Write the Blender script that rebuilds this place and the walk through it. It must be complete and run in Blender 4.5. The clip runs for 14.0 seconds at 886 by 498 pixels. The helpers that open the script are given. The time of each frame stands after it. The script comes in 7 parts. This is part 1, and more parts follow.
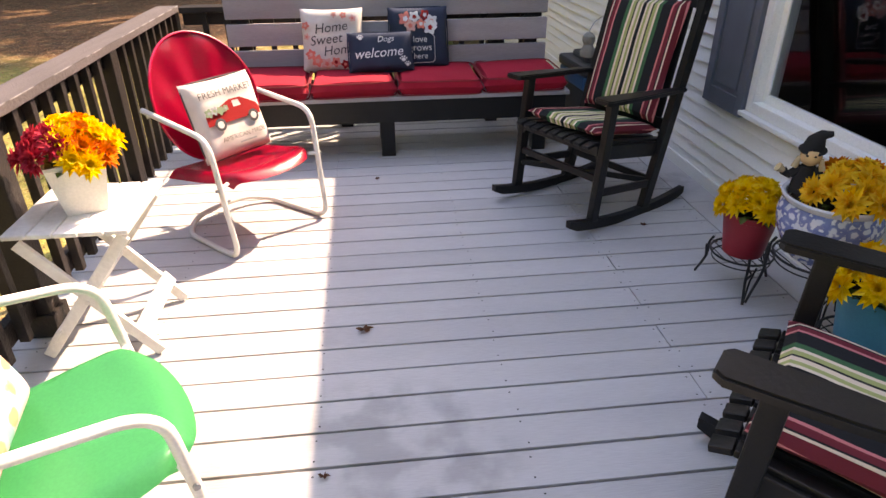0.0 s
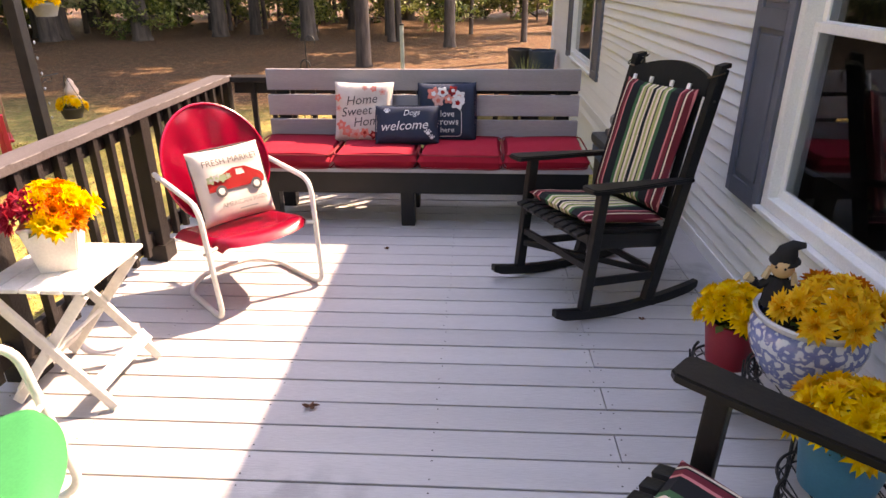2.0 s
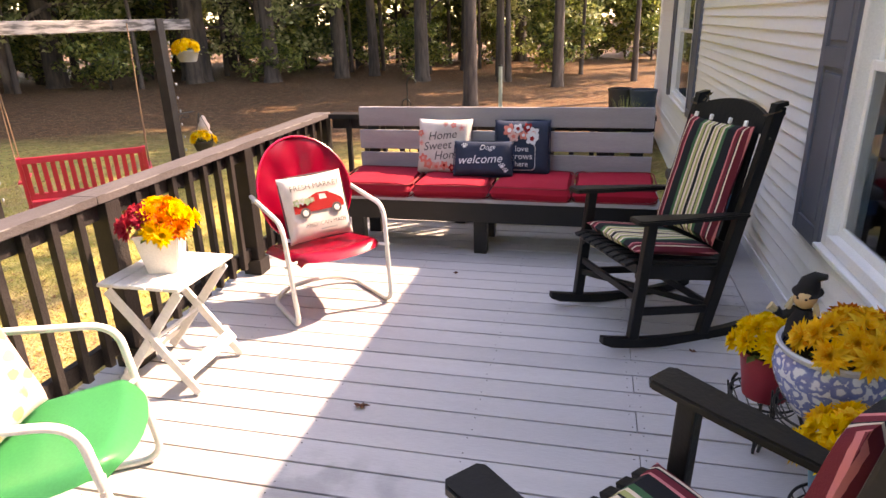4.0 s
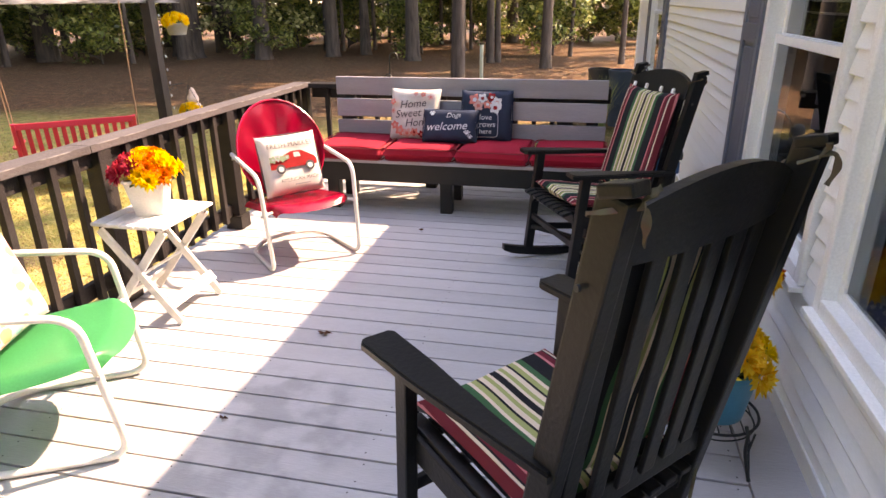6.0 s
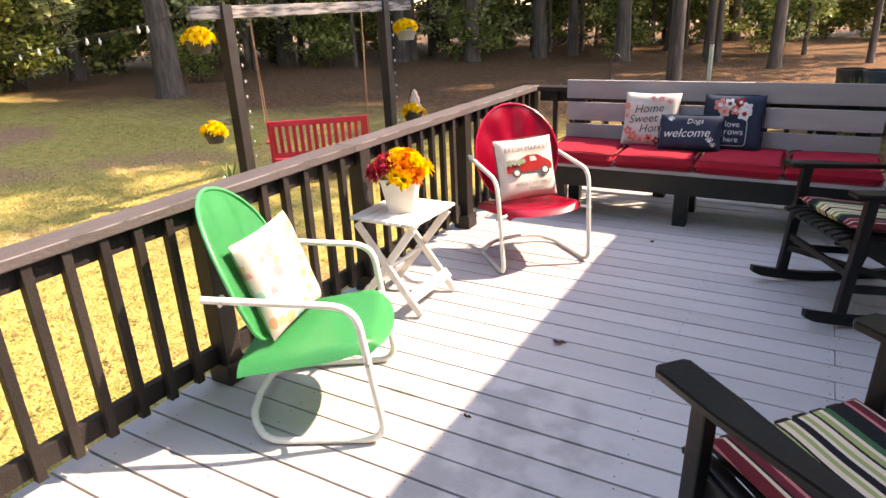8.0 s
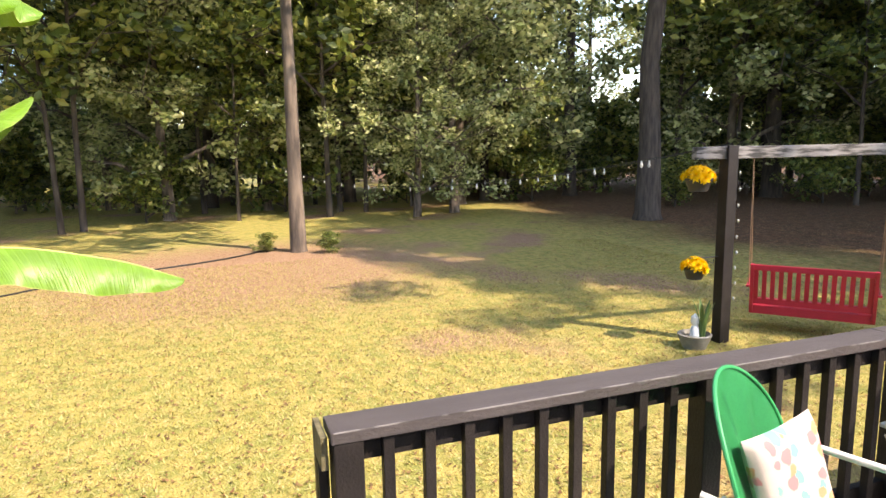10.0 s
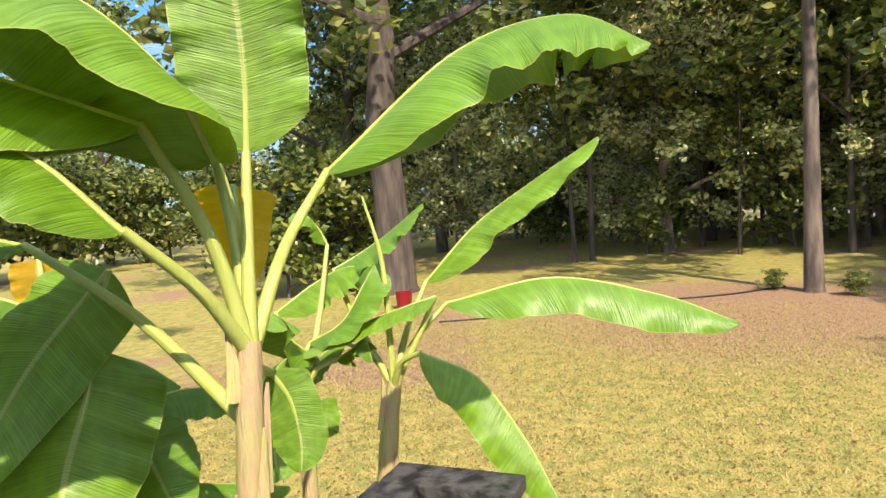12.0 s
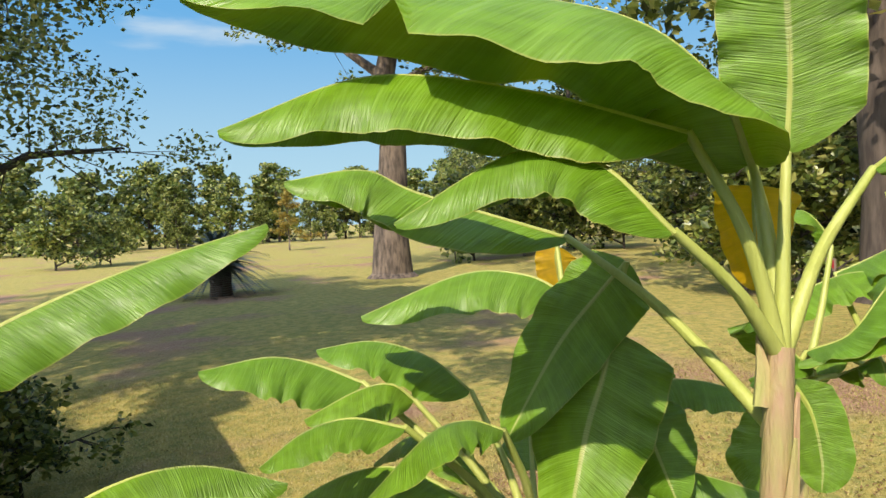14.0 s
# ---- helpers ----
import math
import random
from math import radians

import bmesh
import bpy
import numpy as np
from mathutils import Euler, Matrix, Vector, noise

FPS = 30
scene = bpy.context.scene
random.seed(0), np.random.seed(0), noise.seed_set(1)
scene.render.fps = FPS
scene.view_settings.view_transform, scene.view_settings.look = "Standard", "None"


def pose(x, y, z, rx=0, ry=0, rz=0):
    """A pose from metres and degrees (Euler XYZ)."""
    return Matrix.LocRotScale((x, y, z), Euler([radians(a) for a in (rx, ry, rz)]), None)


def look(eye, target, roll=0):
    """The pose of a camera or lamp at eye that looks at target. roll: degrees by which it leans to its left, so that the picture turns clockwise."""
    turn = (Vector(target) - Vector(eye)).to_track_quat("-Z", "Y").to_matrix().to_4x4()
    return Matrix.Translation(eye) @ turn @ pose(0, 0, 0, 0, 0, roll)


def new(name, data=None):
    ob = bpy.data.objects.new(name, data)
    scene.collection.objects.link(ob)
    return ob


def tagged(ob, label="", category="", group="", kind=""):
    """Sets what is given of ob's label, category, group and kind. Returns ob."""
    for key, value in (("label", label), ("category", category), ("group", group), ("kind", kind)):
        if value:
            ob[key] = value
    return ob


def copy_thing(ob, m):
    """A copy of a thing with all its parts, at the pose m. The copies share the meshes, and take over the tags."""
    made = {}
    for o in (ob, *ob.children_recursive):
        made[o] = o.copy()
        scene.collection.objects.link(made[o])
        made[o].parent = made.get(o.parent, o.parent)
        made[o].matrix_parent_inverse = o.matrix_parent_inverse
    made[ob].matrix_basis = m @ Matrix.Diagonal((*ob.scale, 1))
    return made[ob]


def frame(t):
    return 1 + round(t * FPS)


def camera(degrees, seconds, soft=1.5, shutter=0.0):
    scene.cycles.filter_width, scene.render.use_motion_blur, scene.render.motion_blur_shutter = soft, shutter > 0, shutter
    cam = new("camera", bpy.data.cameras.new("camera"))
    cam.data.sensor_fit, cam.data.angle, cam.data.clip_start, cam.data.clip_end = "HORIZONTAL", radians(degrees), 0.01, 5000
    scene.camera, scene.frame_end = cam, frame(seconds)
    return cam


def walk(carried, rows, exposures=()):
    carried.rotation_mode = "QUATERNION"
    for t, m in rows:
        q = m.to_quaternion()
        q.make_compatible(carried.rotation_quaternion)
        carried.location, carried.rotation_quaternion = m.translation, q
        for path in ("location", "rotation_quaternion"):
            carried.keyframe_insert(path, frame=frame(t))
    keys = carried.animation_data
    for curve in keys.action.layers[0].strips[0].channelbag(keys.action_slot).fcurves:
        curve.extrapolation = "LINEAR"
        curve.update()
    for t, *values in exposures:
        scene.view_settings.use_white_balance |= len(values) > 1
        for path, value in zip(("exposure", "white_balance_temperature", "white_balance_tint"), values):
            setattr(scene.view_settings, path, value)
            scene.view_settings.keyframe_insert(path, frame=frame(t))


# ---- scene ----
cam = camera(69.8, 14.0)
PATH = [
    (0, (-0.418, -1.966, 1.477), (-0.219, -0.22, 0.522), -0.4),
    (0.5, (-0.208, -1.993, 1.487), (0.063, -0.258, 0.529), 1.7),
    (1, (-0.061, -1.876, 1.46), (0.154, -0.123, 0.523), 1.0),
    (1.5, (0.037, -1.826, 1.493), (0.128, -0.032, 0.614), 0.1),
    (2, (0.136, -1.897, 1.55), (0.035, -0.064, 0.757), -0.3),
    (2.5, (0.231, -1.952, 1.57), (-0.04, -0.112, 0.835), -0.6),
    (3, (0.265, -1.956, 1.575), (-0.127, -0.132, 0.855), -1.9),
    (3.2, (0.283, -1.96, 1.56), (-0.15, -0.15, 0.828), -2.6),
    (5.3, (0.639, -2.42, 1.585), (0.198, -0.554, 1.018), -0.0),
    (5.5, (0.652, -2.44, 1.564), (0.183, -0.594, 0.953), -0.3),
    (6, (0.693, -2.457, 1.527), (0.278, -0.642, 0.798), -0.6),
    (6.5, (0.72, -2.446, 1.521), (0.303, -0.661, 0.722), -1.0),
    (7, (0.695, -2.451, 1.527), (0.175, -0.691, 0.731), -1.6),
    (7.2, (0.646, -2.461, 1.533), (0.059, -0.717, 0.75), -2.1),
    (9.3, (0.147, -2.532, 1.627), (-1.465, -1.45, 1.146), -0.8),
    (9.5, (0.129, -2.538, 1.659), (-1.565, -1.565, 1.231), -0.6),
    (10, (0.098, -2.555, 1.708), (-1.757, -1.877, 1.395), -1.1),
    (10.5, (0.059, -2.564, 1.714), (-1.891, -2.205, 1.452), -1.4),
    (11, (-0.001, -2.6, 1.716), (-1.988, -2.592, 1.489), -2.7),
    (11.5, (-0.065, -2.668, 1.702), (-2.026, -3.009, 1.513), -4.0),
    (12, (-0.102, -2.759, 1.71), (-1.947, -3.517, 1.563), -3.8),
    (12.5, (-0.059, -2.829, 1.732), (-1.694, -3.974, 1.597), -2.6),
    (13, (-0.036, -2.822, 1.746), (-1.353, -4.321, 1.624), -2.5),
    (13.5, (0.004, -2.829, 1.743), (-1.063, -4.518, 1.637), -2.9),
    (14, (0.028, -2.824, 1.739), (-0.932, -4.576, 1.641), -2.9),
]
walk(cam, [(t, look(eye, target, roll)) for t, eye, target, roll in PATH],
     [(0.0, 2.84, 9500, 26), (1.2, 2.98, 9900, 32), (3.2, 2.98, 10000, 31), (5.5, 3.06, 10000, 30), (7.2, 3.06, 9800, 29), (9.3, 2.26, 8000, 17), (10.7, 2.30, 7700, 16), (11.5, 2.08, 7500, 14), (13.0, 1.54, 7500, 12), (14.0, 1.42, 7400, 11)])

# ---- world, sun, exposure ----
world = bpy.data.worlds.new("world")
scene.world = world
world.use_nodes = True
wn = world.node_tree.nodes
sky = wn.new("ShaderNodeTexSky")
sky.sky_type, sky.sun_disc = "NISHITA", False
SUN_TO = Vector((0.79, 0.62, 0.0)).normalized()
SUN_UP = radians(47)
sky.sun_elevation = SUN_UP
sky.sun_rotation = math.atan2(SUN_TO.x, SUN_TO.y)
sky.dust_density, sky.ozone_density = 0.5, 1.5
world.node_tree.links.new(sky.outputs[0], wn["Background"].inputs[0])
wn["Background"].inputs[1].default_value = 0.15
sun = new("sun", bpy.data.lights.new("sun", "SUN"))
sun.data.energy, sun.data.angle, sun.data.color = 2.05, radians(0.6), (1.0, 0.94, 0.84)
sun.matrix_world = look(SUN_TO * math.cos(SUN_UP) * 30 + Vector((0, 0, 30 * math.sin(SUN_UP))), (0, 0, 0))

# ---- helpers for materials and meshes ----


def material(name, col, col2=None, rough=0.6, scale=12.0, amount=0.5, bump=0.1, fine=120.0, metal=0.0, stretch=(1, 1, 1),
             vary=0.12, coat=0.0, spec=0.5, coords="Object"):
    """Two scales of noise between two colours, fine relief, and a random shade for each object."""
    m = bpy.data.materials.new(name)
    m.use_nodes = True
    n, l = m.node_tree.nodes, m.node_tree.links
    b = n["Principled BSDF"]
    b.inputs["Roughness"].default_value, b.inputs["Metallic"].default_value = rough, metal
    b.inputs["Coat Weight"].default_value, b.inputs["Specular IOR Level"].default_value = coat, spec
    b.inputs["Coat Roughness"].default_value = 0.15
    co = n.new("ShaderNodeTexCoord")
    mp = n.new("ShaderNodeMapping")
    mp.inputs["Scale"].default_value = stretch
    l.new(co.outputs[coords], mp.inputs[0])
    big, small = n.new("ShaderNodeTexNoise"), n.new("ShaderNodeTexNoise")
    big.inputs["Scale"].default_value, big.inputs["Detail"].default_value = scale, 6
    small.inputs["Scale"].default_value, small.inputs["Detail"].default_value = fine, 4
    l.new(mp.outputs[0], big.inputs[0]), l.new(mp.outputs[0], small.inputs[0])
    mix = n.new("ShaderNodeMix")
    mix.data_type = "RGBA"
    col2 = col2 or tuple(c * 0.72 for c in col)
    mix.inputs[6].default_value, mix.inputs[7].default_value = (*col, 1), (*col2, 1)
    ramp = n.new("ShaderNodeMapRange")
    ramp.inputs[1].default_value, ramp.inputs[2].default_value = 0.5 - 0.25 / max(amount, 0.01) * 0.5, 0.5 + 0.25 / max(amount, 0.01) * 0.5
    l.new(big.outputs[0], ramp.inputs[0]), l.new(ramp.outputs[0], mix.inputs[0])
    info = n.new("ShaderNodeObjectInfo")
    shade = n.new("ShaderNodeMath")
    shade.operation = "MULTIPLY_ADD"
    shade.inputs[1].default_value, shade.inputs[2].default_value = 2 * vary, 1 - vary
    l.new(info.outputs["Random"], shade.inputs[0])
    grain = n.new("ShaderNodeMath")
    grain.operation = "MULTIPLY_ADD"
    grain.inputs[1].default_value, grain.inputs[2].default_value = 0.3, 0.85
    l.new(small.outputs[0], grain.inputs[0])
    both = n.new("ShaderNodeMath")
    both.operation = "MULTIPLY"
    l.new(shade.outputs[0], both.inputs[0]), l.new(grain.outputs[0], both.inputs[1])
    hsv = n.new("ShaderNodeHueSaturation")
    l.new(both.outputs[0], hsv.inputs["Value"]), l.new(mix.outputs[2], hsv.inputs["Color"])
    l.new(hsv.outputs[0], b.inputs["Base Color"])
    bp = n.new("ShaderNodeBump")
    bp.inputs["Strength"].default_value, bp.inputs["Distance"].default_value = bump, 0.01
    l.new(small.outputs[0], bp.inputs["Height"]), l.new(bp.outputs[0], b.inputs["Normal"])
    return m


def leaf_material(name, cols, rough=0.45, thin=0.35, spec=0.5):
    """Leaves in several greens, one a leaf, that let some light through."""
    m = bpy.data.materials.new(name)
    m.use_nodes = True
    n, l = m.node_tree.nodes, m.node_tree.links
    b, out = n["Principled BSDF"], n["Material Output"]
    b.inputs["Roughness"].default_value, b.inputs["Specular IOR Level"].default_value = rough, spec
    geo, ramp = n.new("ShaderNodeNewGeometry"), n.new("ShaderNodeValToRGB")
    for i, c in enumerate(cols):
        e = ramp.color_ramp.elements[i] if i < 2 else ramp.color_ramp.elements.new(1)
        e.position, e.color = i / (len(cols) - 1), (*c, 1)
    l.new(geo.outputs["Random Per Island"], ramp.inputs[0])
    l.new(ramp.outputs[0], b.inputs["Base Color"])
    tr, add = n.new("ShaderNodeBsdfTranslucent"), n.new("ShaderNodeMixShader")
    l.new(ramp.outputs[0], tr.inputs[0])
    add.inputs[0].default_value = thin
    l.new(b.outputs[0], add.inputs[1]), l.new(tr.outputs[0], add.inputs[2]), l.new(add.outputs[0], out.inputs[0])
    return m


def mesh(name, bm, mat, smooth=False):
    data = bpy.data.meshes.new(name)
    bm.to_mesh(data)
    bm.free()
    data.materials.append(mat)
    if smooth:
        data.shade_smooth()
        data.set_sharp_from_angle(angle=radians(40))
    return data


def thing(name, m, label, category, group="", kind=""):
    """An empty at the base of a thing, which holds its parts."""
    ob = new(name)
    ob.empty_display_size = 0.1
    ob.matrix_basis = m
    return tagged(ob, label, category, group, kind)


def part(name, bm, mat, parent, label="", smooth=False):
    data = bm if isinstance(bm, bpy.types.Mesh) else mesh(name, bm, mat, smooth)
    ob = new(name, data)
    ob.parent = parent
    return tagged(ob, label)


def solo(name, bm, mat, label, category, m=None, group="", kind="", smooth=False):
    """A thing of one mesh."""
    ob = new(name, mesh(name, bm, mat, smooth))
    if m is not None:
        ob.matrix_basis = m
    return tagged(ob, label, category, group, kind)


def box(size, at=(0, 0, 0), bevel=0.004, rot=(0, 0, 0), bm=None):
    """A box with softened edges; at is its centre."""
    bm = bm or bmesh.new()
    made = bmesh.ops.create_cube(bm, size=1.0, matrix=pose(*at, *rot) @ Matrix.Diagonal((*size, 1)))
    if bevel:
        edges = list({e for v in made["verts"] for e in v.link_edges})
        bmesh.ops.bevel(bm, geom=edges, offset=bevel, segments=2, affect="EDGES", profile=0.6)
    return bm


def bar(a, b, w, d, bevel=0.004, up=(0, 0, 1), bm=None):
    """A straight bar from a to b, w across and d along its up side."""
    a, b = Vector(a), Vector(b)
    z = (b - a).normalized()
    x = Vector(up).cross(z)
    x = x.normalized() if x.length > 1e-4 else Vector((1, 0, 0))
    y = z.cross(x)
    rot = Matrix((x, y, z)).transposed().to_4x4()
    bm = bm or bmesh.new()
    made = bmesh.ops.create_cube(bm, size=1.0, matrix=Matrix.Translation((a + b) / 2) @ rot @ Matrix.Diagonal((w, d, (b - a).length, 1)))
    if bevel:
        edges = list({e for v in made["verts"] for e in v.link_edges})
        bmesh.ops.bevel(bm, geom=edges, offset=bevel, segments=2, affect="EDGES", profile=0.6)
    return bm


def rounded(points, r=0.06, steps=5):
    """The points of a line with its corners rounded by arcs."""
    pts = [Vector(p) for p in points]
    out = [pts[0]]
    for a, b, c in zip(pts, pts[1:], pts[2:]):
        ra = min(r, (a - b).length * 0.45, (c - b).length * 0.45)
        p, q = b + (a - b).normalized() * ra, b + (c - b).normalized() * ra
        for i in range(steps + 1):
            t = i / steps
            out.append(p * (1 - t) ** 2 + b * 2 * t * (1 - t) + q * t * t)
    return out + [pts[-1]]


def tube(points, r, sides=10, bm=None, taper=None, caps=True):
    """A round tube along the points; taper: its radius at each point."""
    bm = bm or bmesh.new()
    pts = [Vector(p) for p in points]
    rings, side = [], None
    for i, p in enumerate(pts):
        d = (pts[min(i + 1, len(pts) - 1)] - pts[max(i - 1, 0)]).normalized()
        if side is None:
            side = d.orthogonal().normalized()
        side = (side - d * side.dot(d)).normalized()
        o = d.cross(side)
        rr = taper[i] if taper else r
        rings.append([bm.verts.new(p + (side * math.cos(a) + o * math.sin(a)) * rr) for a in (2 * math.pi * k / sides for k in range(sides))])
    for u, v in zip(rings, rings[1:]):
        for k in range(sides):
            bm.faces.new((u[k], u[(k + 1) % sides], v[(k + 1) % sides], v[k]))
    if caps:
        bm.faces.new(rings[0][::-1]), bm.faces.new(rings[-1])
    return bm


def curve_points(ctrl, n):
    """A smooth line through a few points."""
    p = [Vector(c) for c in ctrl]
    p = [p[0] * 2 - p[1]] + p + [p[-1] * 2 - p[-2]]
    out = []
    for i in range(n + 1):
        f = i / n * (len(p) - 3)
        k = min(int(f), len(p) - 4)
        t = f - k
        a, b, c, d = p[k:k + 4]
        out.append(0.5 * ((2 * b) + (c - a) * t + (2 * a - 5 * b + 4 * c - d) * t * t + (3 * b - a - 3 * c + d) * t ** 3))
    return out


def lathe(profile, sides=40, bm=None, squash=1.0):
    """A body turned round z from (radius, height) pairs."""
    bm = bm or bmesh.new()
    rings = [[bm.verts.new((max(r, 1e-4) * math.cos(2 * math.pi * k / sides), squash * max(r, 1e-4) * math.sin(2 * math.pi * k / sides), z)) for k in range(sides)] for r, z in profile]
    for u, v in zip(rings, rings[1:]):
        for k in range(sides):
            bm.faces.new((u[k], u[(k + 1) % sides], v[(k + 1) % sides], v[k]))
    return bm


def pad(w, h, d, n=22, edge=0.35, crown=0.0, wave=0.0, seed=0.0):
    """A stuffed cushion in the plane of x and y, thickest in the middle; its underside is at z = 0 when crown is 0."""
    bm = bmesh.new()
    rows = {}
    for s in (1, -1):
        for i in range(n + 1):
            for j in range(n + 1):
                u, v = 2 * i / n - 1, 2 * j / n - 1
                if s == -1 and (i in (0, n) or j in (0, n)):
                    rows[s, i, j] = rows[1, i, j]
                    continue
                full = ((1 - abs(u) ** 6) * (1 - abs(v) ** 6)) ** edge
                corner = 1 - 0.05 * (1 - u * u) * v * v * 1.0
                corner2 = 1 - 0.05 * (1 - v * v) * u * u
                z = s * d / 2 * full * (1 + wave * noise.noise(Vector((u * 1.6 + seed, v * 1.6, s * 3.0))))
                rows[s, i, j] = bm.verts.new((u * w / 2 * corner2, v * h / 2 * corner, z))
        for i in range(n):
            for j in range(n):
                f = [rows[s, i, j], rows[s, i + 1, j], rows[s, i + 1, j + 1], rows[s, i, j + 1]]
                bm.faces.new(f if s == 1 else f[::-1])
    return bm


# ---- materials of the setting ----
DECK = material("deck_paint", (0.46, 0.45, 0.452), (0.385, 0.375, 0.38), rough=0.5, scale=2.2, amount=0.35, bump=0.25, fine=60, stretch=(0.35, 4, 1), vary=0.07)
DARK = material("dark_stain", (0.014, 0.011, 0.0105), (0.029, 0.024, 0.023), rough=0.55, spec=0.25, scale=7, amount=0.4, bump=0.3, fine=90, vary=0.25)
CAP = material("weathered_cap", (0.055, 0.046, 0.047), (0.10, 0.085, 0.086), rough=0.6, scale=6, amount=0.4, bump=0.4, fine=90, stretch=(4, 0.5, 1))
SIDING = material("vinyl_siding", (0.87, 0.87, 0.85), (0.81, 0.81, 0.79), rough=0.45, scale=2, amount=0.5, bump=0.08, fine=200, stretch=(1, 0.2, 4), vary=0.02)
TRIM = material("white_trim", (0.87, 0.87, 0.85), (0.81, 0.81, 0.80), rough=0.4, scale=5, bump=0.03)
BLUEGREY = material("shutter_paint", (0.13, 0.145, 0.185), (0.105, 0.12, 0.155), rough=0.5, scale=5, bump=0.1)
ROOF = material("roof_shingle", (0.08, 0.08, 0.085), rough=0.9, scale=30, bump=0.4)
UNDER = material("rim_board", (0.09, 0.08, 0.075), rough=0.8, scale=6, bump=0.3)
NAIL = material("nail", (0.05, 0.05, 0.05), rough=0.6)
PANE = bpy.data.materials.new("window_glass")
PANE.use_nodes = True
pb = PANE.node_tree.nodes["Principled BSDF"]
pb.inputs["Base Color"].default_value, pb.inputs["Roughness"].default_value, pb.inputs["Transmission Weight"].default_value = (0.6, 0.62, 0.63, 1), 0.0, 1.0
# near-black colour stands for the shade of an unlit room behind the glass
ROOMSHADE = material("dark_room", (0.05, 0.045, 0.04), rough=0.9)

# ---- the deck ----
WALL_X, PITCH = 1.52, 0.145
DECK_L, DECK_R, DECK_FAR, DECK_NEAR = -1.86, 1.31, 2.90, -3.19


def seam_of(k):
    """Every other board is jointed over the joist at 0.65."""
    return 0.655 if k % 2 == 1 and -6 < k < 12 else None

# ---- railing ----
RAIL_X = -1.735
WORN = material("worn_paint", (0.26, 0.24, 0.24), (0.07, 0.06, 0.06), rough=0.7, scale=9, amount=2.0, fine=200)
TAN = material("bare_wood", (0.20, 0.17, 0.09), (0.10, 0.085, 0.05), rough=0.8, scale=8, amount=0.8, bump=0.4, stretch=(3, 3, 0.6))


def rail_run(name, y0, y1, posts, label, x=RAIL_X, first=True):
    """A run of railing along y: posts, cap, rails and balusters."""
    run = thing(name, pose(x, 0, 0), label, "railing", "deck railings")
    for y in posts:
        post = part("post", box((0.092, 0.092, 0.838), (0, y, 0.419), 0.005), DARK, run)
        part("base_block", box((0.125, 0.125, 0.10), (0, y, 0.052), 0.004), DARK, post)
    edges = [y0] + [p for p in posts if y0 + 0.3 < p < y1 - 0.3] + [y1]
    cuts = [y0] + ([0.18] if y0 < 0 < y1 else []) + [y1]
    for a, b in zip(cuts, cuts[1:]):
        part("cap_board", box((0.145, b - a - 0.003, 0.038), (-0.022, (a + b) / 2, 0.858), 0.005), CAP, run, "weathered charcoal cap board with pale worn edge")
        part("worn_edge", box((0.004, b - a - 0.02, 0.004), (0.0496, (a + b) / 2, 0.8765), 0), WORN, run, "pale line of worn paint")
    for a, b in zip(edges, edges[1:]):
        lo, hi = a + 0.046, b - 0.046
        part("top_rail", box((0.038, hi - lo, 0.085), (-0.02, (a + b) / 2, 0.795), 0.004), DARK, run)
        part("bottom_rail", box((0.038, hi - lo, 0.085), (-0.02, (a + b) / 2, 0.14), 0.004), DARK, run)
        count = round((hi - lo) / 0.14)
        for i in range(1, count):
            y = lo + (hi - lo) * i / count
            part("baluster", box((0.036, 0.036, 0.75), (0.019, y, 0.462), 0.003), DARK, run)
    return run


rail_run("railing", -2.27, 2.83, (-2.215, -0.82, 0.27, 1.49, 2.78), "dark stained wooden railing with square balusters along the deck")
end = thing("rail_end", pose(-1.785, -2.285, 0), "weathered bare end board and side post of the railing", "railing", "deck railings")
part("end_board", box((0.16, 0.022, 0.11), (-0.015, 0.0, 0.80), 0.004), TAN, end)
part("side_post", box((0.05, 0.04, 0.73), (-0.085, 0.012, 0.366), 0.004), DARK, end)
part("side_post", box((0.02, 0.03, 0.73), (-0.03, 0.006, 0.366), 0.003), DARK, end)

# ---- house: wall, siding, windows, shutters, roof ----
HOUSE_NEAR, HOUSE_FAR, GROUND_Z = -9.0, 10.6, -0.6
OPENINGS = [(-0.11, 1.035, 0.54, 2.14), (-1.43, -0.285, 0.54, 2.14), (6.1, 7.9, 0.45, 2.14)]


def wall_pieces():
    """The wall's core round the window openings, butted end to end."""
    cuts = sorted(OPENINGS)
    y, out = HOUSE_NEAR, []
    for a, b, lo, hi in cuts:
        out += [(y, a, GROUND_Z, 2.9), (a, b, GROUND_Z, lo), (a, b, hi, 2.9)]
        y = b
    return out + [(y, HOUSE_FAR, GROUND_Z, 2.9)]


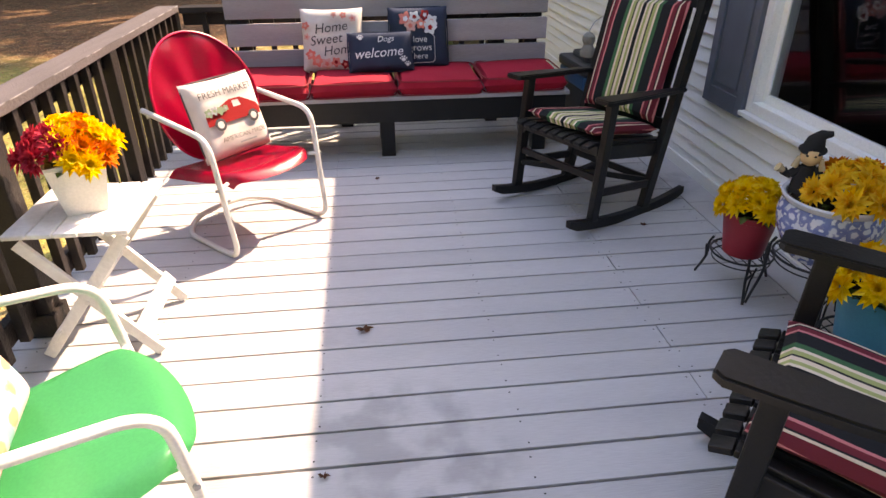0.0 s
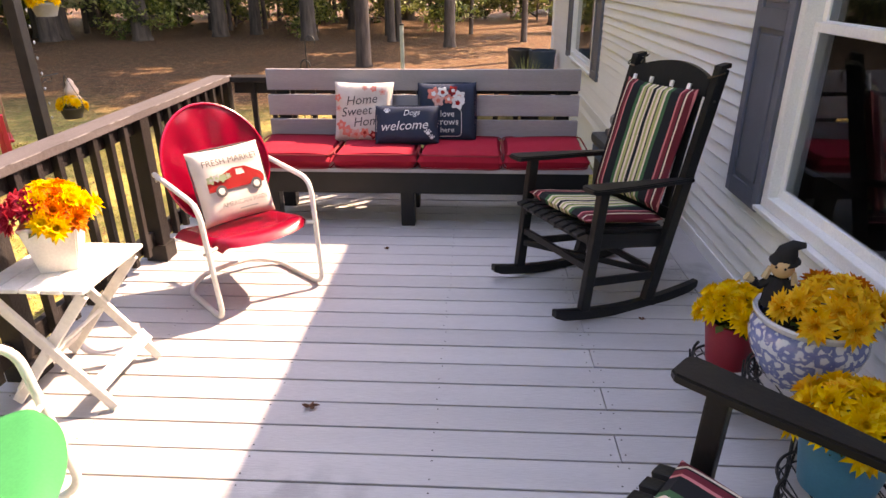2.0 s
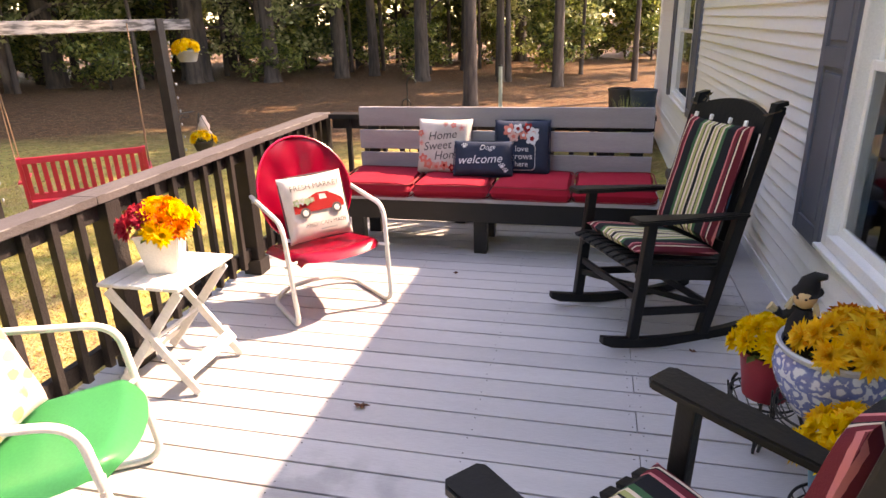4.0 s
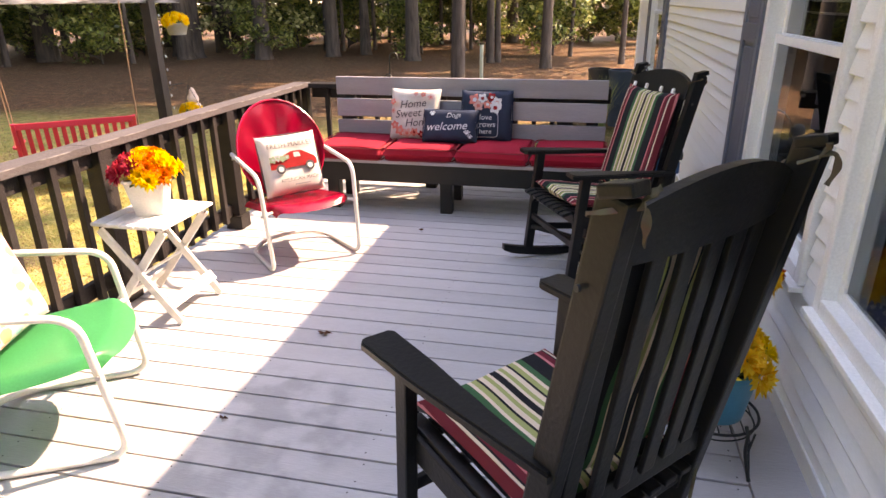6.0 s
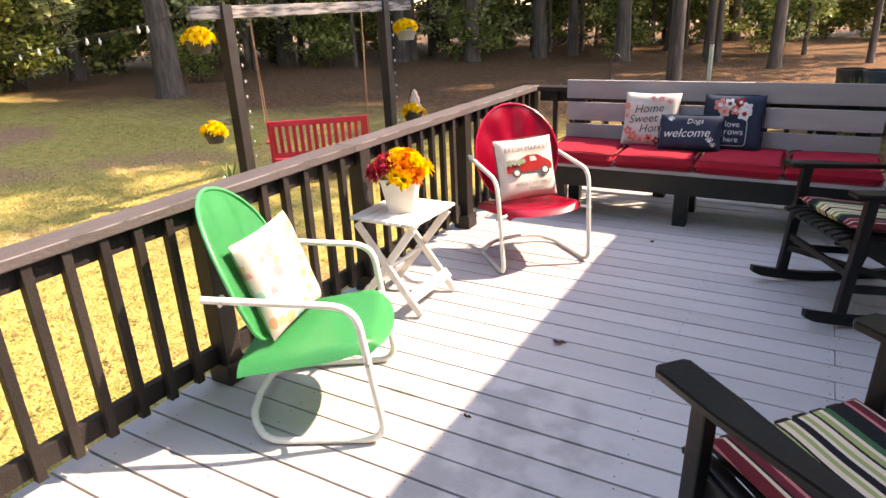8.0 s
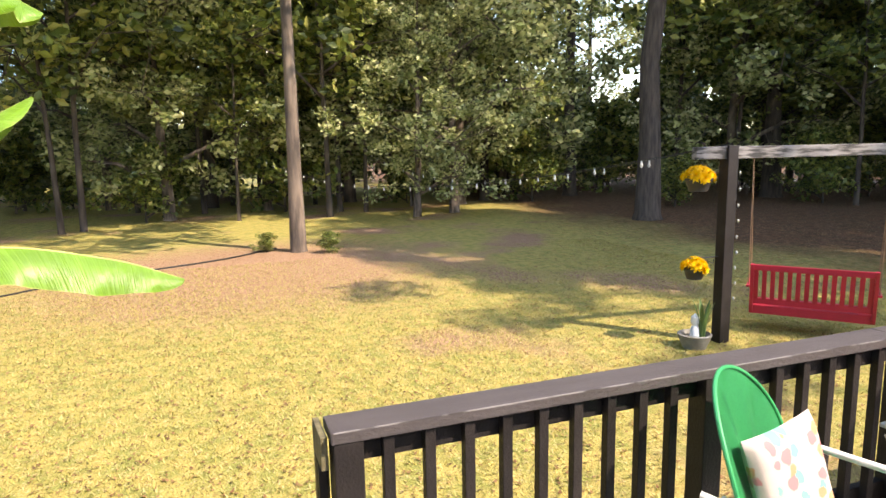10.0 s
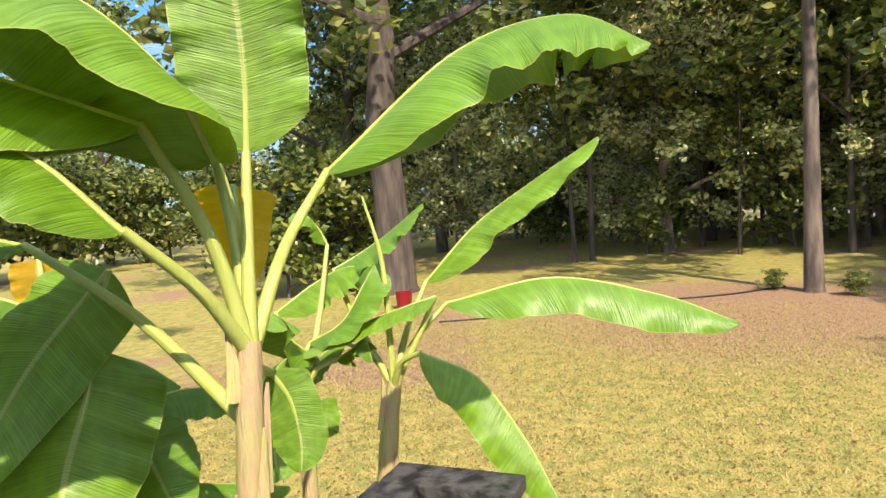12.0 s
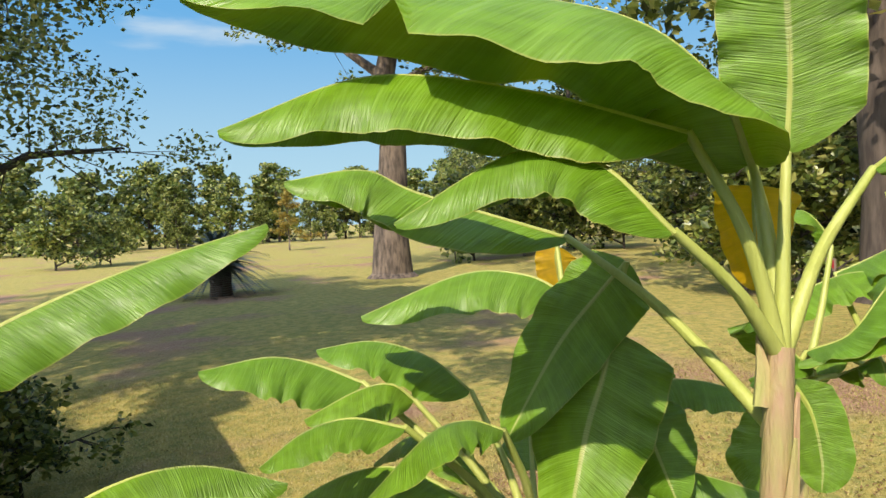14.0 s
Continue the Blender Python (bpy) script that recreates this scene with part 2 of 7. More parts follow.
bm = bmesh.new()
for a, b, lo, hi in wall_pieces():
    box((0.12, b - a, hi - lo), (WALL_X + 0.075, (a + b) / 2, (lo + hi) / 2), 0, bm=bm)
wall = solo("wall_east", bm, SIDING, "white house wall clad in vinyl lap siding", "wall", kind="structure")
solo("wall_north", box((5.8, 0.12, 3.5), (WALL_X + 2.92, HOUSE_FAR - 0.06, 1.15), 0), SIDING, "white end wall of the house", "wall", kind="structure")
solo("wall_south", box((5.8, 0.12, 3.5), (WALL_X + 2.92, HOUSE_NEAR + 0.06, 1.15), 0), SIDING, "white end wall of the house", "wall", kind="structure")
solo("wall_back", box((0.12, HOUSE_FAR - HOUSE_NEAR - 0.24, 3.5), (WALL_X + 5.76, (HOUSE_FAR + HOUSE_NEAR) / 2, 1.15), 0), ROOMSHADE, "inner wall of the house with the unlit room's darkness in its colour", "wall", kind="structure")
solo("wall_inner", box((0.05, HOUSE_FAR - HOUSE_NEAR - 0.3, 2.9), (WALL_X + 1.6, (HOUSE_FAR + HOUSE_NEAR) / 2, 1.2), 0), ROOMSHADE, "dark room wall behind the windows", "wall", kind="structure")
solo("floor_inside", box((5.5, HOUSE_FAR - HOUSE_NEAR - 0.3, 0.1), (WALL_X + 2.95, (HOUSE_FAR + HOUSE_NEAR) / 2, -0.1), 0), ROOMSHADE, "floor inside the house with the room's shade in its colour", "floor", kind="structure")
solo("ceiling", box((5.5, HOUSE_FAR - HOUSE_NEAR - 0.3, 0.08), (WALL_X + 2.95, (HOUSE_FAR + HOUSE_NEAR) / 2, 2.55), 0), ROOMSHADE, "plain ceiling inside the house", "ceiling", kind="structure")

# the laps of the siding, each one a leaning strip
LAP = 0.157
lap_data = {}


def lap_mesh(length):
    key = round(length, 3)
    if key not in lap_data:
        bm = bmesh.new()
        prof = [(0.012, 0), (-0.016, 0), (-0.021, 0.004), (-0.020, 0.010), (-0.006, LAP * 0.5), (-0.017, LAP * 0.5 + 0.002), (-0.018, LAP * 0.5 + 0.008), (0.002, LAP + 0.004), (0.012, LAP + 0.004)]
        ends = [[bm.verts.new((x, s * length / 2, z)) for x, z in prof] for s in (-1, 1)]
        for i in range(len(prof)):
            j = (i + 1) % len(prof)
            bm.faces.new((ends[0][i], ends[0][j], ends[1][j], ends[1][i]))
        bm.faces.new(ends[0][::-1]), bm.faces.new(ends[1])
        bmesh.ops.recalc_face_normals(bm, faces=bm.faces)
        lap_data[key] = mesh("lap", bm, SIDING)
    return lap_data[key]


for i in range(18):
    z = -0.12 + i * LAP
    spans, y = [], -4.2
    for a, b, lo, hi in sorted(OPENINGS):
        if z + LAP > lo - 0.02 and z < hi + 0.02:
            spans.append((y, a - 0.005))
            y = b + 0.005
    spans.append((y, HOUSE_FAR - 0.08))
    for a, b in spans:
        ob = part("lap_panel", lap_mesh(b - a), SIDING, wall)
        ob.location = (WALL_X + 0.002, (a + b) / 2, z)
part("corner_post", box((0.06, 0.09, 3.5), (WALL_X - 0.005, HOUSE_FAR - 0.03, 1.15), 0.006), TRIM, wall)
part("base_trim", box((0.03, 14.0, 0.10), (WALL_X - 0.006, 3.4, 0.02), 0.005), TRIM, wall, "white trim strip along the foot of the siding")

# roof with an eave over the wall, the soffit under it
roof = thing("roof", pose(0, 0, 0), "low grey shingle roof with white soffit", "roof", kind="structure")
part("slope", box((3.9, 20.4, 0.1), (3.235, 0.8, 3.26), 0.01, (0, -17, 0)), ROOF, roof)
part("slope", box((3.9, 20.4, 0.1), (6.60, 0.8, 3.26), 0.01, (0, 17, 0)), ROOF, roof)
part("fascia", box((0.03, 20.4, 0.16), (1.305, 0.8, 2.59), 0.004), TRIM, roof)
part("soffit", box((0.30, 20.4, 0.02), (1.47, 0.8, 2.57), 0.0), TRIM, roof)


def window(name, y0, y1, z0, z1, meeting):
    """A double-hung window in its opening: frame, two sashes with glass, and blinds behind the upper one."""
    w = thing(name, pose(WALL_X, (y0 + y1) / 2, z0), "white double-hung window with dark glass in the siding", "window", kind="structure")
    W, Hh, m = y1 - y0, z1 - z0, meeting - z0
    fr = box((0.11, 0.055, Hh), (0.02, -W / 2 + 0.0275, Hh / 2), 0.006)
    box((0.11, 0.055, Hh), (0.02, W / 2 - 0.0275, Hh / 2), 0.006, bm=fr)
    box((0.11, W - 0.11, 0.055), (0.02, 0, 0.0275), 0.006, bm=fr)
    box((0.11, W - 0.11, 0.055), (0.02, 0, Hh - 0.0275), 0.006, bm=fr)
    part("window_frame", fr, TRIM, w)
    part("window_sill", box((0.05, W + 0.02, 0.022), (-0.04, 0, -0.013), 0.004), TRIM, w)
    for lo, hi, x in ((0.055, m + 0.02, 0.025), (m - 0.02, Hh - 0.055, 0.05)):
        s = box((0.025, 0.04, hi - lo), (x, -W / 2 + 0.075, (lo + hi) / 2), 0.004)
        box((0.025, 0.04, hi - lo), (x, W / 2 - 0.075, (lo + hi) / 2), 0.004, bm=s)
        box((0.025, W - 0.19, 0.045), (x, 0, lo + 0.0225), 0.004, bm=s)
        box((0.025, W - 0.19, 0.04), (x, 0, hi - 0.02), 0.004, bm=s)
        sash = part("sash", s, TRIM, w)
        pane = part("pane", box((0.004, W - 0.19, hi - lo - 0.085), (x, 0, (lo + hi) / 2), 0), PANE, sash, "dark reflecting pane")
        pane.visible_shadow = False
    blind = mesh("blind_slat", box((0.03, W - 0.2, 0.002), (0, 0, 0), 0, (0, 20, 0)), TRIM)
    for i in range(int((Hh - m - 0.1) / 0.05)):
        b = part("blind_slat", blind, TRIM, w)
        b.location = (0.13, 0, Hh - 0.08 - 0.05 * i)


for i, (a, b, lo, hi) in enumerate(OPENINGS):
    window("window_%d" % (i + 1), a, b, lo, hi, 1.345)


def shutter(y0, y1, z0, z1):
    s = thing("shutter", pose(WALL_X - 0.02, (y0 + y1) / 2, z0), "blue-grey panelled shutter fixed beside the window", "shutter", "window shutters")
    W, Hh = y1 - y0, z1 - z0
    part("board", box((0.018, W, Hh), (0, 0, Hh / 2), 0.003), BLUEGREY, s)
    for y in (-W / 2 + 0.03, W / 2 - 0.03):
        part("stile", box((0.014, 0.06, Hh), (-0.016, y, Hh / 2), 0.003), BLUEGREY, s)
    for z in (0.045, Hh * 0.52, Hh - 0.045):
        part("crosspiece", box((0.014, W - 0.12, 0.09), (-0.016, 0, z), 0.003), BLUEGREY, s)
    for lo, hi in ((0.09, Hh * 0.52 - 0.045), (Hh * 0.52 + 0.045, Hh - 0.09)):
        part("raised_panel", box((0.012, W - 0.17, hi - lo - 0.05), (-0.012, 0, (lo + hi) / 2), 0.008), BLUEGREY, s)


shutter(1.06, 1.46, 0.49, 2.16)
shutter(5.63, 6.06, 0.41, 2.16)
shutter(7.95, 8.38, 0.41, 2.16)

# ---- railing at the far end and the rail corner by the steps ----


def cross_rail(y, x0, x1):
    run = thing("railing", pose(0, y, 0), "dark stained wooden end railing behind the bench", "railing", "deck railings")
    part("cap_board", box((x1 - x0, 0.145, 0.038), ((x0 + x1) / 2, 0, 0.858), 0.005), DARK, run)
    for z in (0.795, 0.14):
        part("rail", box((x1 - x0, 0.038, 0.085), ((x0 + x1) / 2, 0.02, z), 0.004), DARK, run)
    n = round((x1 - x0) / 0.145)
    for i in range(1, n):
        part("baluster", box((0.036, 0.036, 0.75), (x0 + (x1 - x0) * i / n, -0.019, 0.462), 0.003), DARK, run)
    for x in (-0.6, 0.5):
        part("post", box((0.09, 0.09, 0.838), (x, 0.0, 0.419), 0.004), DARK, run)


cross_rail(2.79, -1.66, 0.86)
corner = thing("stair_railing", pose(-1.80, -3.62, 0), "black weathered railing corner with peeling paint by the steps", "railing", "deck railings")
PEEL = material("peeling_paint", (0.010, 0.010, 0.010), (0.075, 0.07, 0.066), rough=0.62, scale=18, amount=1.1, bump=0.6, fine=60, stretch=(1, 1, 1))
part("post", box((0.09, 0.09, 0.838), (0, 0, 0.419), 0.004), DARK, corner)
part("post", box((0.09, 0.09, 0.838), (0.42, 0, 0.419), 0.004), DARK, corner)
part("cap_board", box((0.145, 0.42, 0.045), (-0.01, 0.14, 0.862), 0.006), PEEL, corner)
part("cap_board", box((0.45, 0.145, 0.045), (0.29, -0.01, 0.862), 0.006), PEEL, corner)
part("side_board", box((0.03, 0.40, 0.09), (0.05, 0.24, 0.79), 0.004), DARK, corner)
part("side_board", box((0.38, 0.03, 0.09), (0.21, 0.05, 0.79), 0.004), DARK, corner)

# ---- bench with cushions and pillows ----
GREYWOOD = material("grey_bench_paint", (0.36, 0.34, 0.36), (0.28, 0.265, 0.285), rough=0.6, scale=4, amount=0.5, bump=0.3, fine=70, stretch=(0.4, 3, 3))
BLACKWOOD = material("black_paint", (0.006, 0.006, 0.0065), (0.010, 0.010, 0.0105), rough=0.42, spec=0.3, scale=6, bump=0.12, fine=80)
REDCLOTH = material("red_canvas", (0.36, 0.010, 0.028), (0.30, 0.008, 0.022), rough=0.85, scale=4, bump=0.2, fine=500, spec=0.25)
REDPIPE = material("dark_red_piping", (0.27, 0.01, 0.018), rough=0.8, scale=6)
bench = thing("bench", pose(-0.25, 2.28, 0), "long slatted grey bench on a black wooden frame", "bench")
for z in (0.545, 0.715, 0.888):
    part("back_slat", box((2.165, 0.032, 0.142), (0, 0.27 + (z - 0.5) * 0.02, z), 0.005), GREYWOOD, bench)
for x in (-0.98, -0.34, 0.34, 0.98):
    part("back_support", box((0.09, 0.038, 0.55), (x, 0.31, 0.66), 0.004), BLACKWOOD, bench)
for y in (-0.20, -0.05, 0.10, 0.22):
    part("seat_slat", box((2.20, 0.135 if y < 0.2 else 0.09, 0.026), (0.02, y, 0.398), 0.005), GREYWOOD, bench)
part("front_apron", box((2.16, 0.038, 0.14), (0.02, -0.235, 0.312), 0.004), BLACKWOOD, bench)
part("rear_apron", box((2.16, 0.038, 0.14), (0.02, 0.25, 0.312), 0.004), BLACKWOOD, bench)
for x in (-0.97, -0.065, 0.95):
    for y in (-0.17, 0.20):
        part("leg", box((0.092, 0.088, 0.385), (x, y, 0.1925), 0.005), BLACKWOOD, bench)


def cushion(name, m, w, h, d, mat, pipe, label, group="", seed=0.0):
    c = thing(name, m, label, "cushion", group)
    part("cover", pad(w, h, d, 22, 0.16, wave=0.12, seed=seed), mat, c, smooth=True)
    edge = [(w / 2 * math.copysign(abs(math.cos(a)) ** 0.22, math.cos(a)), h / 2 * math.copysign(abs(math.sin(a)) ** 0.22, math.sin(a)), 0) for a in (2 * math.pi * k / 72 for k in range(73))]
    for s in (1, -1):
        part("piping", tube([(x * 0.985, y * 0.985, s * d * 0.40) for x, y, z in edge], 0.005, 6, caps=False), pipe, c, smooth=True)
    return c


for i in range(4):
    cushion("seat_cushion", pose(-1.065 + 0.548 * i, 2.26 + 0.012 * (i % 2), 0.462, 0.8 - i * 0.3, 0.6 * (-1) ** i, 0.5 - 0.4 * i), 0.545, 0.54, 0.105, REDCLOTH, REDPIPE, "red canvas box cushion with piping on the bench", "bench cushions", i * 3.1)


# ---- pillows with prints that follow their bulge ----
def pad_height(x, y, w, h, d, edge):
    u, v = max(-1, min(1, 2 * x / w)), max(-1, min(1, 2 * y / h))
    return d / 2 * ((1 - abs(u) ** 6) * (1 - abs(v) ** 6)) ** edge


def lettering(text, size, shear=0.0):
    """The triangles of a line of writing, centred."""
    cu = bpy.data.curves.new("lettering", "FONT")
    cu.body, cu.size, cu.align_x, cu.align_y, cu.shear, cu.resolution_u = text, size, "CENTER", "CENTER", shear, 3
    ob = new("lettering", cu)
    data = bpy.data.meshes.new_from_object(ob.evaluated_get(bpy.context.evaluated_depsgraph_get()))
    bpy.data.objects.remove(ob)
    bm = bmesh.new()
    bm.from_mesh(data)
    bmesh.ops.triangulate(bm, faces=bm.faces)
    return bm


def blob(n, rx, ry, wob=0.0, ph=0.0):
    return [(rx * (1 + wob * math.cos(5 * a + ph)) * math.cos(a), ry * (1 + wob * math.cos(5 * a + ph)) * math.sin(a)) for a in (2 * math.pi * k / n for k in range(n))]


class Pillow:
    def __init__(self, name, m, w, h, d, mat, label, rim=None):
        self.size = (w, h, d, 0.5)
        self.ob = thing(name, m, label, "pillow")
        part("cover", pad(w, h, d, 24, 0.5, wave=0.10, seed=w * 7), mat, self.ob, smooth=True)
        if rim:
            edge = [(w / 2 * math.copysign(abs(math.cos(a)) ** 0.2, math.cos(a)) * 0.985, h / 2 * math.copysign(abs(math.sin(a)) ** 0.2, math.sin(a)) * 0.985, 0) for a in (2 * math.pi * k / 72 for k in range(73))]
            part("piping", tube(edge, 0.004, 6, caps=False), rim, self.ob, smooth=True)
        self.layer = 0

    def lay(self, name, bm, mat, x, y, turn=0.0, label=""):
        """Lays a flat print on the pillow's front."""
        bmesh.ops.subdivide_edges(bm, edges=[e for e in bm.edges if e.calc_length() > 0.03], cuts=2)
        bmesh.ops.transform(bm, verts=bm.verts, matrix=pose(x, y, 0, 0, 0, turn))
        self.layer += 1
        for v in bm.verts:
            v.co.z = pad_height(v.co.x, v.co.y, *self.size) * 1.06 + 0.003 + 0.0006 * self.layer
        part(name, bm, mat, self.ob, label)

    def letter(self, text, size, mat, x, y, turn=0.0, shear=0.0):
        self.lay("lettering", lettering(text, size, shear), mat, x, y, turn)

    def shape(self, name, points, mat, x, y, turn=0.0, label=""):
        bm = bmesh.new()
        f = bm.faces.new([bm.verts.new((*p, 0)) for p in points])
        bmesh.ops.triangulate(bm, faces=[f])
        self.lay(name, bm, mat, x, y, turn, label)


def cloth(name, c, c2=None):
    return material(name, c, c2, rough=0.9, scale=9, amount=0.5, bump=0.25, fine=420, spec=0.2, vary=0.0)


CREAM, NAVY, INK = cloth("cream_cotton", (0.66, 0.61, 0.57)), cloth("navy_cotton", (0.03, 0.043, 0.075)), cloth("dark_ink", (0.09, 0.085, 0.09))
CORAL, PINK, WHITEINK, TRUCK = cloth("coral_print", (0.62, 0.12, 0.10), (0.70, 0.25, 0.2)), cloth("pink_print", (0.72, 0.40, 0.36)), cloth("white_print", (0.75, 0.76, 0.78)), cloth("truck_red", (0.36, 0.02, 0.02))
GREYINK, LEAFINK = cloth("grey_print", (0.35, 0.35, 0.35)), cloth("sage_print", (0.25, 0.32, 0.2))


def bouquet(p, spots, mats, r):
    for i, (x, y) in enumerate(spots):
        rr = r * (0.75 + 0.5 * random.random())
        p.shape("flower_print", blob(20, rr, rr, 0.22, i), mats[i % len(mats)], x, y)
        p.shape("flower_print", blob(12, rr * 0.4, rr * 0.4, 0.2, i), mats[(i + 1) % len(mats)], x, y)


home = Pillow("throw_pillow", pose(-0.64, 2.44, 0.685, 74, 0, -2), 0.41, 0.41, 0.13, CREAM, "cream throw pillow with floral wreath print and lettering", None)
home.letter("Home", 0.085, INK, -0.005, 0.075, 6, 0.25)
home.letter("Sweet", 0.085, INK, -0.04, 0.0, 6, 0.25)
home.letter("Home", 0.085, INK, 0.045, -0.065, 6, 0.25)
bouquet(home, [(-0.10, -0.13), (-0.04, -0.15), (0.02, -0.14), (0.08, -0.155), (-0.14, -0.09)], [CORAL, PINK, CORAL, TRUCK], 0.03)
bouquet(home, [(-0.16, 0.02), (-0.165, 0.09), (0.02, 0.155), (0.08, 0.15), (0.14, 0.13)], [PINK, CORAL], 0.02)
grows = Pillow("throw_pillow", pose(-0.07, 2.45, 0.685, 76, 0, 3), 0.40, 0.40, 0.13, NAVY, "navy throw pillow printed with flowers in a jar", NAVY)
bouquet(grows, [(-0.09, 0.12), (-0.03, 0.13), (0.04, 0.14), (0.08, 0.10), (-0.06, 0.075), (0.01, 0.085), (0.07, 0.06)], [CORAL, WHITEINK, TRUCK, WHITEINK, PINK], 0.034)
grows.letter("love", 0.058, WHITEINK, 0, -0.012)
grows.letter("grows", 0.062, WHITEINK, 0, -0.065)
grows.letter("here", 0.052, WHITEINK, 0, -0.118)
jar = rounded([(-0.06, 0.03, 0), (-0.095, 0.01, 0), (-0.095, -0.16, 0), (0.095, -0.16, 0), (0.095, 0.01, 0), (0.06, 0.03, 0)], 0.03, 4)
bm = bmesh.new()
for a, b in zip(jar, jar[1:]):
    bar(a, b, 0.004, 0.004, 0, (0, 1, 0) if abs((b - a).y) < 1e-3 else (1, 0, 0), bm)
grows.lay("jar_outline", bm, WHITEINK, 0, 0)
dogs = Pillow("lumbar_pillow", pose(-0.33, 2.31, 0.628, 66, 0, 2), 0.43, 0.26, 0.12, NAVY, "navy lumbar pillow with white lettering and paw prints", NAVY)
dogs.letter("Dogs", 0.052, WHITEINK, 0.03, 0.068, 3, 0.3)
dogs.letter("welcome", 0.086, WHITEINK, -0.02, -0.018, 3, 0.3)
for px, py, s in ((0.14, -0.065, 1), (0.165, -0.095, 0.8), (-0.13, 0.075, 0.9)):
    dogs.shape("paw_print", blob(12, 0.014 * s, 0.012 * s), WHITEINK, px, py)
    for k in range(4):
        a = 0.5 + k * 0.72
        dogs.shape("paw_print", blob(8, 0.005 * s, 0.007 * s), WHITEINK, px + 0.022 * s * math.cos(a), py + 0.02 * s * math.sin(a))

# ---- shell-back metal lawn chairs ----
REDMETAL = material("red_enamel", (0.42, 0.003, 0.034), (0.37, 0.003, 0.028), rough=0.25, scale=3, bump=0.02, coat=0.4)
GREENMETAL = material("green_enamel", (0.028, 0.36, 0.13), (0.025, 0.315, 0.115), rough=0.42, scale=3, bump=0.03, coat=0.15)
WHITEMETAL = material("white_enamel_tube", (0.72, 0.71, 0.68), (0.62, 0.60, 0.56), rough=0.35, scale=9, bump=0.06)
STEEL = material("steel", (0.5, 0.5, 0.5), rough=0.3, metal=1.0)


def sheet(fn, nu, nv, thick, rim=True):
    """A bent sheet of metal from a function of u and v in -1..1."""
    bm = bmesh.new()
    g = [[bm.verts.new(fn(2 * i / nu - 1, 2 * j / nv - 1)) for j in range(nv + 1)] for i in range(nu + 1)]
    for i in range(nu):
        for j in range(nv):
            bm.faces.new((g[i][j], g[i + 1][j], g[i + 1][j + 1], g[i][j + 1]))
    bmesh.ops.solidify(bm, geom=bm.faces, thickness=thick)
    bmesh.ops.recalc_face_normals(bm, faces=bm.faces)
    return bm


def disc(u, v):
    """Square to disc."""
    return u * math.sqrt(1 - v * v / 2), v * math.sqrt(1 - u * u / 2)


def shell_chair(m, paint, label):
    c = thing("lawn_chair", m, label, "chair", "metal lawn chairs")

    def seat(u, v):
        x = u * 0.275 * (1 - 0.08 * max(0, -v) ** 3 - 0.12 * max(0, -v) ** 8 * u ** 6)
        y = -0.295 + (v + 1) * 0.26 + 0.05 * u * u * max(0, -v) + 0.035 * u ** 8 * max(0, -v) ** 4
        drop = 0.052 * (max(0, -v - 0.70) / 0.30) ** 2
        side = 0.042 * (max(0, abs(u) - 0.78) / 0.22) ** 2
        return (x, y, 0.425 - 0.04 * (v + 1) - drop - side - 0.012 * (1 - u * u))

    def back(u, v):
        p, q = disc(u, v)
        r, a = math.hypot(p, q), math.atan2(p, q + 1.05)
        rib = 0.010 * math.cos(a * 16) * max(0, q + 0.45) * (1 - r ** 4)
        z = 0.645 + q * 0.295
        y = 0.235 + q * 0.085 - 0.055 * p * p + 0.03 * r ** 8
        return (p * 0.282, y + rib - 0.02 * r ** 10, z)

    part("seat", sheet(seat, 26, 26, 0.004), paint, c, smooth=True)
    part("backrest", sheet(back, 56, 40, 0.004), paint, c, "scalloped shell backrest", smooth=True)
    rim = [(0.284 * math.cos(a), 0.235 + 0.085 * math.sin(a) - 0.055 * math.cos(a) ** 2 + 0.008, 0.645 + 0.297 * math.sin(a)) for a in (2 * math.pi * k / 64 for k in range(65))]
    part("back_rim", tube(rim, 0.0075, 8, caps=False), paint, c, smooth=True)
    for s in (-1, 1):
        line = [(s * 0.295, 0.285, 0.635), (s * 0.30, -0.20, 0.585), (s * 0.285, -0.265, 0.016), (s * 0.27, 0.16, 0.016), (s * 0.16, 0.235, 0.05), (0, 0.245, 0.055)]
        part("frame_tube", tube(rounded(line, 0.085, 7), 0.0135, 12), WHITEMETAL, c, "white tubular steel arm and leg", smooth=True)
        part("seat_bracket", tube([(s * 0.296, -0.225, 0.36), (s * 0.245, -0.215, 0.372)], 0.009, 8), WHITEMETAL, c, smooth=True)
        part("bolt", tube([(s * 0.31, -0.226, 0.36), (s * 0.318, -0.226, 0.36)], 0.008, 8), STEEL, c)
        part("bolt", tube([(s * 0.308, 0.22, 0.62), (s * 0.316, 0.22, 0.62)], 0.008, 8), STEEL, c)
        part("back_bracket", tube([(s * 0.295, 0.22, 0.625), (s * 0.245, 0.235, 0.62)], 0.009, 8), WHITEMETAL, c, smooth=True)
    return c


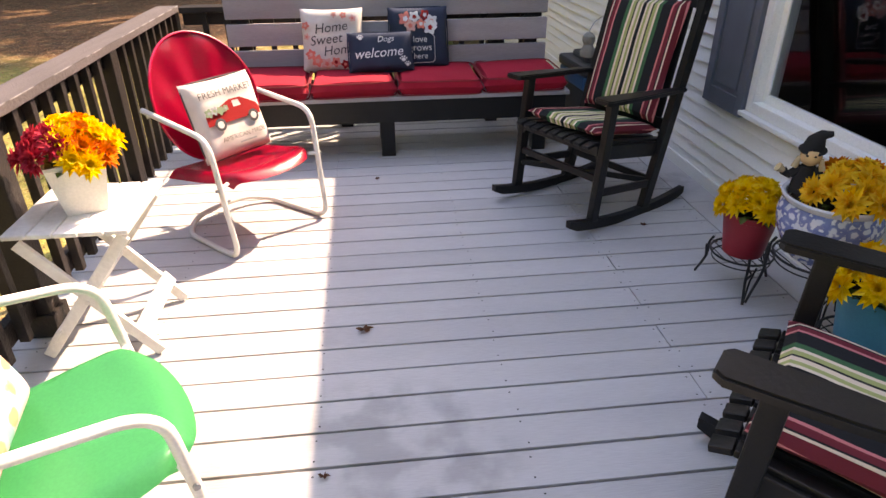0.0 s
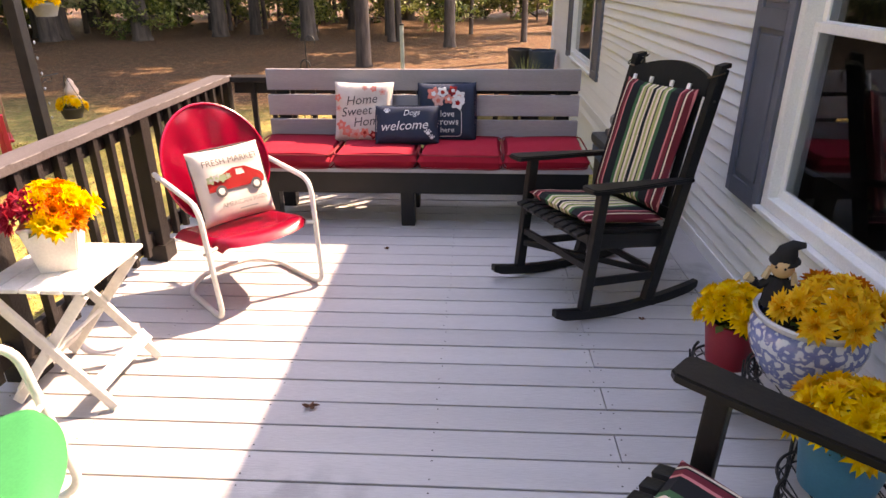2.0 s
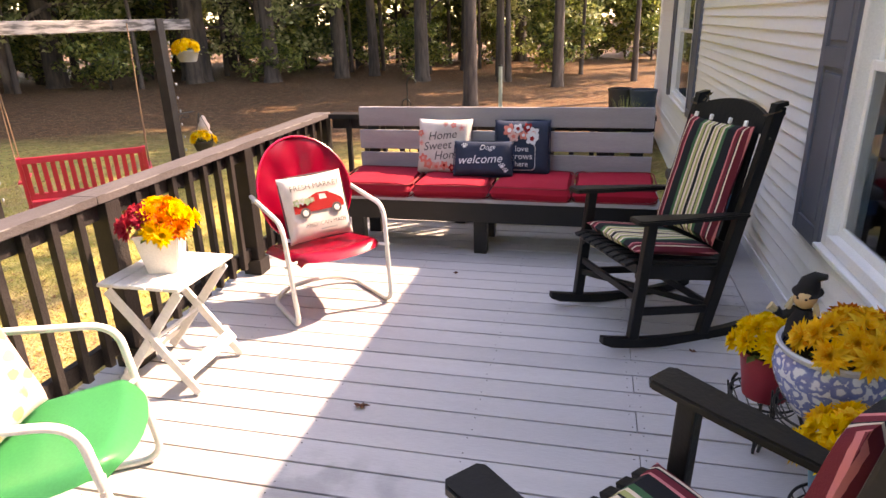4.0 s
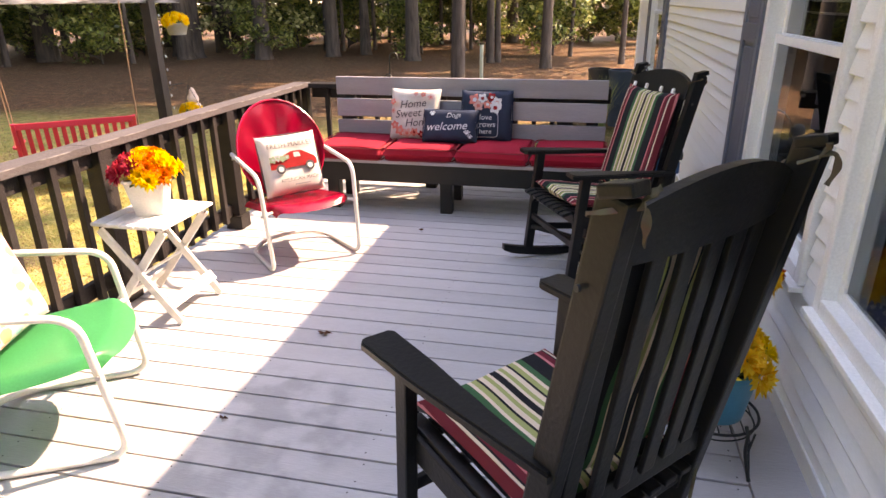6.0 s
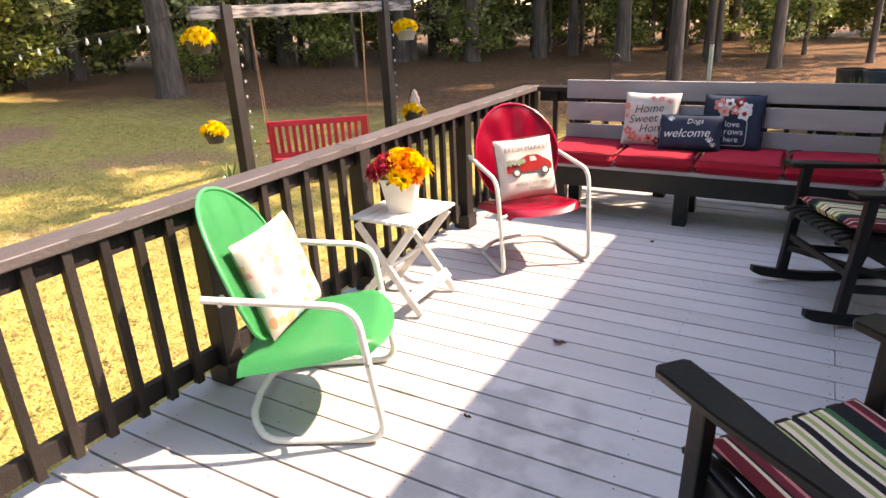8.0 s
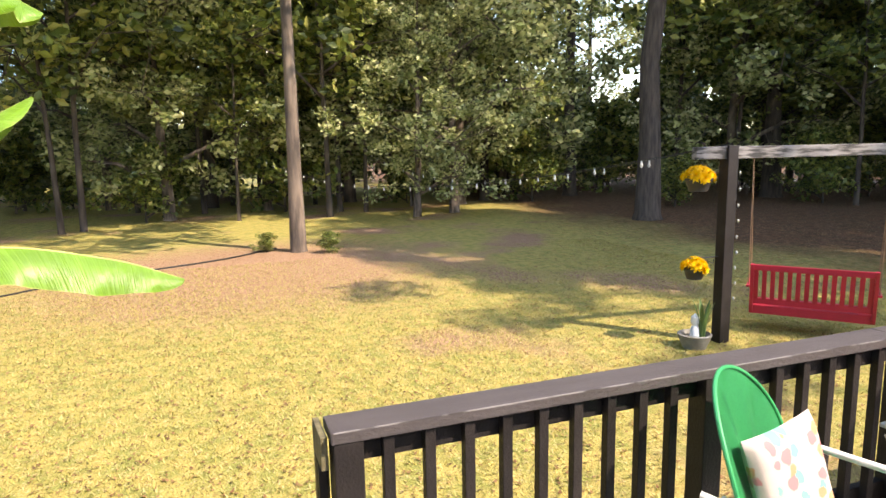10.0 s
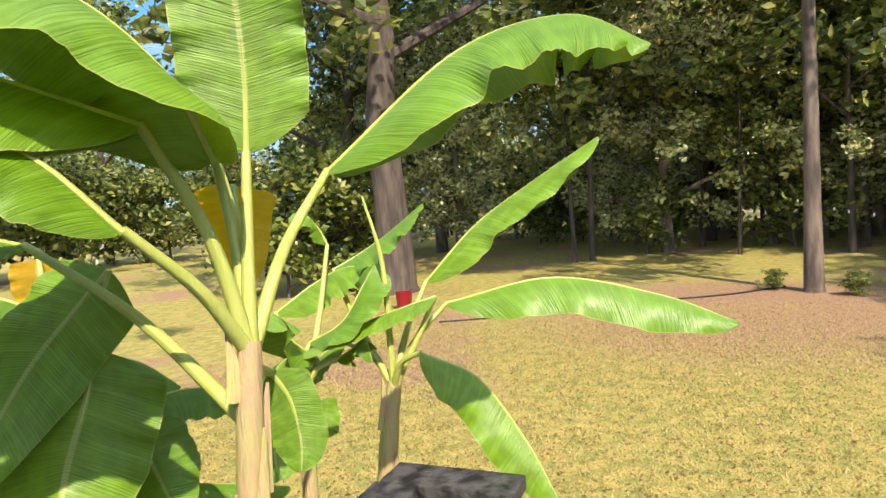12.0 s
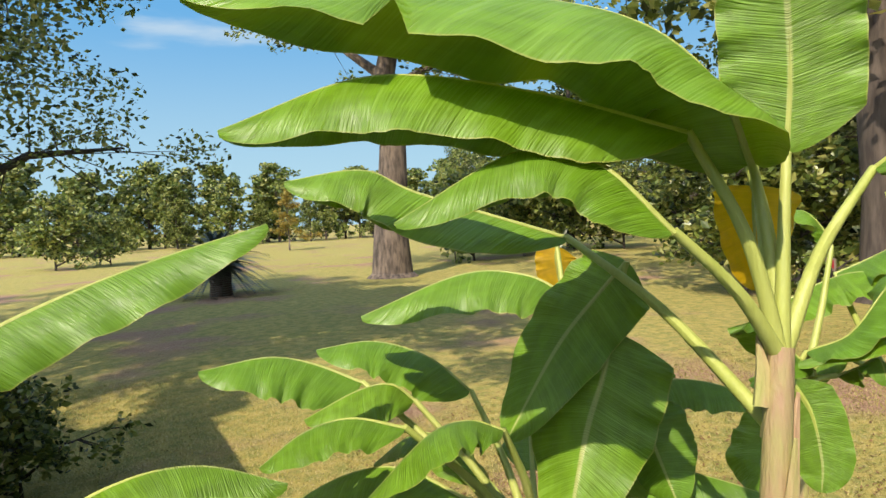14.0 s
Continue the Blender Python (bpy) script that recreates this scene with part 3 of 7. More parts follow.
RED_AT, GREEN_AT = pose(-1.07, 1.12, 0, 0, 0, 47), pose(-1.240, -0.787, 0, 0, 0, 120)
shell_chair(RED_AT, REDMETAL, "glossy red metal lawn chair with scalloped shell back")
shell_chair(GREEN_AT @ pose(0, -0.02, 0) @ Matrix.Diagonal((1.04, 1.09, 1.0, 1.0)), GREENMETAL, "bright green metal lawn chair with white tube arms")
fresh = Pillow("throw_pillow", RED_AT @ pose(0.0, 0.095, 0.575, 72, 0, 0) @ pose(0, -0.01, 0.03, 0, 0, 1), 0.39, 0.38, 0.12, CREAM, "cream throw pillow printed with a red truck", INK)
fresh.letter("FRESH MARKET", 0.044, INK, 0.0, 0.115)
fresh.letter("AMERICAN MADE", 0.032, INK, 0.02, -0.10)
fresh.shape("line_print", [(-0.05, -0.004), (0.05, -0.004), (0.05, 0.004), (-0.05, 0.004)], GREYINK, 0.03, -0.132)
fresh.shape("truck_body", [(-0.15, -0.03), (0.15, -0.03), (0.155, 0.0), (0.14, 0.022), (0.075, 0.028), (0.06, 0.068), (-0.005, 0.07), (-0.015, 0.02), (-0.15, 0.015)], TRUCK, 0.0, 0.005)
fresh.shape("truck_window", [(0.008, 0.03), (0.052, 0.03), (0.044, 0.058), (0.008, 0.06)], CREAM, 0.0, 0.005)
for x in (-0.09, 0.10):
    fresh.shape("truck_wheel", blob(18, 0.030, 0.030), INK, x, -0.028)
    fresh.shape("truck_wheel", blob(14, 0.017, 0.017), CREAM, x, -0.028)
bouquet(fresh, [(-0.13, 0.035), (-0.10, 0.04), (-0.07, 0.035), (-0.04, 0.04)], [LEAFINK, GREYINK, LEAFINK], 0.016)
PASTEL = cloth("pastel_print_cotton", (0.50, 0.43, 0.41), (0.56, 0.48, 0.45))
pn, pl = PASTEL.node_tree.nodes, PASTEL.node_tree.links
pco, pcell, pedge, ppick, pmix = pn.new("ShaderNodeTexCoord"), pn.new("ShaderNodeTexVoronoi"), pn.new("ShaderNodeMapRange"), pn.new("ShaderNodeValToRGB"), pn.new("ShaderNodeMix")
pwarp, padd = pn.new("ShaderNodeTexNoise"), pn.new("ShaderNodeVectorMath")
pwarp.inputs["Scale"].default_value = 24.0
padd.operation = "MULTIPLY_ADD"
padd.inputs[1].default_value = (0.035, 0.035, 0.035)
pl.new(pco.outputs["Object"], pwarp.inputs[0]), pl.new(pwarp.outputs["Color"], padd.inputs[0]), pl.new(pco.outputs["Object"], padd.inputs[2])
pcell.inputs["Scale"].default_value = 19.0
pl.new(padd.outputs[0], pcell.inputs[0])
pedge.inputs[1].default_value, pedge.inputs[2].default_value, pedge.inputs[3].default_value, pedge.inputs[4].default_value = 0.44, 0.52, 0.9, 0.0
pl.new(pcell.outputs["Distance"], pedge.inputs[0])
psep = pn.new("ShaderNodeSeparateColor")
pl.new(pcell.outputs["Color"], psep.inputs[0]), pl.new(psep.outputs[0], ppick.inputs[0])
ppick.color_ramp.interpolation = "CONSTANT"
ppick.color_ramp.elements[0].color, ppick.color_ramp.elements[1].color, ppick.color_ramp.elements[1].position = (0.16, 0.40, 0.38, 1), (0.58, 0.20, 0.22, 1), 0.35
for place, tone in ((0.55, (0.50, 0.43, 0.41, 1)), (0.8, (0.60, 0.27, 0.14, 1))):
    ppick.color_ramp.elements.new(place).color = tone
pmix.data_type = "RGBA"
pbase = pn["Principled BSDF"].inputs["Base Color"]
pl.new(pbase.links[0].from_socket, pmix.inputs[6])
pl.new(pedge.outputs[0], pmix.inputs[0]), pl.new(ppick.outputs[0], pmix.inputs[7]), pl.new(pmix.outputs[2], pbase)
garden = Pillow("throw_pillow", pose(-0.016, -0.035, 0) @ GREEN_AT @ pose(0.06, 0.10, 0.575, 74, 0, -22) @ pose(0, 0, 0.03, 0, 0, 5), 0.36, 0.41, 0.09, PASTEL, "pale throw pillow with pastel leaf and butterfly print", None)

# ---- rocking chairs with striped cushions ----
STRIPE = bpy.data.materials.new("striped_cloth")
STRIPE.use_nodes = True
sn, sl = STRIPE.node_tree.nodes, STRIPE.node_tree.links
sb = sn["Principled BSDF"]
sb.inputs["Roughness"].default_value, sb.inputs["Specular IOR Level"].default_value = 0.9, 0.2
sco, ssep, smap, sramp = sn.new("ShaderNodeTexCoord"), sn.new("ShaderNodeSeparateXYZ"), sn.new("ShaderNodeMapRange"), sn.new("ShaderNodeValToRGB")
sl.new(sco.outputs["Object"], ssep.inputs[0]), sl.new(ssep.outputs[0], smap.inputs[0])
smap.inputs[1].default_value, smap.inputs[2].default_value = -0.25, 0.25
sramp.color_ramp.interpolation = "CONSTANT"
CB, CM, CP, CC, CG, CO = (0.016, 0.016, 0.018), (0.17, 0.022, 0.032), (0.62, 0.19, 0.19), (0.72, 0.58, 0.44), (0.035, 0.12, 0.055), (0.34, 0.36, 0.14)
half = [(0, CM), (0.03, CP), (0.045, CM), (0.085, CC), (0.10, CB), (0.11, CM), (0.155, CP), (0.175, CB), (0.285, CG), (0.325, CC), (0.35, CO), (0.385, CB), (0.40, CC), (0.43, CO), (0.46, CC), (0.48, CB)]
stops = half + [(1 - b[0], a[1]) for a, b in list(zip(half, half[1:] + [(0.5, CB)]))[::-1]]
for i, (p, c) in enumerate(stops[:32]):
    e = sramp.color_ramp.elements[i] if i < 2 else sramp.color_ramp.elements.new(min(p, 1))
    e.position, e.color = min(p, 0.999), (*c, 1)
sl.new(smap.outputs[0], sramp.inputs[0]), sl.new(sramp.outputs[0], sb.inputs["Base Color"])
snoise, sbump = sn.new("ShaderNodeTexNoise"), sn.new("ShaderNodeBump")
snoise.inputs["Scale"].default_value, sbump.inputs["Strength"].default_value, sbump.inputs["Distance"].default_value = 350, 0.3, 0.003
sl.new(sco.outputs["Object"], snoise.inputs[0]), sl.new(snoise.outputs[0], sbump.inputs["Height"]), sl.new(sbump.outputs[0], sb.inputs["Normal"])


def rocker_z(y):
    """The height of the runner's top along its length."""
    return 0.045 + 0.22 * (y - 0.02) ** 2


def rocking_chair(m):
    c = thing("rocking_chair", m, "black painted wooden rocking chair with slatted back", "chair", "porch rocking chairs")
    for s in (-1, 1):
        bm = bmesh.new()
        ys = [-0.44 + 0.90 * k / 18 for k in range(19)]
        rows = []
        for y in ys:
            z = rocker_z(y)
            t = 0.05 if -0.40 < y < 0.42 else 0.036
            rows.append([bm.verts.new((s * 0.285 + dx, y, z + dz)) for dx, dz in ((-0.017, 0), (0.017, 0), (0.017, -t), (-0.017, -t))])
        for u, v in zip(rows, rows[1:]):
            for k in range(4):
                bm.faces.new((u[k], u[(k + 1) % 4], v[(k + 1) % 4], v[k]))
        bm.faces.new(rows[0][::-1]), bm.faces.new(rows[-1])
        bmesh.ops.recalc_face_normals(bm, faces=bm.faces)
        part("runner", bm, BLACKWOOD, c)
        part("front_leg", bar((s * 0.285, -0.27, rocker_z(-0.27) - 0.01), (s * 0.285, -0.235, 0.655), 0.038, 0.052, 0.006, (0, 1, 0)), BLACKWOOD, c)
        part("back_post", bar((s * 0.285, 0.13, rocker_z(0.13) - 0.01), (s * 0.275, 0.375, 1.165), 0.040, 0.062, 0.006, (0, 1, 0)), BLACKWOOD, c)
        part("post_cap", box((0.044, 0.066, 0.022), (s * 0.275, 0.378, 1.172), 0.005, (12, 0, 0)), BLACKWOOD, c)
        bm = bmesh.new()
        outline = [(s * 0.255, -0.33), (s * 0.27, -0.345), (s * 0.345, -0.345), (s * 0.36, -0.325), (s * 0.352, -0.12), (s * 0.33, 0.10), (s * 0.312, 0.29), (s * 0.272, 0.29), (s * 0.268, 0.05), (s * 0.256, -0.15)]
        top = [bm.verts.new((x, y, 0.682 - 0.03 * (y + 0.34))) for x, y in outline]
        low = [bm.verts.new((x, y, 0.658 - 0.03 * (y + 0.34))) for x, y in outline]
        bm.faces.new(top), bm.faces.new(low[::-1])
        for k in range(len(outline)):
            j = (k + 1) % len(outline)
            bm.faces.new((top[j], top[k], low[k], low[j]))
        bmesh.ops.recalc_face_normals(bm, faces=bm.faces)
        bmesh.ops.bevel(bm, geom=[e for e in bm.edges if abs(e.verts[0].co.z - e.verts[1].co.z) < 0.02], offset=0.005, segments=2, affect="EDGES")
        part("armrest", bm, BLACKWOOD, c, "broad curved black armrest", smooth=True)
        part("seat_rail", bar((s * 0.262, -0.27, 0.405), (s * 0.262, 0.21, 0.345), 0.022, 0.075, 0.004), BLACKWOOD, c)
        part("side_stretcher", bar((s * 0.285, -0.262, 0.20), (s * 0.285, 0.158, 0.17), 0.020, 0.040, 0.004), BLACKWOOD, c)
        part("bolt", tube([(s * 0.302, 0.33, 1.02), (s * 0.309, 0.33, 1.02)], 0.006, 8), NAIL, c)
    part("front_stretcher", bar((-0.27, -0.262, 0.27), (0.27, -0.262, 0.27), 0.020, 0.036, 0.004), BLACKWOOD, c)
    part("rear_stretcher", bar((-0.27, 0.15, 0.19), (0.27, 0.15, 0.19), 0.020, 0.036, 0.004), BLACKWOOD, c)
    part("cross_stretcher", bar((-0.27, -0.262, 0.20), (0.27, 0.155, 0.18), 0.02, 0.03, 0.004), BLACKWOOD, c)
    part("front_seat_rail", bar((-0.262, -0.262, 0.412), (0.262, -0.262, 0.412), 0.024, 0.05, 0.004), BLACKWOOD, c)
    part("rear_seat_rail", bar((-0.262, 0.195, 0.352), (0.262, 0.195, 0.352), 0.024, 0.05, 0.004), BLACKWOOD, c)
    for k in range(9):
        x = -0.236 + 0.059 * k
        line = bar((x, -0.285, 0.449), (x, 0.235, 0.386), 0.042, 0.018, 0.004)
        bar((x, -0.335, 0.436), (x, -0.287, 0.4485), 0.042, 0.018, 0.004, bm=line)
        part("seat_slat", line, BLACKWOOD, c)
    ly, lz = 0.218, 0.44
    part("lower_back_rail", bar((-0.265, ly + 0.01, lz + 0.03), (0.265, ly + 0.01, lz + 0.03), 0.022, 0.06, 0.005), BLACKWOOD, c)
    bm = bmesh.new()
    n = 14
    front, rear = [], []
    for k in range(n + 1):
        u = 2 * k / n - 1
        hi = 1.115 + 0.055 * (1 - u * u)
        col = []
        for z, dy in ((hi, -0.012), (hi, 0.012), (1.035, 0.012), (1.035, -0.012)):
            col.append(bm.verts.new((u * 0.258, 0.315 + (z - 1.0) * 0.24 + dy + 0.028 * (1 - u * u), z)))
        front.append(col)
    for u, v in zip(front, front[1:]):
        for k in range(4):
            bm.faces.new((u[k], u[(k + 1) % 4], v[(k + 1) % 4], v[k]))
    bm.faces.new(front[0][::-1]), bm.faces.new(front[-1])
    bmesh.ops.recalc_face_normals(bm, faces=bm.faces)
    part("crest_rail", bm, BLACKWOOD, c, "arched crest rail")
    for k in range(6):
        x = -0.205 + 0.082 * k
        dip = 0.024 * (1 - (x / 0.26) ** 2)
        part("back_slat", bar((x, ly + dip + 0.008, lz + 0.05), (x, 0.323 + dip, 1.045), 0.044, 0.014, 0.004, (0, 1, 0)), BLACKWOOD, c)
    return c


TIE = material("cushion_tie", (0.085, 0.10, 0.055), (0.10, 0.035, 0.03), rough=0.9, scale=30)


def ribbon(points, width):
    """A thin cloth strip along the points, turning a little on its way."""
    bm = bmesh.new()
    line = curve_points(points, 14)
    rows = []
    for i, p in enumerate(line):
        d = (line[min(i + 1, 14)] - line[max(i - 1, 0)]).normalized()
        a = d.cross(Vector((0.2, 0.3, 1))).normalized()
        o = d.cross(a)
        w = (a * math.cos(i * 0.16) + o * math.sin(i * 0.16)) * width * 0.5 * (0.75 + 0.25 * math.sin(i * 0.9))
        t = w.cross(d).normalized() * 0.0012
        rows.append([bm.verts.new(p + v) for v in (w + t, -w + t, -w - t, w - t)])
    for u, v in zip(rows, rows[1:]):
        for k in range(4):
            bm.faces.new((u[k], u[(k + 1) % 4], v[(k + 1) % 4], v[k]))
    bm.faces.new(rows[0][::-1]), bm.faces.new(rows[-1])
    bmesh.ops.recalc_face_normals(bm, faces=bm.faces)
    return bm


def striped_cushions(m):
    group = "striped chair cushions"
    s = thing("seat_cushion", m @ pose(0, -0.035, 0.468, -7, 0, 0), "striped red, green and black seat cushion on the rocking chair", "cushion", group)
    part("cover", pad(0.475, 0.49, 0.055, 22, 0.25, wave=0.35, seed=4.0), STRIPE, s, smooth=True)
    b = thing("back_cushion", m @ pose(0, 0.225, 0.775, 77, 0, 0), "striped red, green and black back cushion tied to the chair", "cushion", group)
    part("cover", pad(0.48, 0.60, 0.07, 22, 0.25, wave=0.3, seed=9.0), STRIPE, b, smooth=True)
    for x in (-0.2, -0.08, 0.06, 0.17):
        part("tie", box((0.02, 0.03, 0.012), (x, 0.305, -0.005), 0.004), TRIM, b)
    up = (m @ pose(0, 0.225, 0.775, 77, 0, 0)).inverted() @ m
    for k in (-1, 1):
        knot = [(k * 0.245, 0.325, 1.120), (k * 0.285, 0.318, 1.130), (k * 0.305, 0.362, 1.145), (k * 0.262, 0.392, 1.150), (k * 0.24, 0.36, 1.135)]
        part("tie", ribbon([up @ Vector(p) for p in knot], 0.011), TIE, b, smooth=True)
        for tail in ([(k * 0.262, 0.388, 1.150), (k * 0.268, 0.412, 1.155), (k * 0.272, 0.418, 1.130), (k * 0.262, 0.41, 1.100)], [(k * 0.262, 0.388, 1.150), (k * 0.255, 0.40, 1.162), (k * 0.247, 0.408, 1.172), (k * 0.238, 0.412, 1.178)]):
            part("tie", ribbon([up @ Vector(p) for p in tail], 0.015), TIE, b, smooth=True)
    for x in (-0.27, 0.27):
        part("tie", tube([(x * 0.9, 0.24, -0.01), (x * 1.02, 0.27, -0.03), (x * 1.05, 0.28, -0.09), (x * 1.0, 0.29, -0.15)], 0.005, 6), TIE, s, smooth=True)


FAR_ROCKER, NEAR_ROCKER = pose(0.755, 1.20, 0, -2, 0, -61), pose(0.67, -1.10, 0, 1, 0, -132) @ Matrix.Diagonal((1.0, 1.0, 1.08, 1))
first = rocking_chair(FAR_ROCKER)
copy_thing(first, NEAR_ROCKER)
striped_cushions(FAR_ROCKER)
striped_cushions(NEAR_ROCKER)

# ---- folding side table with a flower box ----
WHITEWOOD = material("white_painted_wood", (0.78, 0.77, 0.73), (0.66, 0.64, 0.6), rough=0.5, scale=7, amount=0.7, bump=0.25, fine=60)
table = thing("side_table", pose(-1.453, 0.257, 0), "small white slatted folding side table", "table")
for k in range(5):
    part("top_slat", box((0.077, 0.44, 0.018), (-0.164 + 0.082 * k, 0, 0.518), 0.006), WHITEWOOD, table)
for y in (-0.15, 0.15):
    part("batten", box((0.36, 0.03, 0.024), (0, y, 0.496), 0.004), WHITEWOOD, table)
for y in (-0.20, 0.165):
    part("leg", bar((-0.17, y, 0.488), (0.205, y, 0.012), 0.042, 0.018, 0.004, (0, 1, 0)), WHITEWOOD, table)
    part("leg", bar((0.17, y + 0.022, 0.488), (-0.205, y + 0.022, 0.012), 0.042, 0.018, 0.004, (0, 1, 0)), WHITEWOOD, table)
for x, z in ((0.150, 0.105), (-0.150, 0.105)):
    part("stretcher", box((0.06, 0.40, 0.016), (x, -0.005, z), 0.004, (0, math.copysign(52, x), 0)), WHITEWOOD, table)
part("pivot_rod", tube([(0, -0.215, 0.248), (0, 0.205, 0.248)], 0.008, 8), WHITEWOOD, table)


def petals(n, r, layers, rng, tilt0=0.15):
    """One daisy-like bloom facing up: layers of pointed petals."""
    bm = bmesh.new()
    for k in range(layers):
        rr, up = r * (1 - 0.22 * k), tilt0 + 0.42 * k
        for i in range(n):
            a = 2 * math.pi * (i + 0.5 * k) / n + rng.uniform(-0.12, 0.12)
            L, wd = rr * rng.uniform(0.85, 1.1), r * 0.17
            ca, sa, cu, su = math.cos(a), math.sin(a), math.cos(up), math.sin(up)
            def at(l, w, lift=0.0):
                return bm.verts.new((ca * l * cu - sa * w, sa * l * cu + ca * w, l * su + lift + 0.003 * k))
            p = [at(0.1 * L, 0), at(0.55 * L, -wd, 0.003), at(L, 0, -0.2 * wd), at(0.55 * L, wd, 0.003), at(0.55 * L, 0, -0.004)]
            bm.faces.new((p[0], p[1], p[4])), bm.faces.new((p[1], p[2], p[4])), bm.faces.new((p[2], p[3], p[4])), bm.faces.new((p[3], p[0], p[4]))
    return bm


def bloom_mat(name, cols):
    return leaf_material(name, cols, 0.7, 0.3, 0.2)


YELLOW = bloom_mat("yellow_petals", [(0.85, 0.52, 0.006), (0.86, 0.58, 0.012), (0.84, 0.46, 0.005), (0.88, 0.64, 0.05)])
ORANGE = bloom_mat("orange_petals", [(0.72, 0.17, 0.008), (0.75, 0.25, 0.01), (0.65, 0.10, 0.01)])
CRIMSON = bloom_mat("crimson_petals", [(0.42, 0.012, 0.035), (0.55, 0.04, 0.07), (0.35, 0.008, 0.02)])
AMBER = bloom_mat("amber_petals", [(0.90, 0.50, 0.01), (0.90, 0.60, 0.06), (0.86, 0.38, 0.01)])
GREENLEAF = leaf_material("flower_leaves", [(0.03, 0.07, 0.015), (0.06, 0.12, 0.03), (0.10, 0.13, 0.03)], 0.5, 0.25)
BLOOMS = {}


def bouquet_in(m, name, label, spots, r, spread_leaves, seed):
    """A bunch of silk blooms with green leaves; spots: place, tilt and cloth of each bloom."""
    rng = random.Random(seed)
    b = thing(name, m, label, "flowers")
    for x, y, z, mat in spots:
        key = (mat.name, round(r, 3), rng.randrange(3))
        if key not in BLOOMS:
            BLOOMS[key] = mesh("bloom", petals(15, r, 5, random.Random(str(key))), mat)
        ob = part("bloom", BLOOMS[key], mat, b)
        ob.matrix_basis = Matrix.Translation((x, y, z)) @ Vector((x * 1.2, y * 1.2, max(z, 0.03) + 0.02)).to_track_quat("Z", "Y").to_matrix().to_4x4() @ pose(0, 0, 0, 0, 0, rng.uniform(0, 360))
    bm = bmesh.new()
    for i in range(60):
        a, t, l = rng.uniform(0, 6.28), rng.uniform(-0.2, 0.9), rng.uniform(0.03, 0.055)
        p = Vector((math.cos(a) * spread_leaves * rng.uniform(0.4, 1.05), math.sin(a) * spread_leaves * rng.uniform(0.4, 1.05), rng.uniform(-0.01, 0.05)))
        d = Vector((math.cos(a) * math.cos(t), math.sin(a) * math.cos(t), math.sin(t)))
        w = d.cross(Vector((0, 0, 1))).normalized() * l * 0.35
        v = [bm.verts.new(q) for q in (p, p + d * l * 0.5 + w, p + d * l + Vector((0, 0, -0.01)), p + d * l * 0.5 - w)]
        bm.faces.new(v)
    part("leaves", bm, GREENLEAF, b)
    return b


def dome(n, r, h, mats, seed, z0=0.02):
    """Places for n blooms over a dome."""
    rng, out = random.Random(seed), []
    for i in range(n):
        q = math.sqrt((i + 0.5) / n)
        a = i * 2.39996 + rng.uniform(-0.2, 0.2)
        out.append((r * q * math.cos(a), r * q * math.sin(a), z0 + h * (1 - q * q) + rng.uniform(-0.01, 0.012), mats(math.cos(a) * q, math.sin(a) * q, rng)))
    return out


CERAMIC = material("white_planter", (0.74, 0.72, 0.68), (0.66, 0.64, 0.6), rough=0.5, scale=6, bump=0.08)
SOIL = material("potting_soil", (0.03, 0.02, 0.014), rough=1, scale=40, bump=0.6)


def square_pot(m):
    p = thing("flower_box", m, "white tapered square planter on the side table", "planter")
    bm = bmesh.new()
    rings = []
    for hw, z in ((0.066, 0), (0.094, 0.175), (0.098, 0.178), (0.098, 0.19), (0.088, 0.19), (0.08, 0.15)):
        rings.append([bm.verts.new((sx * hw, sy * hw, z)) for sx, sy in ((-1, -1), (1, -1), (1, 1), (-1, 1))])
    for u, v in zip(rings, rings[1:]):
        for k in range(4):
            bm.faces.new((u[k], u[(k + 1) % 4], v[(k + 1) % 4], v[k]))
    bm.faces.new(rings[0][::-1])
    bmesh.ops.bevel(bm, geom=[e for e in bm.edges if abs(e.verts[0].co.z - e.verts[1].co.z) > 0.1], offset=0.006, segments=2, affect="EDGES")
    part("box", bm, CERAMIC, p)
    part("soil", box((0.15, 0.15, 0.01), (0, 0, 0.15), 0), SOIL, p)
    return p


POT_AT = pose(-1.45, 0.25, 0.528, 0, 0, 22)
square_pot(POT_AT)
bouquet_in(POT_AT @ pose(0, 0, 0.18, 0, 0, -22), "flower_bunch", "bunch of crimson, yellow and orange silk flowers in the planter",
           dome(34, 0.155, 0.10, lambda x, y, r: CRIMSON if -0.82 * x - 0.57 * y > 0.22 else (ORANGE if y - 0.6 * x > 0.45 or r.random() < 0.12 else YELLOW), 5), 0.062, 0.10, 3)

# ---- plant stand by the wall with three pots and a scarecrow doll ----
IRON = material("black_wire", (0.012, 0.011, 0.011), rough=0.5, scale=20)
REDPOT = material("red_plastic_pot", (0.33, 0.012, 0.025), rough=0.4, scale=5, bump=0.03)
TEALPOT = material("teal_plastic_pot", (0.012, 0.20, 0.30), (0.010, 0.17, 0.27), rough=0.4, scale=5, bump=0.03)
CHINA = bpy.data.materials.new("blue_white_china")
CHINA.use_nodes = True
cn, cl = CHINA.node_tree.nodes, CHINA.node_tree.links
cb = cn["Principled BSDF"]
cb.inputs["Roughness"].default_value, cb.inputs["Coat Weight"].default_value = 0.15, 0.5
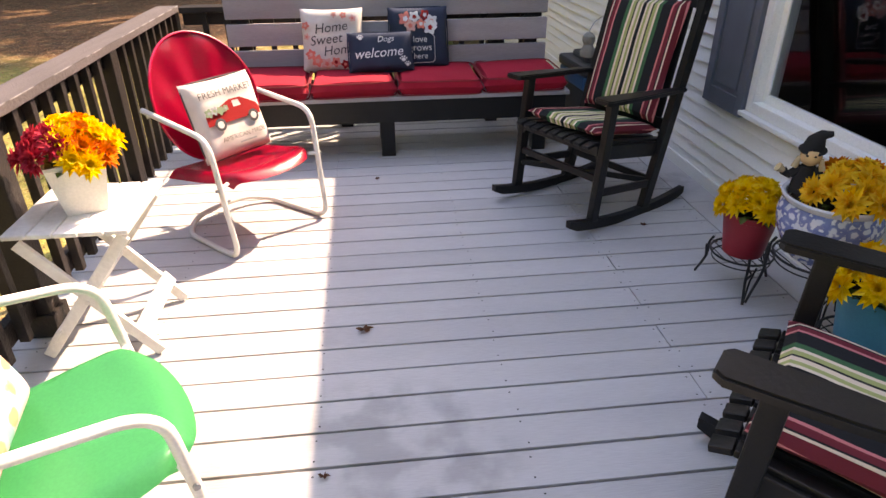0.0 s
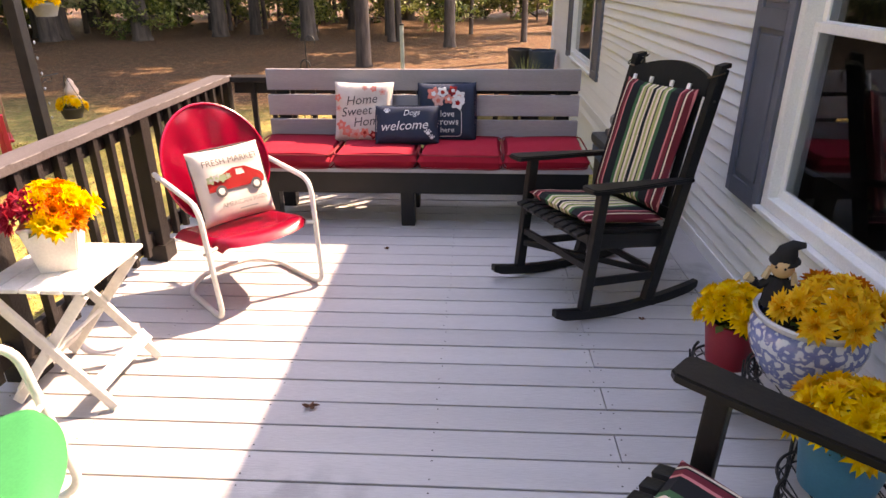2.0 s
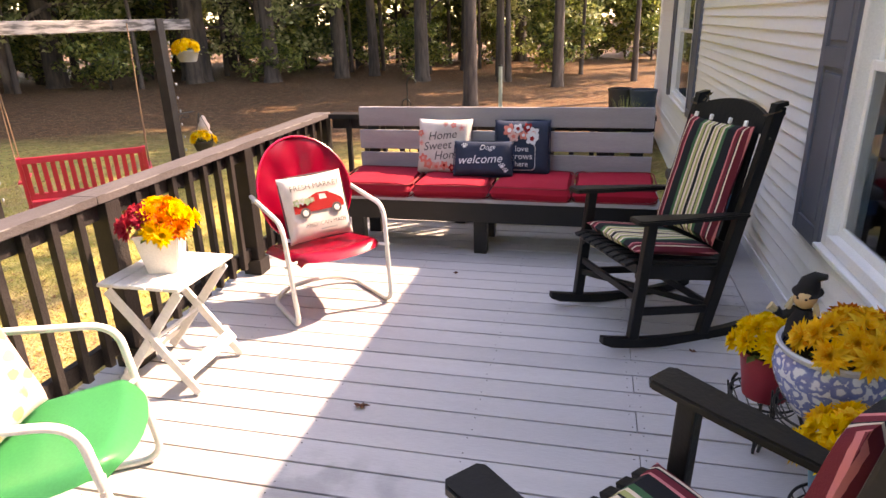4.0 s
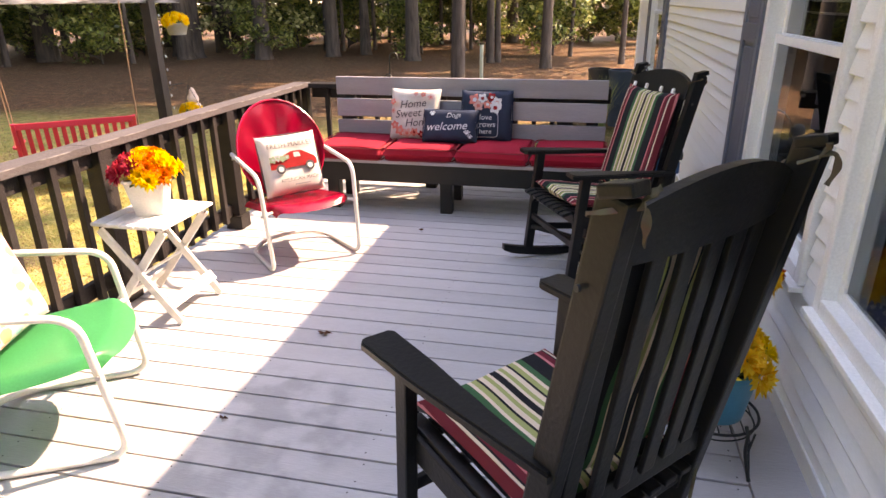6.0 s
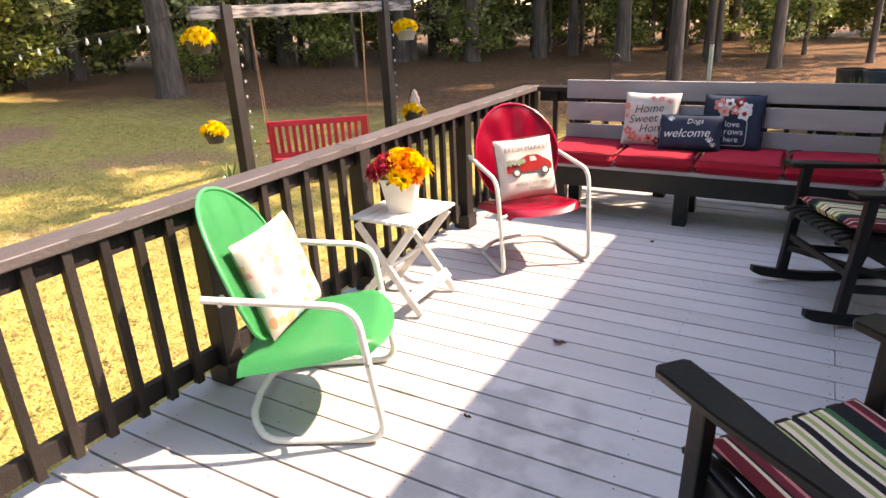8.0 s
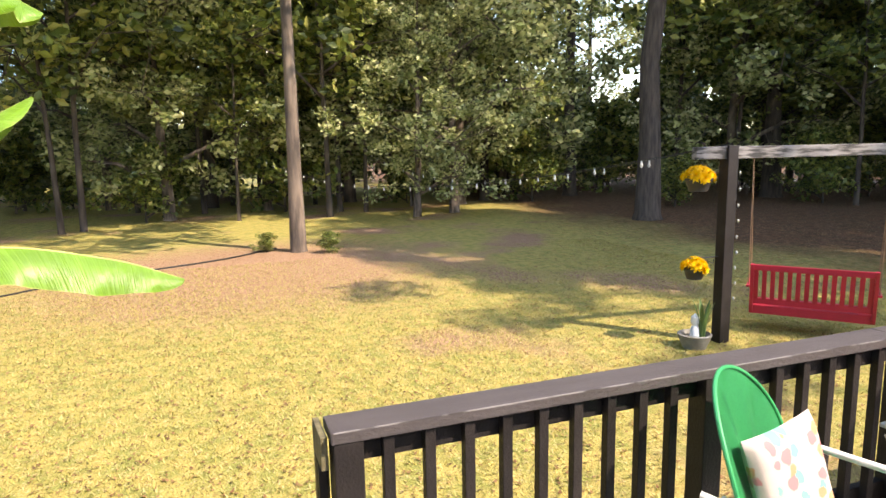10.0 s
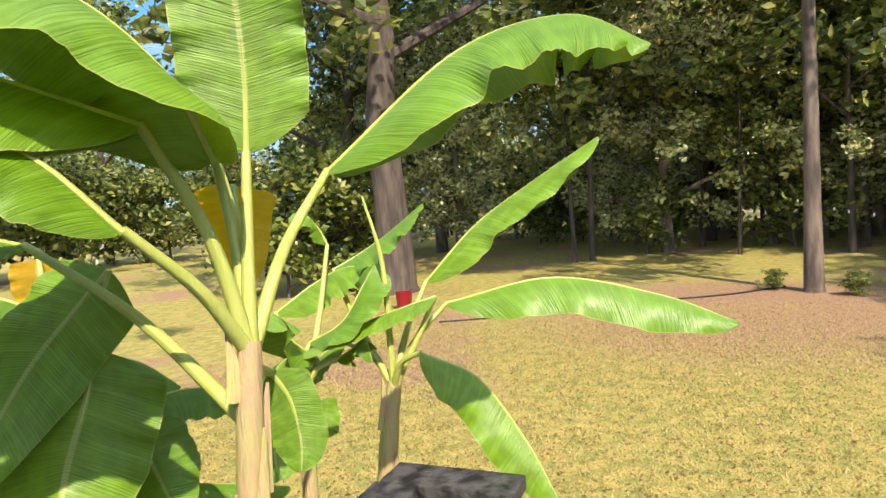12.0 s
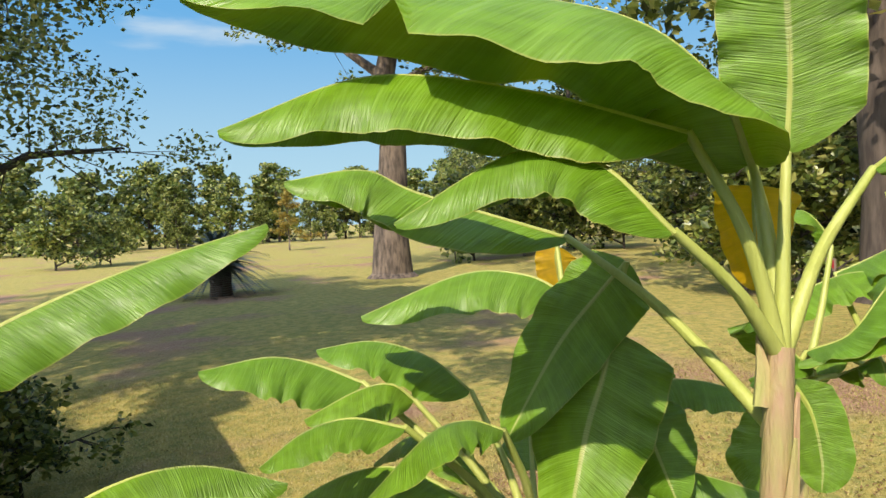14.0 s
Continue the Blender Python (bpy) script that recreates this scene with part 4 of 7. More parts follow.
cco, cvor, cnoi, cmul, crmp = cn.new("ShaderNodeTexCoord"), cn.new("ShaderNodeTexVoronoi"), cn.new("ShaderNodeTexNoise"), cn.new("ShaderNodeMath"), cn.new("ShaderNodeValToRGB")
cvor.inputs["Scale"].default_value, cnoi.inputs["Scale"].default_value, cnoi.inputs["Detail"].default_value = 24, 42, 3
cl.new(cco.outputs["Object"], cvor.inputs[0]), cl.new(cco.outputs["Object"], cnoi.inputs[0])
cmul.operation = "MULTIPLY"
cl.new(cvor.outputs[0], cmul.inputs[0]), cl.new(cnoi.outputs[0], cmul.inputs[1]), cl.new(cmul.outputs[0], crmp.inputs[0])
for i, (p, c) in enumerate([(0.13, (0.60, 0.65, 0.72)), (0.165, (0.16, 0.21, 0.42)), (0.30, (0.12, 0.16, 0.36)), (0.34, (0.58, 0.63, 0.70))]):
    e = crmp.color_ramp.elements[i] if i < 2 else crmp.color_ramp.elements.new(p)
    e.position, e.color = p, (*c, 1)
cl.new(crmp.outputs[0], cb.inputs["Base Color"])
CHINAWHITE = material("white_glaze", (0.66, 0.68, 0.72), rough=0.15, scale=5, coat=0.5)


def ring(r, z, n=40, cx=0.0, cy=0.0):
    return [(cx + r * math.cos(2 * math.pi * k / n), cy + r * math.sin(2 * math.pi * k / n), z) for k in range(n + 1)]


stand = thing("plant_stand", pose(0, 0, 0), "black wrought wire plant stand with three tiers", "plant stand")
TIERS = ((1.12, 0.25, 0.165, 0.125), (1.22, -0.05, 0.30, 0.15), (1.20, -0.40, 0.165, 0.15))
for cx, cy, z, r in TIERS:
    tier = part("tier", tube(ring(r, z, 40, cx, cy), 0.005, 6, caps=False), IRON, stand)
    part("ring", tube(ring(r * 0.93, z - 0.03, 40, cx, cy), 0.003, 6, caps=False), IRON, tier)
    for k in range(-3, 4):
        x = r * k / 3.6
        h = math.sqrt(r * r - x * x)
        part("grid_wire", tube([(cx + x, cy - h, z - 0.003), (cx + x, cy + h, z - 0.003)], 0.0025, 5), IRON, tier)
    for k in range(3):
        a = 2.3 + k * 2.0944 + (0.9 if cy < -0.3 else 0.0)
        d = Vector((math.cos(a), math.sin(a), 0))
        c0 = Vector((cx, cy, 0))
        leg = [c0 + d * r + Vector((0, 0, z + 0.03)), c0 + d * (r + 0.015) + Vector((0, 0, z)), c0 + d * (r + 0.012) + Vector((0, 0, z * 0.6)), c0 + d * (r + 0.05) + Vector((0, 0, 0.005))]
        part("leg", tube(rounded(leg, 0.05, 4), 0.006, 6), IRON, stand)
        side = Vector((-d.y, d.x, 0)) * 0.03
        part("leg_wire", tube([leg[1] + side, leg[2] + side * 0.6, leg[3]], 0.004, 5), IRON, stand)
        part("leaf_scroll", tube([leg[2], leg[2] + side * 0.6 + Vector((0, 0, 0.03)), leg[2] + Vector((0, 0, 0.06))], 0.005, 5), IRON, stand)


def round_pot(name, m, r0, r1, h, mat, label):
    p = thing(name, m, label, "flower pot", "pots on the plant stand")
    part("body", lathe([(0.001, 0), (r0, 0), (r1, h - 0.025), (r1 + 0.006, h - 0.022), (r1 + 0.006, h), (r1 - 0.004, h), (r1 - 0.01, h - 0.03)], 44), mat, p, smooth=True)
    part("soil", lathe([(0.001, h - 0.03), (r1 - 0.008, h - 0.03)], 30), SOIL, p)
    return p


round_pot("flower_pot", pose(1.12, 0.25, 0.167), 0.080, 0.105, 0.19, REDPOT, "red plastic flower pot on the wire stand")
round_pot("flower_pot", pose(1.20, -0.40, 0.167), 0.098, 0.125, 0.20, TEALPOT, "teal plastic flower pot on the wire stand")
bowl = thing("china_planter", pose(1.22, -0.05, 0.302), "blue and white patterned china fishbowl planter", "flower pot", "pots on the plant stand")
prof = [(0.001, 0), (0.10, 0), (0.106, 0.008), (0.136, 0.05), (0.166, 0.11), (0.178, 0.16), (0.174, 0.20), (0.164, 0.222)]
part("body", lathe(prof, 52), CHINA, bowl, "blue flower scrolls on white glaze", smooth=True)
part("rim", lathe([(0.164, 0.222), (0.172, 0.23), (0.176, 0.243), (0.172, 0.25), (0.160, 0.246), (0.156, 0.22)], 52), CHINAWHITE, bowl, smooth=True)
part("soil", lathe([(0.001, 0.21), (0.145, 0.21)], 30), SOIL, bowl)
bouquet_in(pose(1.12, 0.25, 0.36), "mum_flowers", "yellow silk chrysanthemums in the red pot", dome(20, 0.135, 0.085, lambda x, y, r: YELLOW, 11), 0.062, 0.10, 7)
bouquet_in(pose(1.20, -0.40, 0.365), "mum_flowers", "yellow and amber silk chrysanthemums in the teal pot", dome(19, 0.155, 0.10, lambda x, y, r: AMBER if r.random() < 0.45 else YELLOW, 13), 0.072, 0.12, 8)
bouquet_in(pose(1.25, -0.08, 0.55), "mum_flowers", "amber and rust silk flowers in the china planter", [s for s in dome(22, 0.165, 0.085, lambda x, y, r: CRIMSON if y > 0.3 and x > 0.2 else (ORANGE if y > 0.1 and r.random() < 0.5 else AMBER), 17) if not (s[0] < -0.02 and s[1] > 0.03)], 0.068, 0.12, 9)

# the scarecrow doll: one mesh, its cloth and face set face by face
DOLLBLACK, DOLLSKIN, DOLLSTRAW = cloth("doll_black_felt", (0.015, 0.014, 0.016), (0.03, 0.03, 0.03)), cloth("doll_face", (0.66, 0.42, 0.22)), cloth("doll_straw", (0.6, 0.46, 0.28))
bm = bmesh.new()
marks = []


def doll_piece(slot, fn):
    n0 = len(bm.faces)
    fn()
    bm.faces.ensure_lookup_table()
    for f in bm.faces[n0:]:
        f.material_index = slot


def ball(c, r, sz=1.0):
    bmesh.ops.create_uvsphere(bm, u_segments=16, v_segments=10, radius=r, matrix=Matrix.Translation(c) @ Matrix.Diagonal((1, 1, sz, 1)))


doll_piece(0, lambda: tube([(0, 0, 0), (0, 0, 0.05), (0, 0, 0.10)], 0.04, 12, bm, [0.045, 0.042, 0.025]))
doll_piece(1, lambda: ball((0, 0, 0.135), 0.036, 1.0))
doll_piece(0, lambda: tube([(0, 0.012, 0.156), (0, 0.010, 0.164), (0.005, 0.008, 0.19), (0.02, 0.005, 0.215), (0.05, 0.005, 0.222)], 0.03, 14, bm, [0.047, 0.036, 0.032, 0.018, 0.009]))
for s in (-1, 1):
    doll_piece(0, lambda: tube([(s * 0.02, 0, 0.09), (s * 0.055, -0.01, 0.06), (s * 0.075, -0.02, 0.075)], 0.016, 8, bm))
    doll_piece(2, lambda: tube([(s * 0.075, -0.02, 0.075), (s * 0.095, -0.028, 0.088)], 0.012, 8, bm, [0.010, 0.018]))
    doll_piece(2, lambda: tube([(s * 0.034, -0.005, 0.13), (s * 0.045, -0.01, 0.09)], 0.01, 6, bm, [0.008, 0.012]))
    doll_piece(0, lambda: ball((s * 0.013, -0.033, 0.143), 0.004))
doll = solo("scarecrow_doll", bm, DOLLBLACK, "small scarecrow doll in a black hat among the flowers", "doll", pose(1.12, 0.0, 0.55, 0, 0, -35), smooth=True)
doll.data.materials.append(DOLLSKIN), doll.data.materials.append(DOLLSTRAW)

# ---- by the wall beside the bench: a tote and a wire hoop ----
BLUEBIN, GREYLID = material("blue_plastic", (0.02, 0.10, 0.22), rough=0.4, scale=4, bump=0.04), material("grey_plastic", (0.05, 0.055, 0.06), rough=0.5, scale=6, bump=0.08)
tote = thing("storage_tote", pose(1.14, 2.30, 0, 0, 0, 4), "dark storage tote with blue rim and grey lid", "tote")
part("bin", box((0.34, 0.42, 0.40), (0, 0, 0.20), 0.02), GREYLID, tote)
part("rim", box((0.37, 0.45, 0.09), (0, 0, 0.43), 0.015), BLUEBIN, tote)
part("lid", box((0.40, 0.47, 0.07), (0, 0, 0.515), 0.025), GREYLID, tote)
part("lid_ridge", box((0.26, 0.30, 0.05), (0, 0, 0.565), 0.02), GREYLID, tote)
part("handle", tube(rounded([(-0.05, -0.25, 0.49), (-0.05, -0.29, 0.50), (0.05, -0.29, 0.50), (0.05, -0.25, 0.49)], 0.02), 0.008, 6), BLUEBIN, tote)
hoop = thing("wire_hoop", pose(1.16, 2.32, 0.585, 0, 0, 25), "thin wire garden hoop above the tote", "garden hoop")
part("arch", tube([(0.13 * math.cos(a), 0, 0.10 + 0.13 * math.sin(a)) for a in (math.pi * k / 20 for k in range(21))], 0.004, 6), STEEL, hoop)
for s in (-1, 1):
    part("leg", tube([(s * 0.13, 0, 0.10), (s * 0.13, 0, 0.0)], 0.004, 6), STEEL, hoop)
STONE = material("grey_cast_stone", (0.30, 0.29, 0.26), (0.2, 0.19, 0.17), rough=0.9, scale=14, bump=0.6)
figure = solo("garden_figurine", lathe([(0.001, 0), (0.045, 0), (0.05, 0.03), (0.03, 0.075), (0.042, 0.10), (0.04, 0.13), (0.02, 0.15), (0.001, 0.155)], 18), STONE, "small weathered stone figurine on the tote lid", "figurine", pose(1.02, 2.18, 0.588), smooth=True)

# a dead leaf and a twig on the boards
DEADLEAF = material("dead_leaf", (0.13, 0.05, 0.03), (0.2, 0.09, 0.05), rough=0.9, scale=40)


def dead_leaf(x, y, s, turn):
    bm = bmesh.new()
    c = bm.verts.new((0, 0, 0.004))
    rim_ = [bm.verts.new((s * (1 + 0.45 * math.cos(5 * a)) * math.cos(a), 0.6 * s * (1 + 0.45 * math.cos(5 * a)) * math.sin(a), 0.004 + 0.012 * abs(math.sin(2 * a)))) for a in (2 * math.pi * k / 20 for k in range(20))]
    for k in range(20):
        bm.faces.new((c, rim_[k], rim_[(k + 1) % 20]))
    bmesh.ops.solidify(bm, geom=bm.faces, thickness=0.001)
    solo("dead_leaf", bm, DEADLEAF, "curled brown dead leaf lying on the deck", "leaf", pose(x, y, 0.002, 0, 0, turn), "fallen leaves")


for x, y, s, a in ((-0.495, 0.10, 0.028, 20), (-0.405, 1.66, 0.016, 60), (-0.62, -0.62, 0.014, 10), (0.95, 0.85, 0.014, 0), (1.22, 0.62, 0.015, 40), (1.0, -0.5, 0.02, 80)):
    dead_leaf(x, y, s, a)

# ---- the lawn and the floor of the woods ----
LAWN = bpy.data.materials.new("lawn")
LAWN.use_nodes = True
gn, gl = LAWN.node_tree.nodes, LAWN.node_tree.links
gb = gn["Principled BSDF"]
gb.inputs["Roughness"].default_value, gb.inputs["Specular IOR Level"].default_value = 0.95, 0.1


def node(tree, kind, **values):
    n = tree.nodes.new(kind)
    for k, v in values.items():
        n.inputs[k].default_value = v
    return n


def blend(tree, fac, a, b):
    m = tree.nodes.new("ShaderNodeMix")
    m.data_type = "RGBA"
    tree.links.new(fac, m.inputs[0])
    for i, c in ((6, a), (7, b)):
        if isinstance(c, tuple):
            m.inputs[i].default_value = (*c, 1)
        else:
            tree.links.new(c, m.inputs[i])
    return m.outputs[2]


def span(tree, value, lo, hi):
    r = tree.nodes.new("ShaderNodeMapRange")
    r.interpolation_type = "SMOOTHSTEP"
    r.inputs[1].default_value, r.inputs[2].default_value = lo, hi
    tree.links.new(value, r.inputs[0])
    return r.outputs[0]


def arith(tree, op, a, b):
    m = tree.nodes.new("ShaderNodeMath")
    m.operation = op
    for i, c in enumerate((a, b)):
        if isinstance(c, (int, float)):
            m.inputs[i].default_value = c
        else:
            tree.links.new(c, m.inputs[i])
    return m.outputs[0]


gt = LAWN.node_tree
gco = gt.nodes.new("ShaderNodeTexCoord")
patch, mid, fine = node(gt, "ShaderNodeTexNoise", Scale=0.35, Detail=6.0), node(gt, "ShaderNodeTexNoise", Scale=5.0, Detail=6.0), node(gt, "ShaderNodeTexNoise", Scale=45.0, Detail=5.0)
for nd in (patch, mid, fine):
    gl.new(gco.outputs["Object"], nd.inputs[0])
gsep = gt.nodes.new("ShaderNodeSeparateXYZ")
gl.new(gco.outputs["Object"], gsep.inputs[0])
grass = blend(gt, span(gt, mid.outputs[0], 0.36, 0.64), (0.42, 0.335, 0.105), (0.25, 0.25, 0.07))
bare = blend(gt, span(gt, fine.outputs[0], 0.3, 0.7), (0.40, 0.25, 0.165), (0.27, 0.155, 0.10))
straw = blend(gt, span(gt, mid.outputs[0], 0.35, 0.65), (0.15, 0.073, 0.043), (0.065, 0.034, 0.022))
cover = blend(gt, span(gt, patch.outputs[0], 0.53, 0.68), grass, bare)
far_y = arith(gt, "ADD", gsep.outputs[1], arith(gt, "MULTIPLY", patch.outputs[0], 7.0))
cover = blend(gt, span(gt, far_y, 9.5, 14.0), cover, straw)
dist = gt.nodes.new("ShaderNodeVectorMath")
dist.operation = "DISTANCE"
gl.new(gco.outputs["Object"], dist.inputs[0])
dist.inputs[1].default_value = (-12.9, -2.0, -0.6)
near_tree = span(gt, arith(gt, "ADD", dist.outputs["Value"], arith(gt, "MULTIPLY", mid.outputs[0], 3.0)), 6.9, 3.4)
cover = blend(gt, near_tree, cover, bare)
tuft = node(gt, "ShaderNodeTexNoise", Scale=24.0, Detail=6.0, Roughness=0.75)
gl.new(gco.outputs["Object"], tuft.inputs[0])
cover = blend(gt, arith(gt, "MULTIPLY", span(gt, tuft.outputs[0], 0.53, 0.64), 0.5), cover, (0.15, 0.115, 0.045))
cover = blend(gt, arith(gt, "MULTIPLY", span(gt, tuft.outputs[0], 0.46, 0.36), 0.6), cover, (0.55, 0.44, 0.24))
speck = span(gt, fine.outputs[0], 0.58, 0.70)
cover = blend(gt, arith(gt, "MULTIPLY", speck, 0.95), cover, (0.13, 0.085, 0.045))
gl.new(cover, gb.inputs["Base Color"])
gbump = node(gt, "ShaderNodeBump", Strength=0.8, Distance=0.03)
gl.new(fine.outputs[0], gbump.inputs["Height"]), gl.new(gbump.outputs[0], gb.inputs["Normal"])

bm = bmesh.new()
bmesh.ops.create_grid(bm, x_segments=160, y_segments=160, size=60)
for v in bm.verts:
    r = v.co.length
    v.co.z = GROUND_Z + 0.10 * noise.noise(v.co * 0.12) * min(1, max(0, (r - 9) / 8))
rim = [v for v in bm.verts if abs(v.co.x) > 59.9 or abs(v.co.y) > 59.9]
made = bmesh.ops.extrude_edge_only(bm, edges=[e for e in bm.edges if e.is_boundary])
for v in (g for g in made["geom"] if isinstance(g, bmesh.types.BMVert)):
    v.co.x *= 14
    v.co.y *= 14
    v.co.z = GROUND_Z
solo("ground", bm, LAWN, "dry yellow-green mown lawn running into brown woodland floor", "ground", kind="structure", smooth=True)


def scatter(name, label, category, mat, n, area, tall, wide, seed, lean=0.6, z=GROUND_Z, flat=False):
    """Many small blades or scraps in one mesh."""
    rng = np.random.default_rng(seed)
    x0, x1, y0, y1 = area
    p = np.stack([rng.uniform(x0, x1, n), rng.uniform(y0, y1, n), np.full(n, z)], 1)
    a, h = rng.uniform(0, 2 * np.pi, n), tall * rng.uniform(0.5, 1.2, n)
    side = np.stack([np.cos(a), np.sin(a), np.zeros(n)], 1) * wide * rng.uniform(0.6, 1.3, (n, 1))
    tip = np.stack([-np.sin(a) * h * lean, np.cos(a) * h * lean, h if not flat else h * 0.25], 1) * 1.0
    verts = np.concatenate([p - side, p + side, p + tip + side * 0.15], 1).reshape(-1, 3)
    if flat:
        verts[:, 2] += 0.012
    idx = np.arange(3 * n).reshape(-1, 3)
    data = bpy.data.meshes.new(name)
    data.from_pydata(verts.tolist(), [], idx.tolist())
    data.materials.append(mat)
    return tagged(new(name, data), label, category, kind="stuff")


BLADES = leaf_material("grass_blades", [(0.48, 0.38, 0.115), (0.33, 0.31, 0.08), (0.57, 0.45, 0.20), (0.26, 0.26, 0.065)], 0.7, 0.3, 0.2)
LITTER = leaf_material("fallen_leaves", [(0.16, 0.08, 0.04), (0.30, 0.17, 0.08), (0.10, 0.06, 0.03)], 0.9, 0.1, 0.2)
scatter("grass", "short dry grass blades over the lawn", "grass", BLADES, 150000, (-13.5, -1.95, -9.5, 6.5), 0.030, 0.006, 1, 1.3)
scatter("grass", "short dry grass blades over the lawn", "grass", BLADES, 45000, (-3.0, 2.0, -14.0, -4.2), 0.030, 0.006, 2, 1.3)
scatter("leaf_litter", "brown leaves strewn over the lawn", "leaf litter", LITTER, 40000, (-16, -1.95, -10, 12), 0.042, 0.013, 3, 0.9, flat=True)
scatter("leaf_litter", "brown leaves strewn under the woods", "leaf litter", LITTER, 9000, (-20, 6, 5, 24), 0.06, 0.022, 4, 0.9, flat=True)

# ---- trees ----
BARK = material("bark", (0.04, 0.030, 0.025), (0.10, 0.077, 0.062), rough=0.95, scale=5, amount=0.8, bump=1.0, fine=26, stretch=(2.2, 2.2, 0.35))
PALEBARK = material("pale_bark", (0.20, 0.15, 0.115), (0.06, 0.046, 0.038), rough=0.95, scale=3, amount=1.0, bump=0.9, fine=30, stretch=(2, 2, 0.5))
# leaf tones carry the woods' dark gaps and sunlit sparkle in their colour
OAKLEAF = leaf_material("oak_leaves", [(0.018, 0.03, 0.008), (0.10, 0.145, 0.028), (0.24, 0.285, 0.06), (0.38, 0.36, 0.11)], 0.36, 0.34)
PALELEAF = leaf_material("pale_leaves", [(0.035, 0.05, 0.015), (0.27, 0.32, 0.11), (0.50, 0.52, 0.23), (0.64, 0.63, 0.34)], 0.34, 0.45)
PINELEAF = leaf_material("pine_needles", [(0.05, 0.09, 0.03), (0.08, 0.13, 0.045), (0.12, 0.17, 0.06)], 0.5, 0.2)
GOLDLEAF = leaf_material("turning_leaves", [(0.30, 0.20, 0.03), (0.36, 0.26, 0.05), (0.2, 0.19, 0.04)], 0.5, 0.35)


def crown_mesh(name, mat, rng, clusters, per, size, spread):
    """Leaves in clumps round the given twig ends, each leaf a bent pair of triangles."""
    c = np.repeat(np.array(clusters), per, 0)
    n = len(c)
    d = rng.normal(size=(n, 3))
    d /= np.linalg.norm(d, axis=1)[:, None]
    p = c + d * (rng.uniform(0, 1, (n, 1)) ** 0.5) * spread * np.array((1, 1, 0.7))
    u, w = rng.normal(size=(n, 3)), rng.normal(size=(n, 3))
    u[:, 2] *= 0.6
    u /= np.linalg.norm(u, axis=1)[:, None]
    w -= u * (w * u).sum(1)[:, None]
    w /= np.linalg.norm(w, axis=1)[:, None]
    s = size * rng.uniform(0.6, 1.35, (n, 1))
    v = np.stack([p - u * s * 0.6, p + w * s * 0.36, p + u * s * 0.6 + np.cross(u, w) * s * 0.15, p - w * s * 0.36], 1).reshape(-1, 3)
    data = bpy.data.meshes.new(name)
    data.from_pydata(v.tolist(), [], np.arange(4 * n).reshape(-1, 4).tolist())
    data.materials.append(mat)
    return data


def tree_kind(height, radius, lean, bark, leaf, seed, low=0.35, per=70, twigs=90, size=0.22, spread=0.75, crown_r=3.2, limbs=9, fork=None):
    """A trunk with limbs in one mesh and a crown of leaves in another, for trees that share them."""
    rng, nr = random.Random(seed), np.random.default_rng(seed)
    bm = bmesh.new()
    spine = [Vector((lean[0] * (k / 8) ** 1.3 * height + 0.10 * rng.uniform(-1, 1) * radius * 4 * (k > 1), lean[1] * (k / 8) ** 1.3 * height, height * k / 8 - (0.1 if k == 0 else 0))) for k in range(9)]
    spine.insert(1, spine[0].lerp(spine[1], 0.12))
    rad = [radius * 1.5, radius * 1.12] + [radius * (1 - 0.105 * k) for k in range(1, 9)]
    tube(spine, 0, 14, bm, rad)
    ends = []
    for i in range(limbs):
        t = low + (0.98 - low) * i / max(1, limbs - 1)
        k = t * 8
        base = spine[min(9, int(k) + 1)].lerp(spine[min(9, int(k) + 2)], k - int(k)) if int(k) + 2 < 10 else spine[-1].copy()
        a = i * 2.4 + rng.uniform(-0.5, 0.5)
        out = crown_r * (1.05 - 0.65 * max(0, t - low) / (1 - low)) * rng.uniform(0.75, 1.15)
        tip = base + Vector((math.cos(a) * out, math.sin(a) * out, out * rng.uniform(0.15, 0.65)))
        mid_ = base.lerp(tip, 0.5) + Vector((0, 0, 0.12 * out))
        r0 = radius * (1 - 0.8 * t) * 0.45 + 0.02
        tube([base, mid_, tip], 0, 7, bm, [r0, r0 * 0.6, r0 * 0.2])
        for j in range(max(1, twigs // limbs)):
            f = rng.uniform(0.3, 1.05)
            q = base.lerp(mid_, f * 2) if f < 0.5 else mid_.lerp(tip, f * 2 - 1)
            e = q + Vector((rng.gauss(0, 0.28) * out, rng.gauss(0, 0.28) * out, rng.gauss(0.05, 0.18) * out))
            tube([q, e], 0, 4, bm, [0.02, 0.006], caps=False)
            ends.append(tuple(e))
    return mesh("trunk", bm, bark, True), crown_mesh("crown", leaf, nr, ends, per, size, spread)


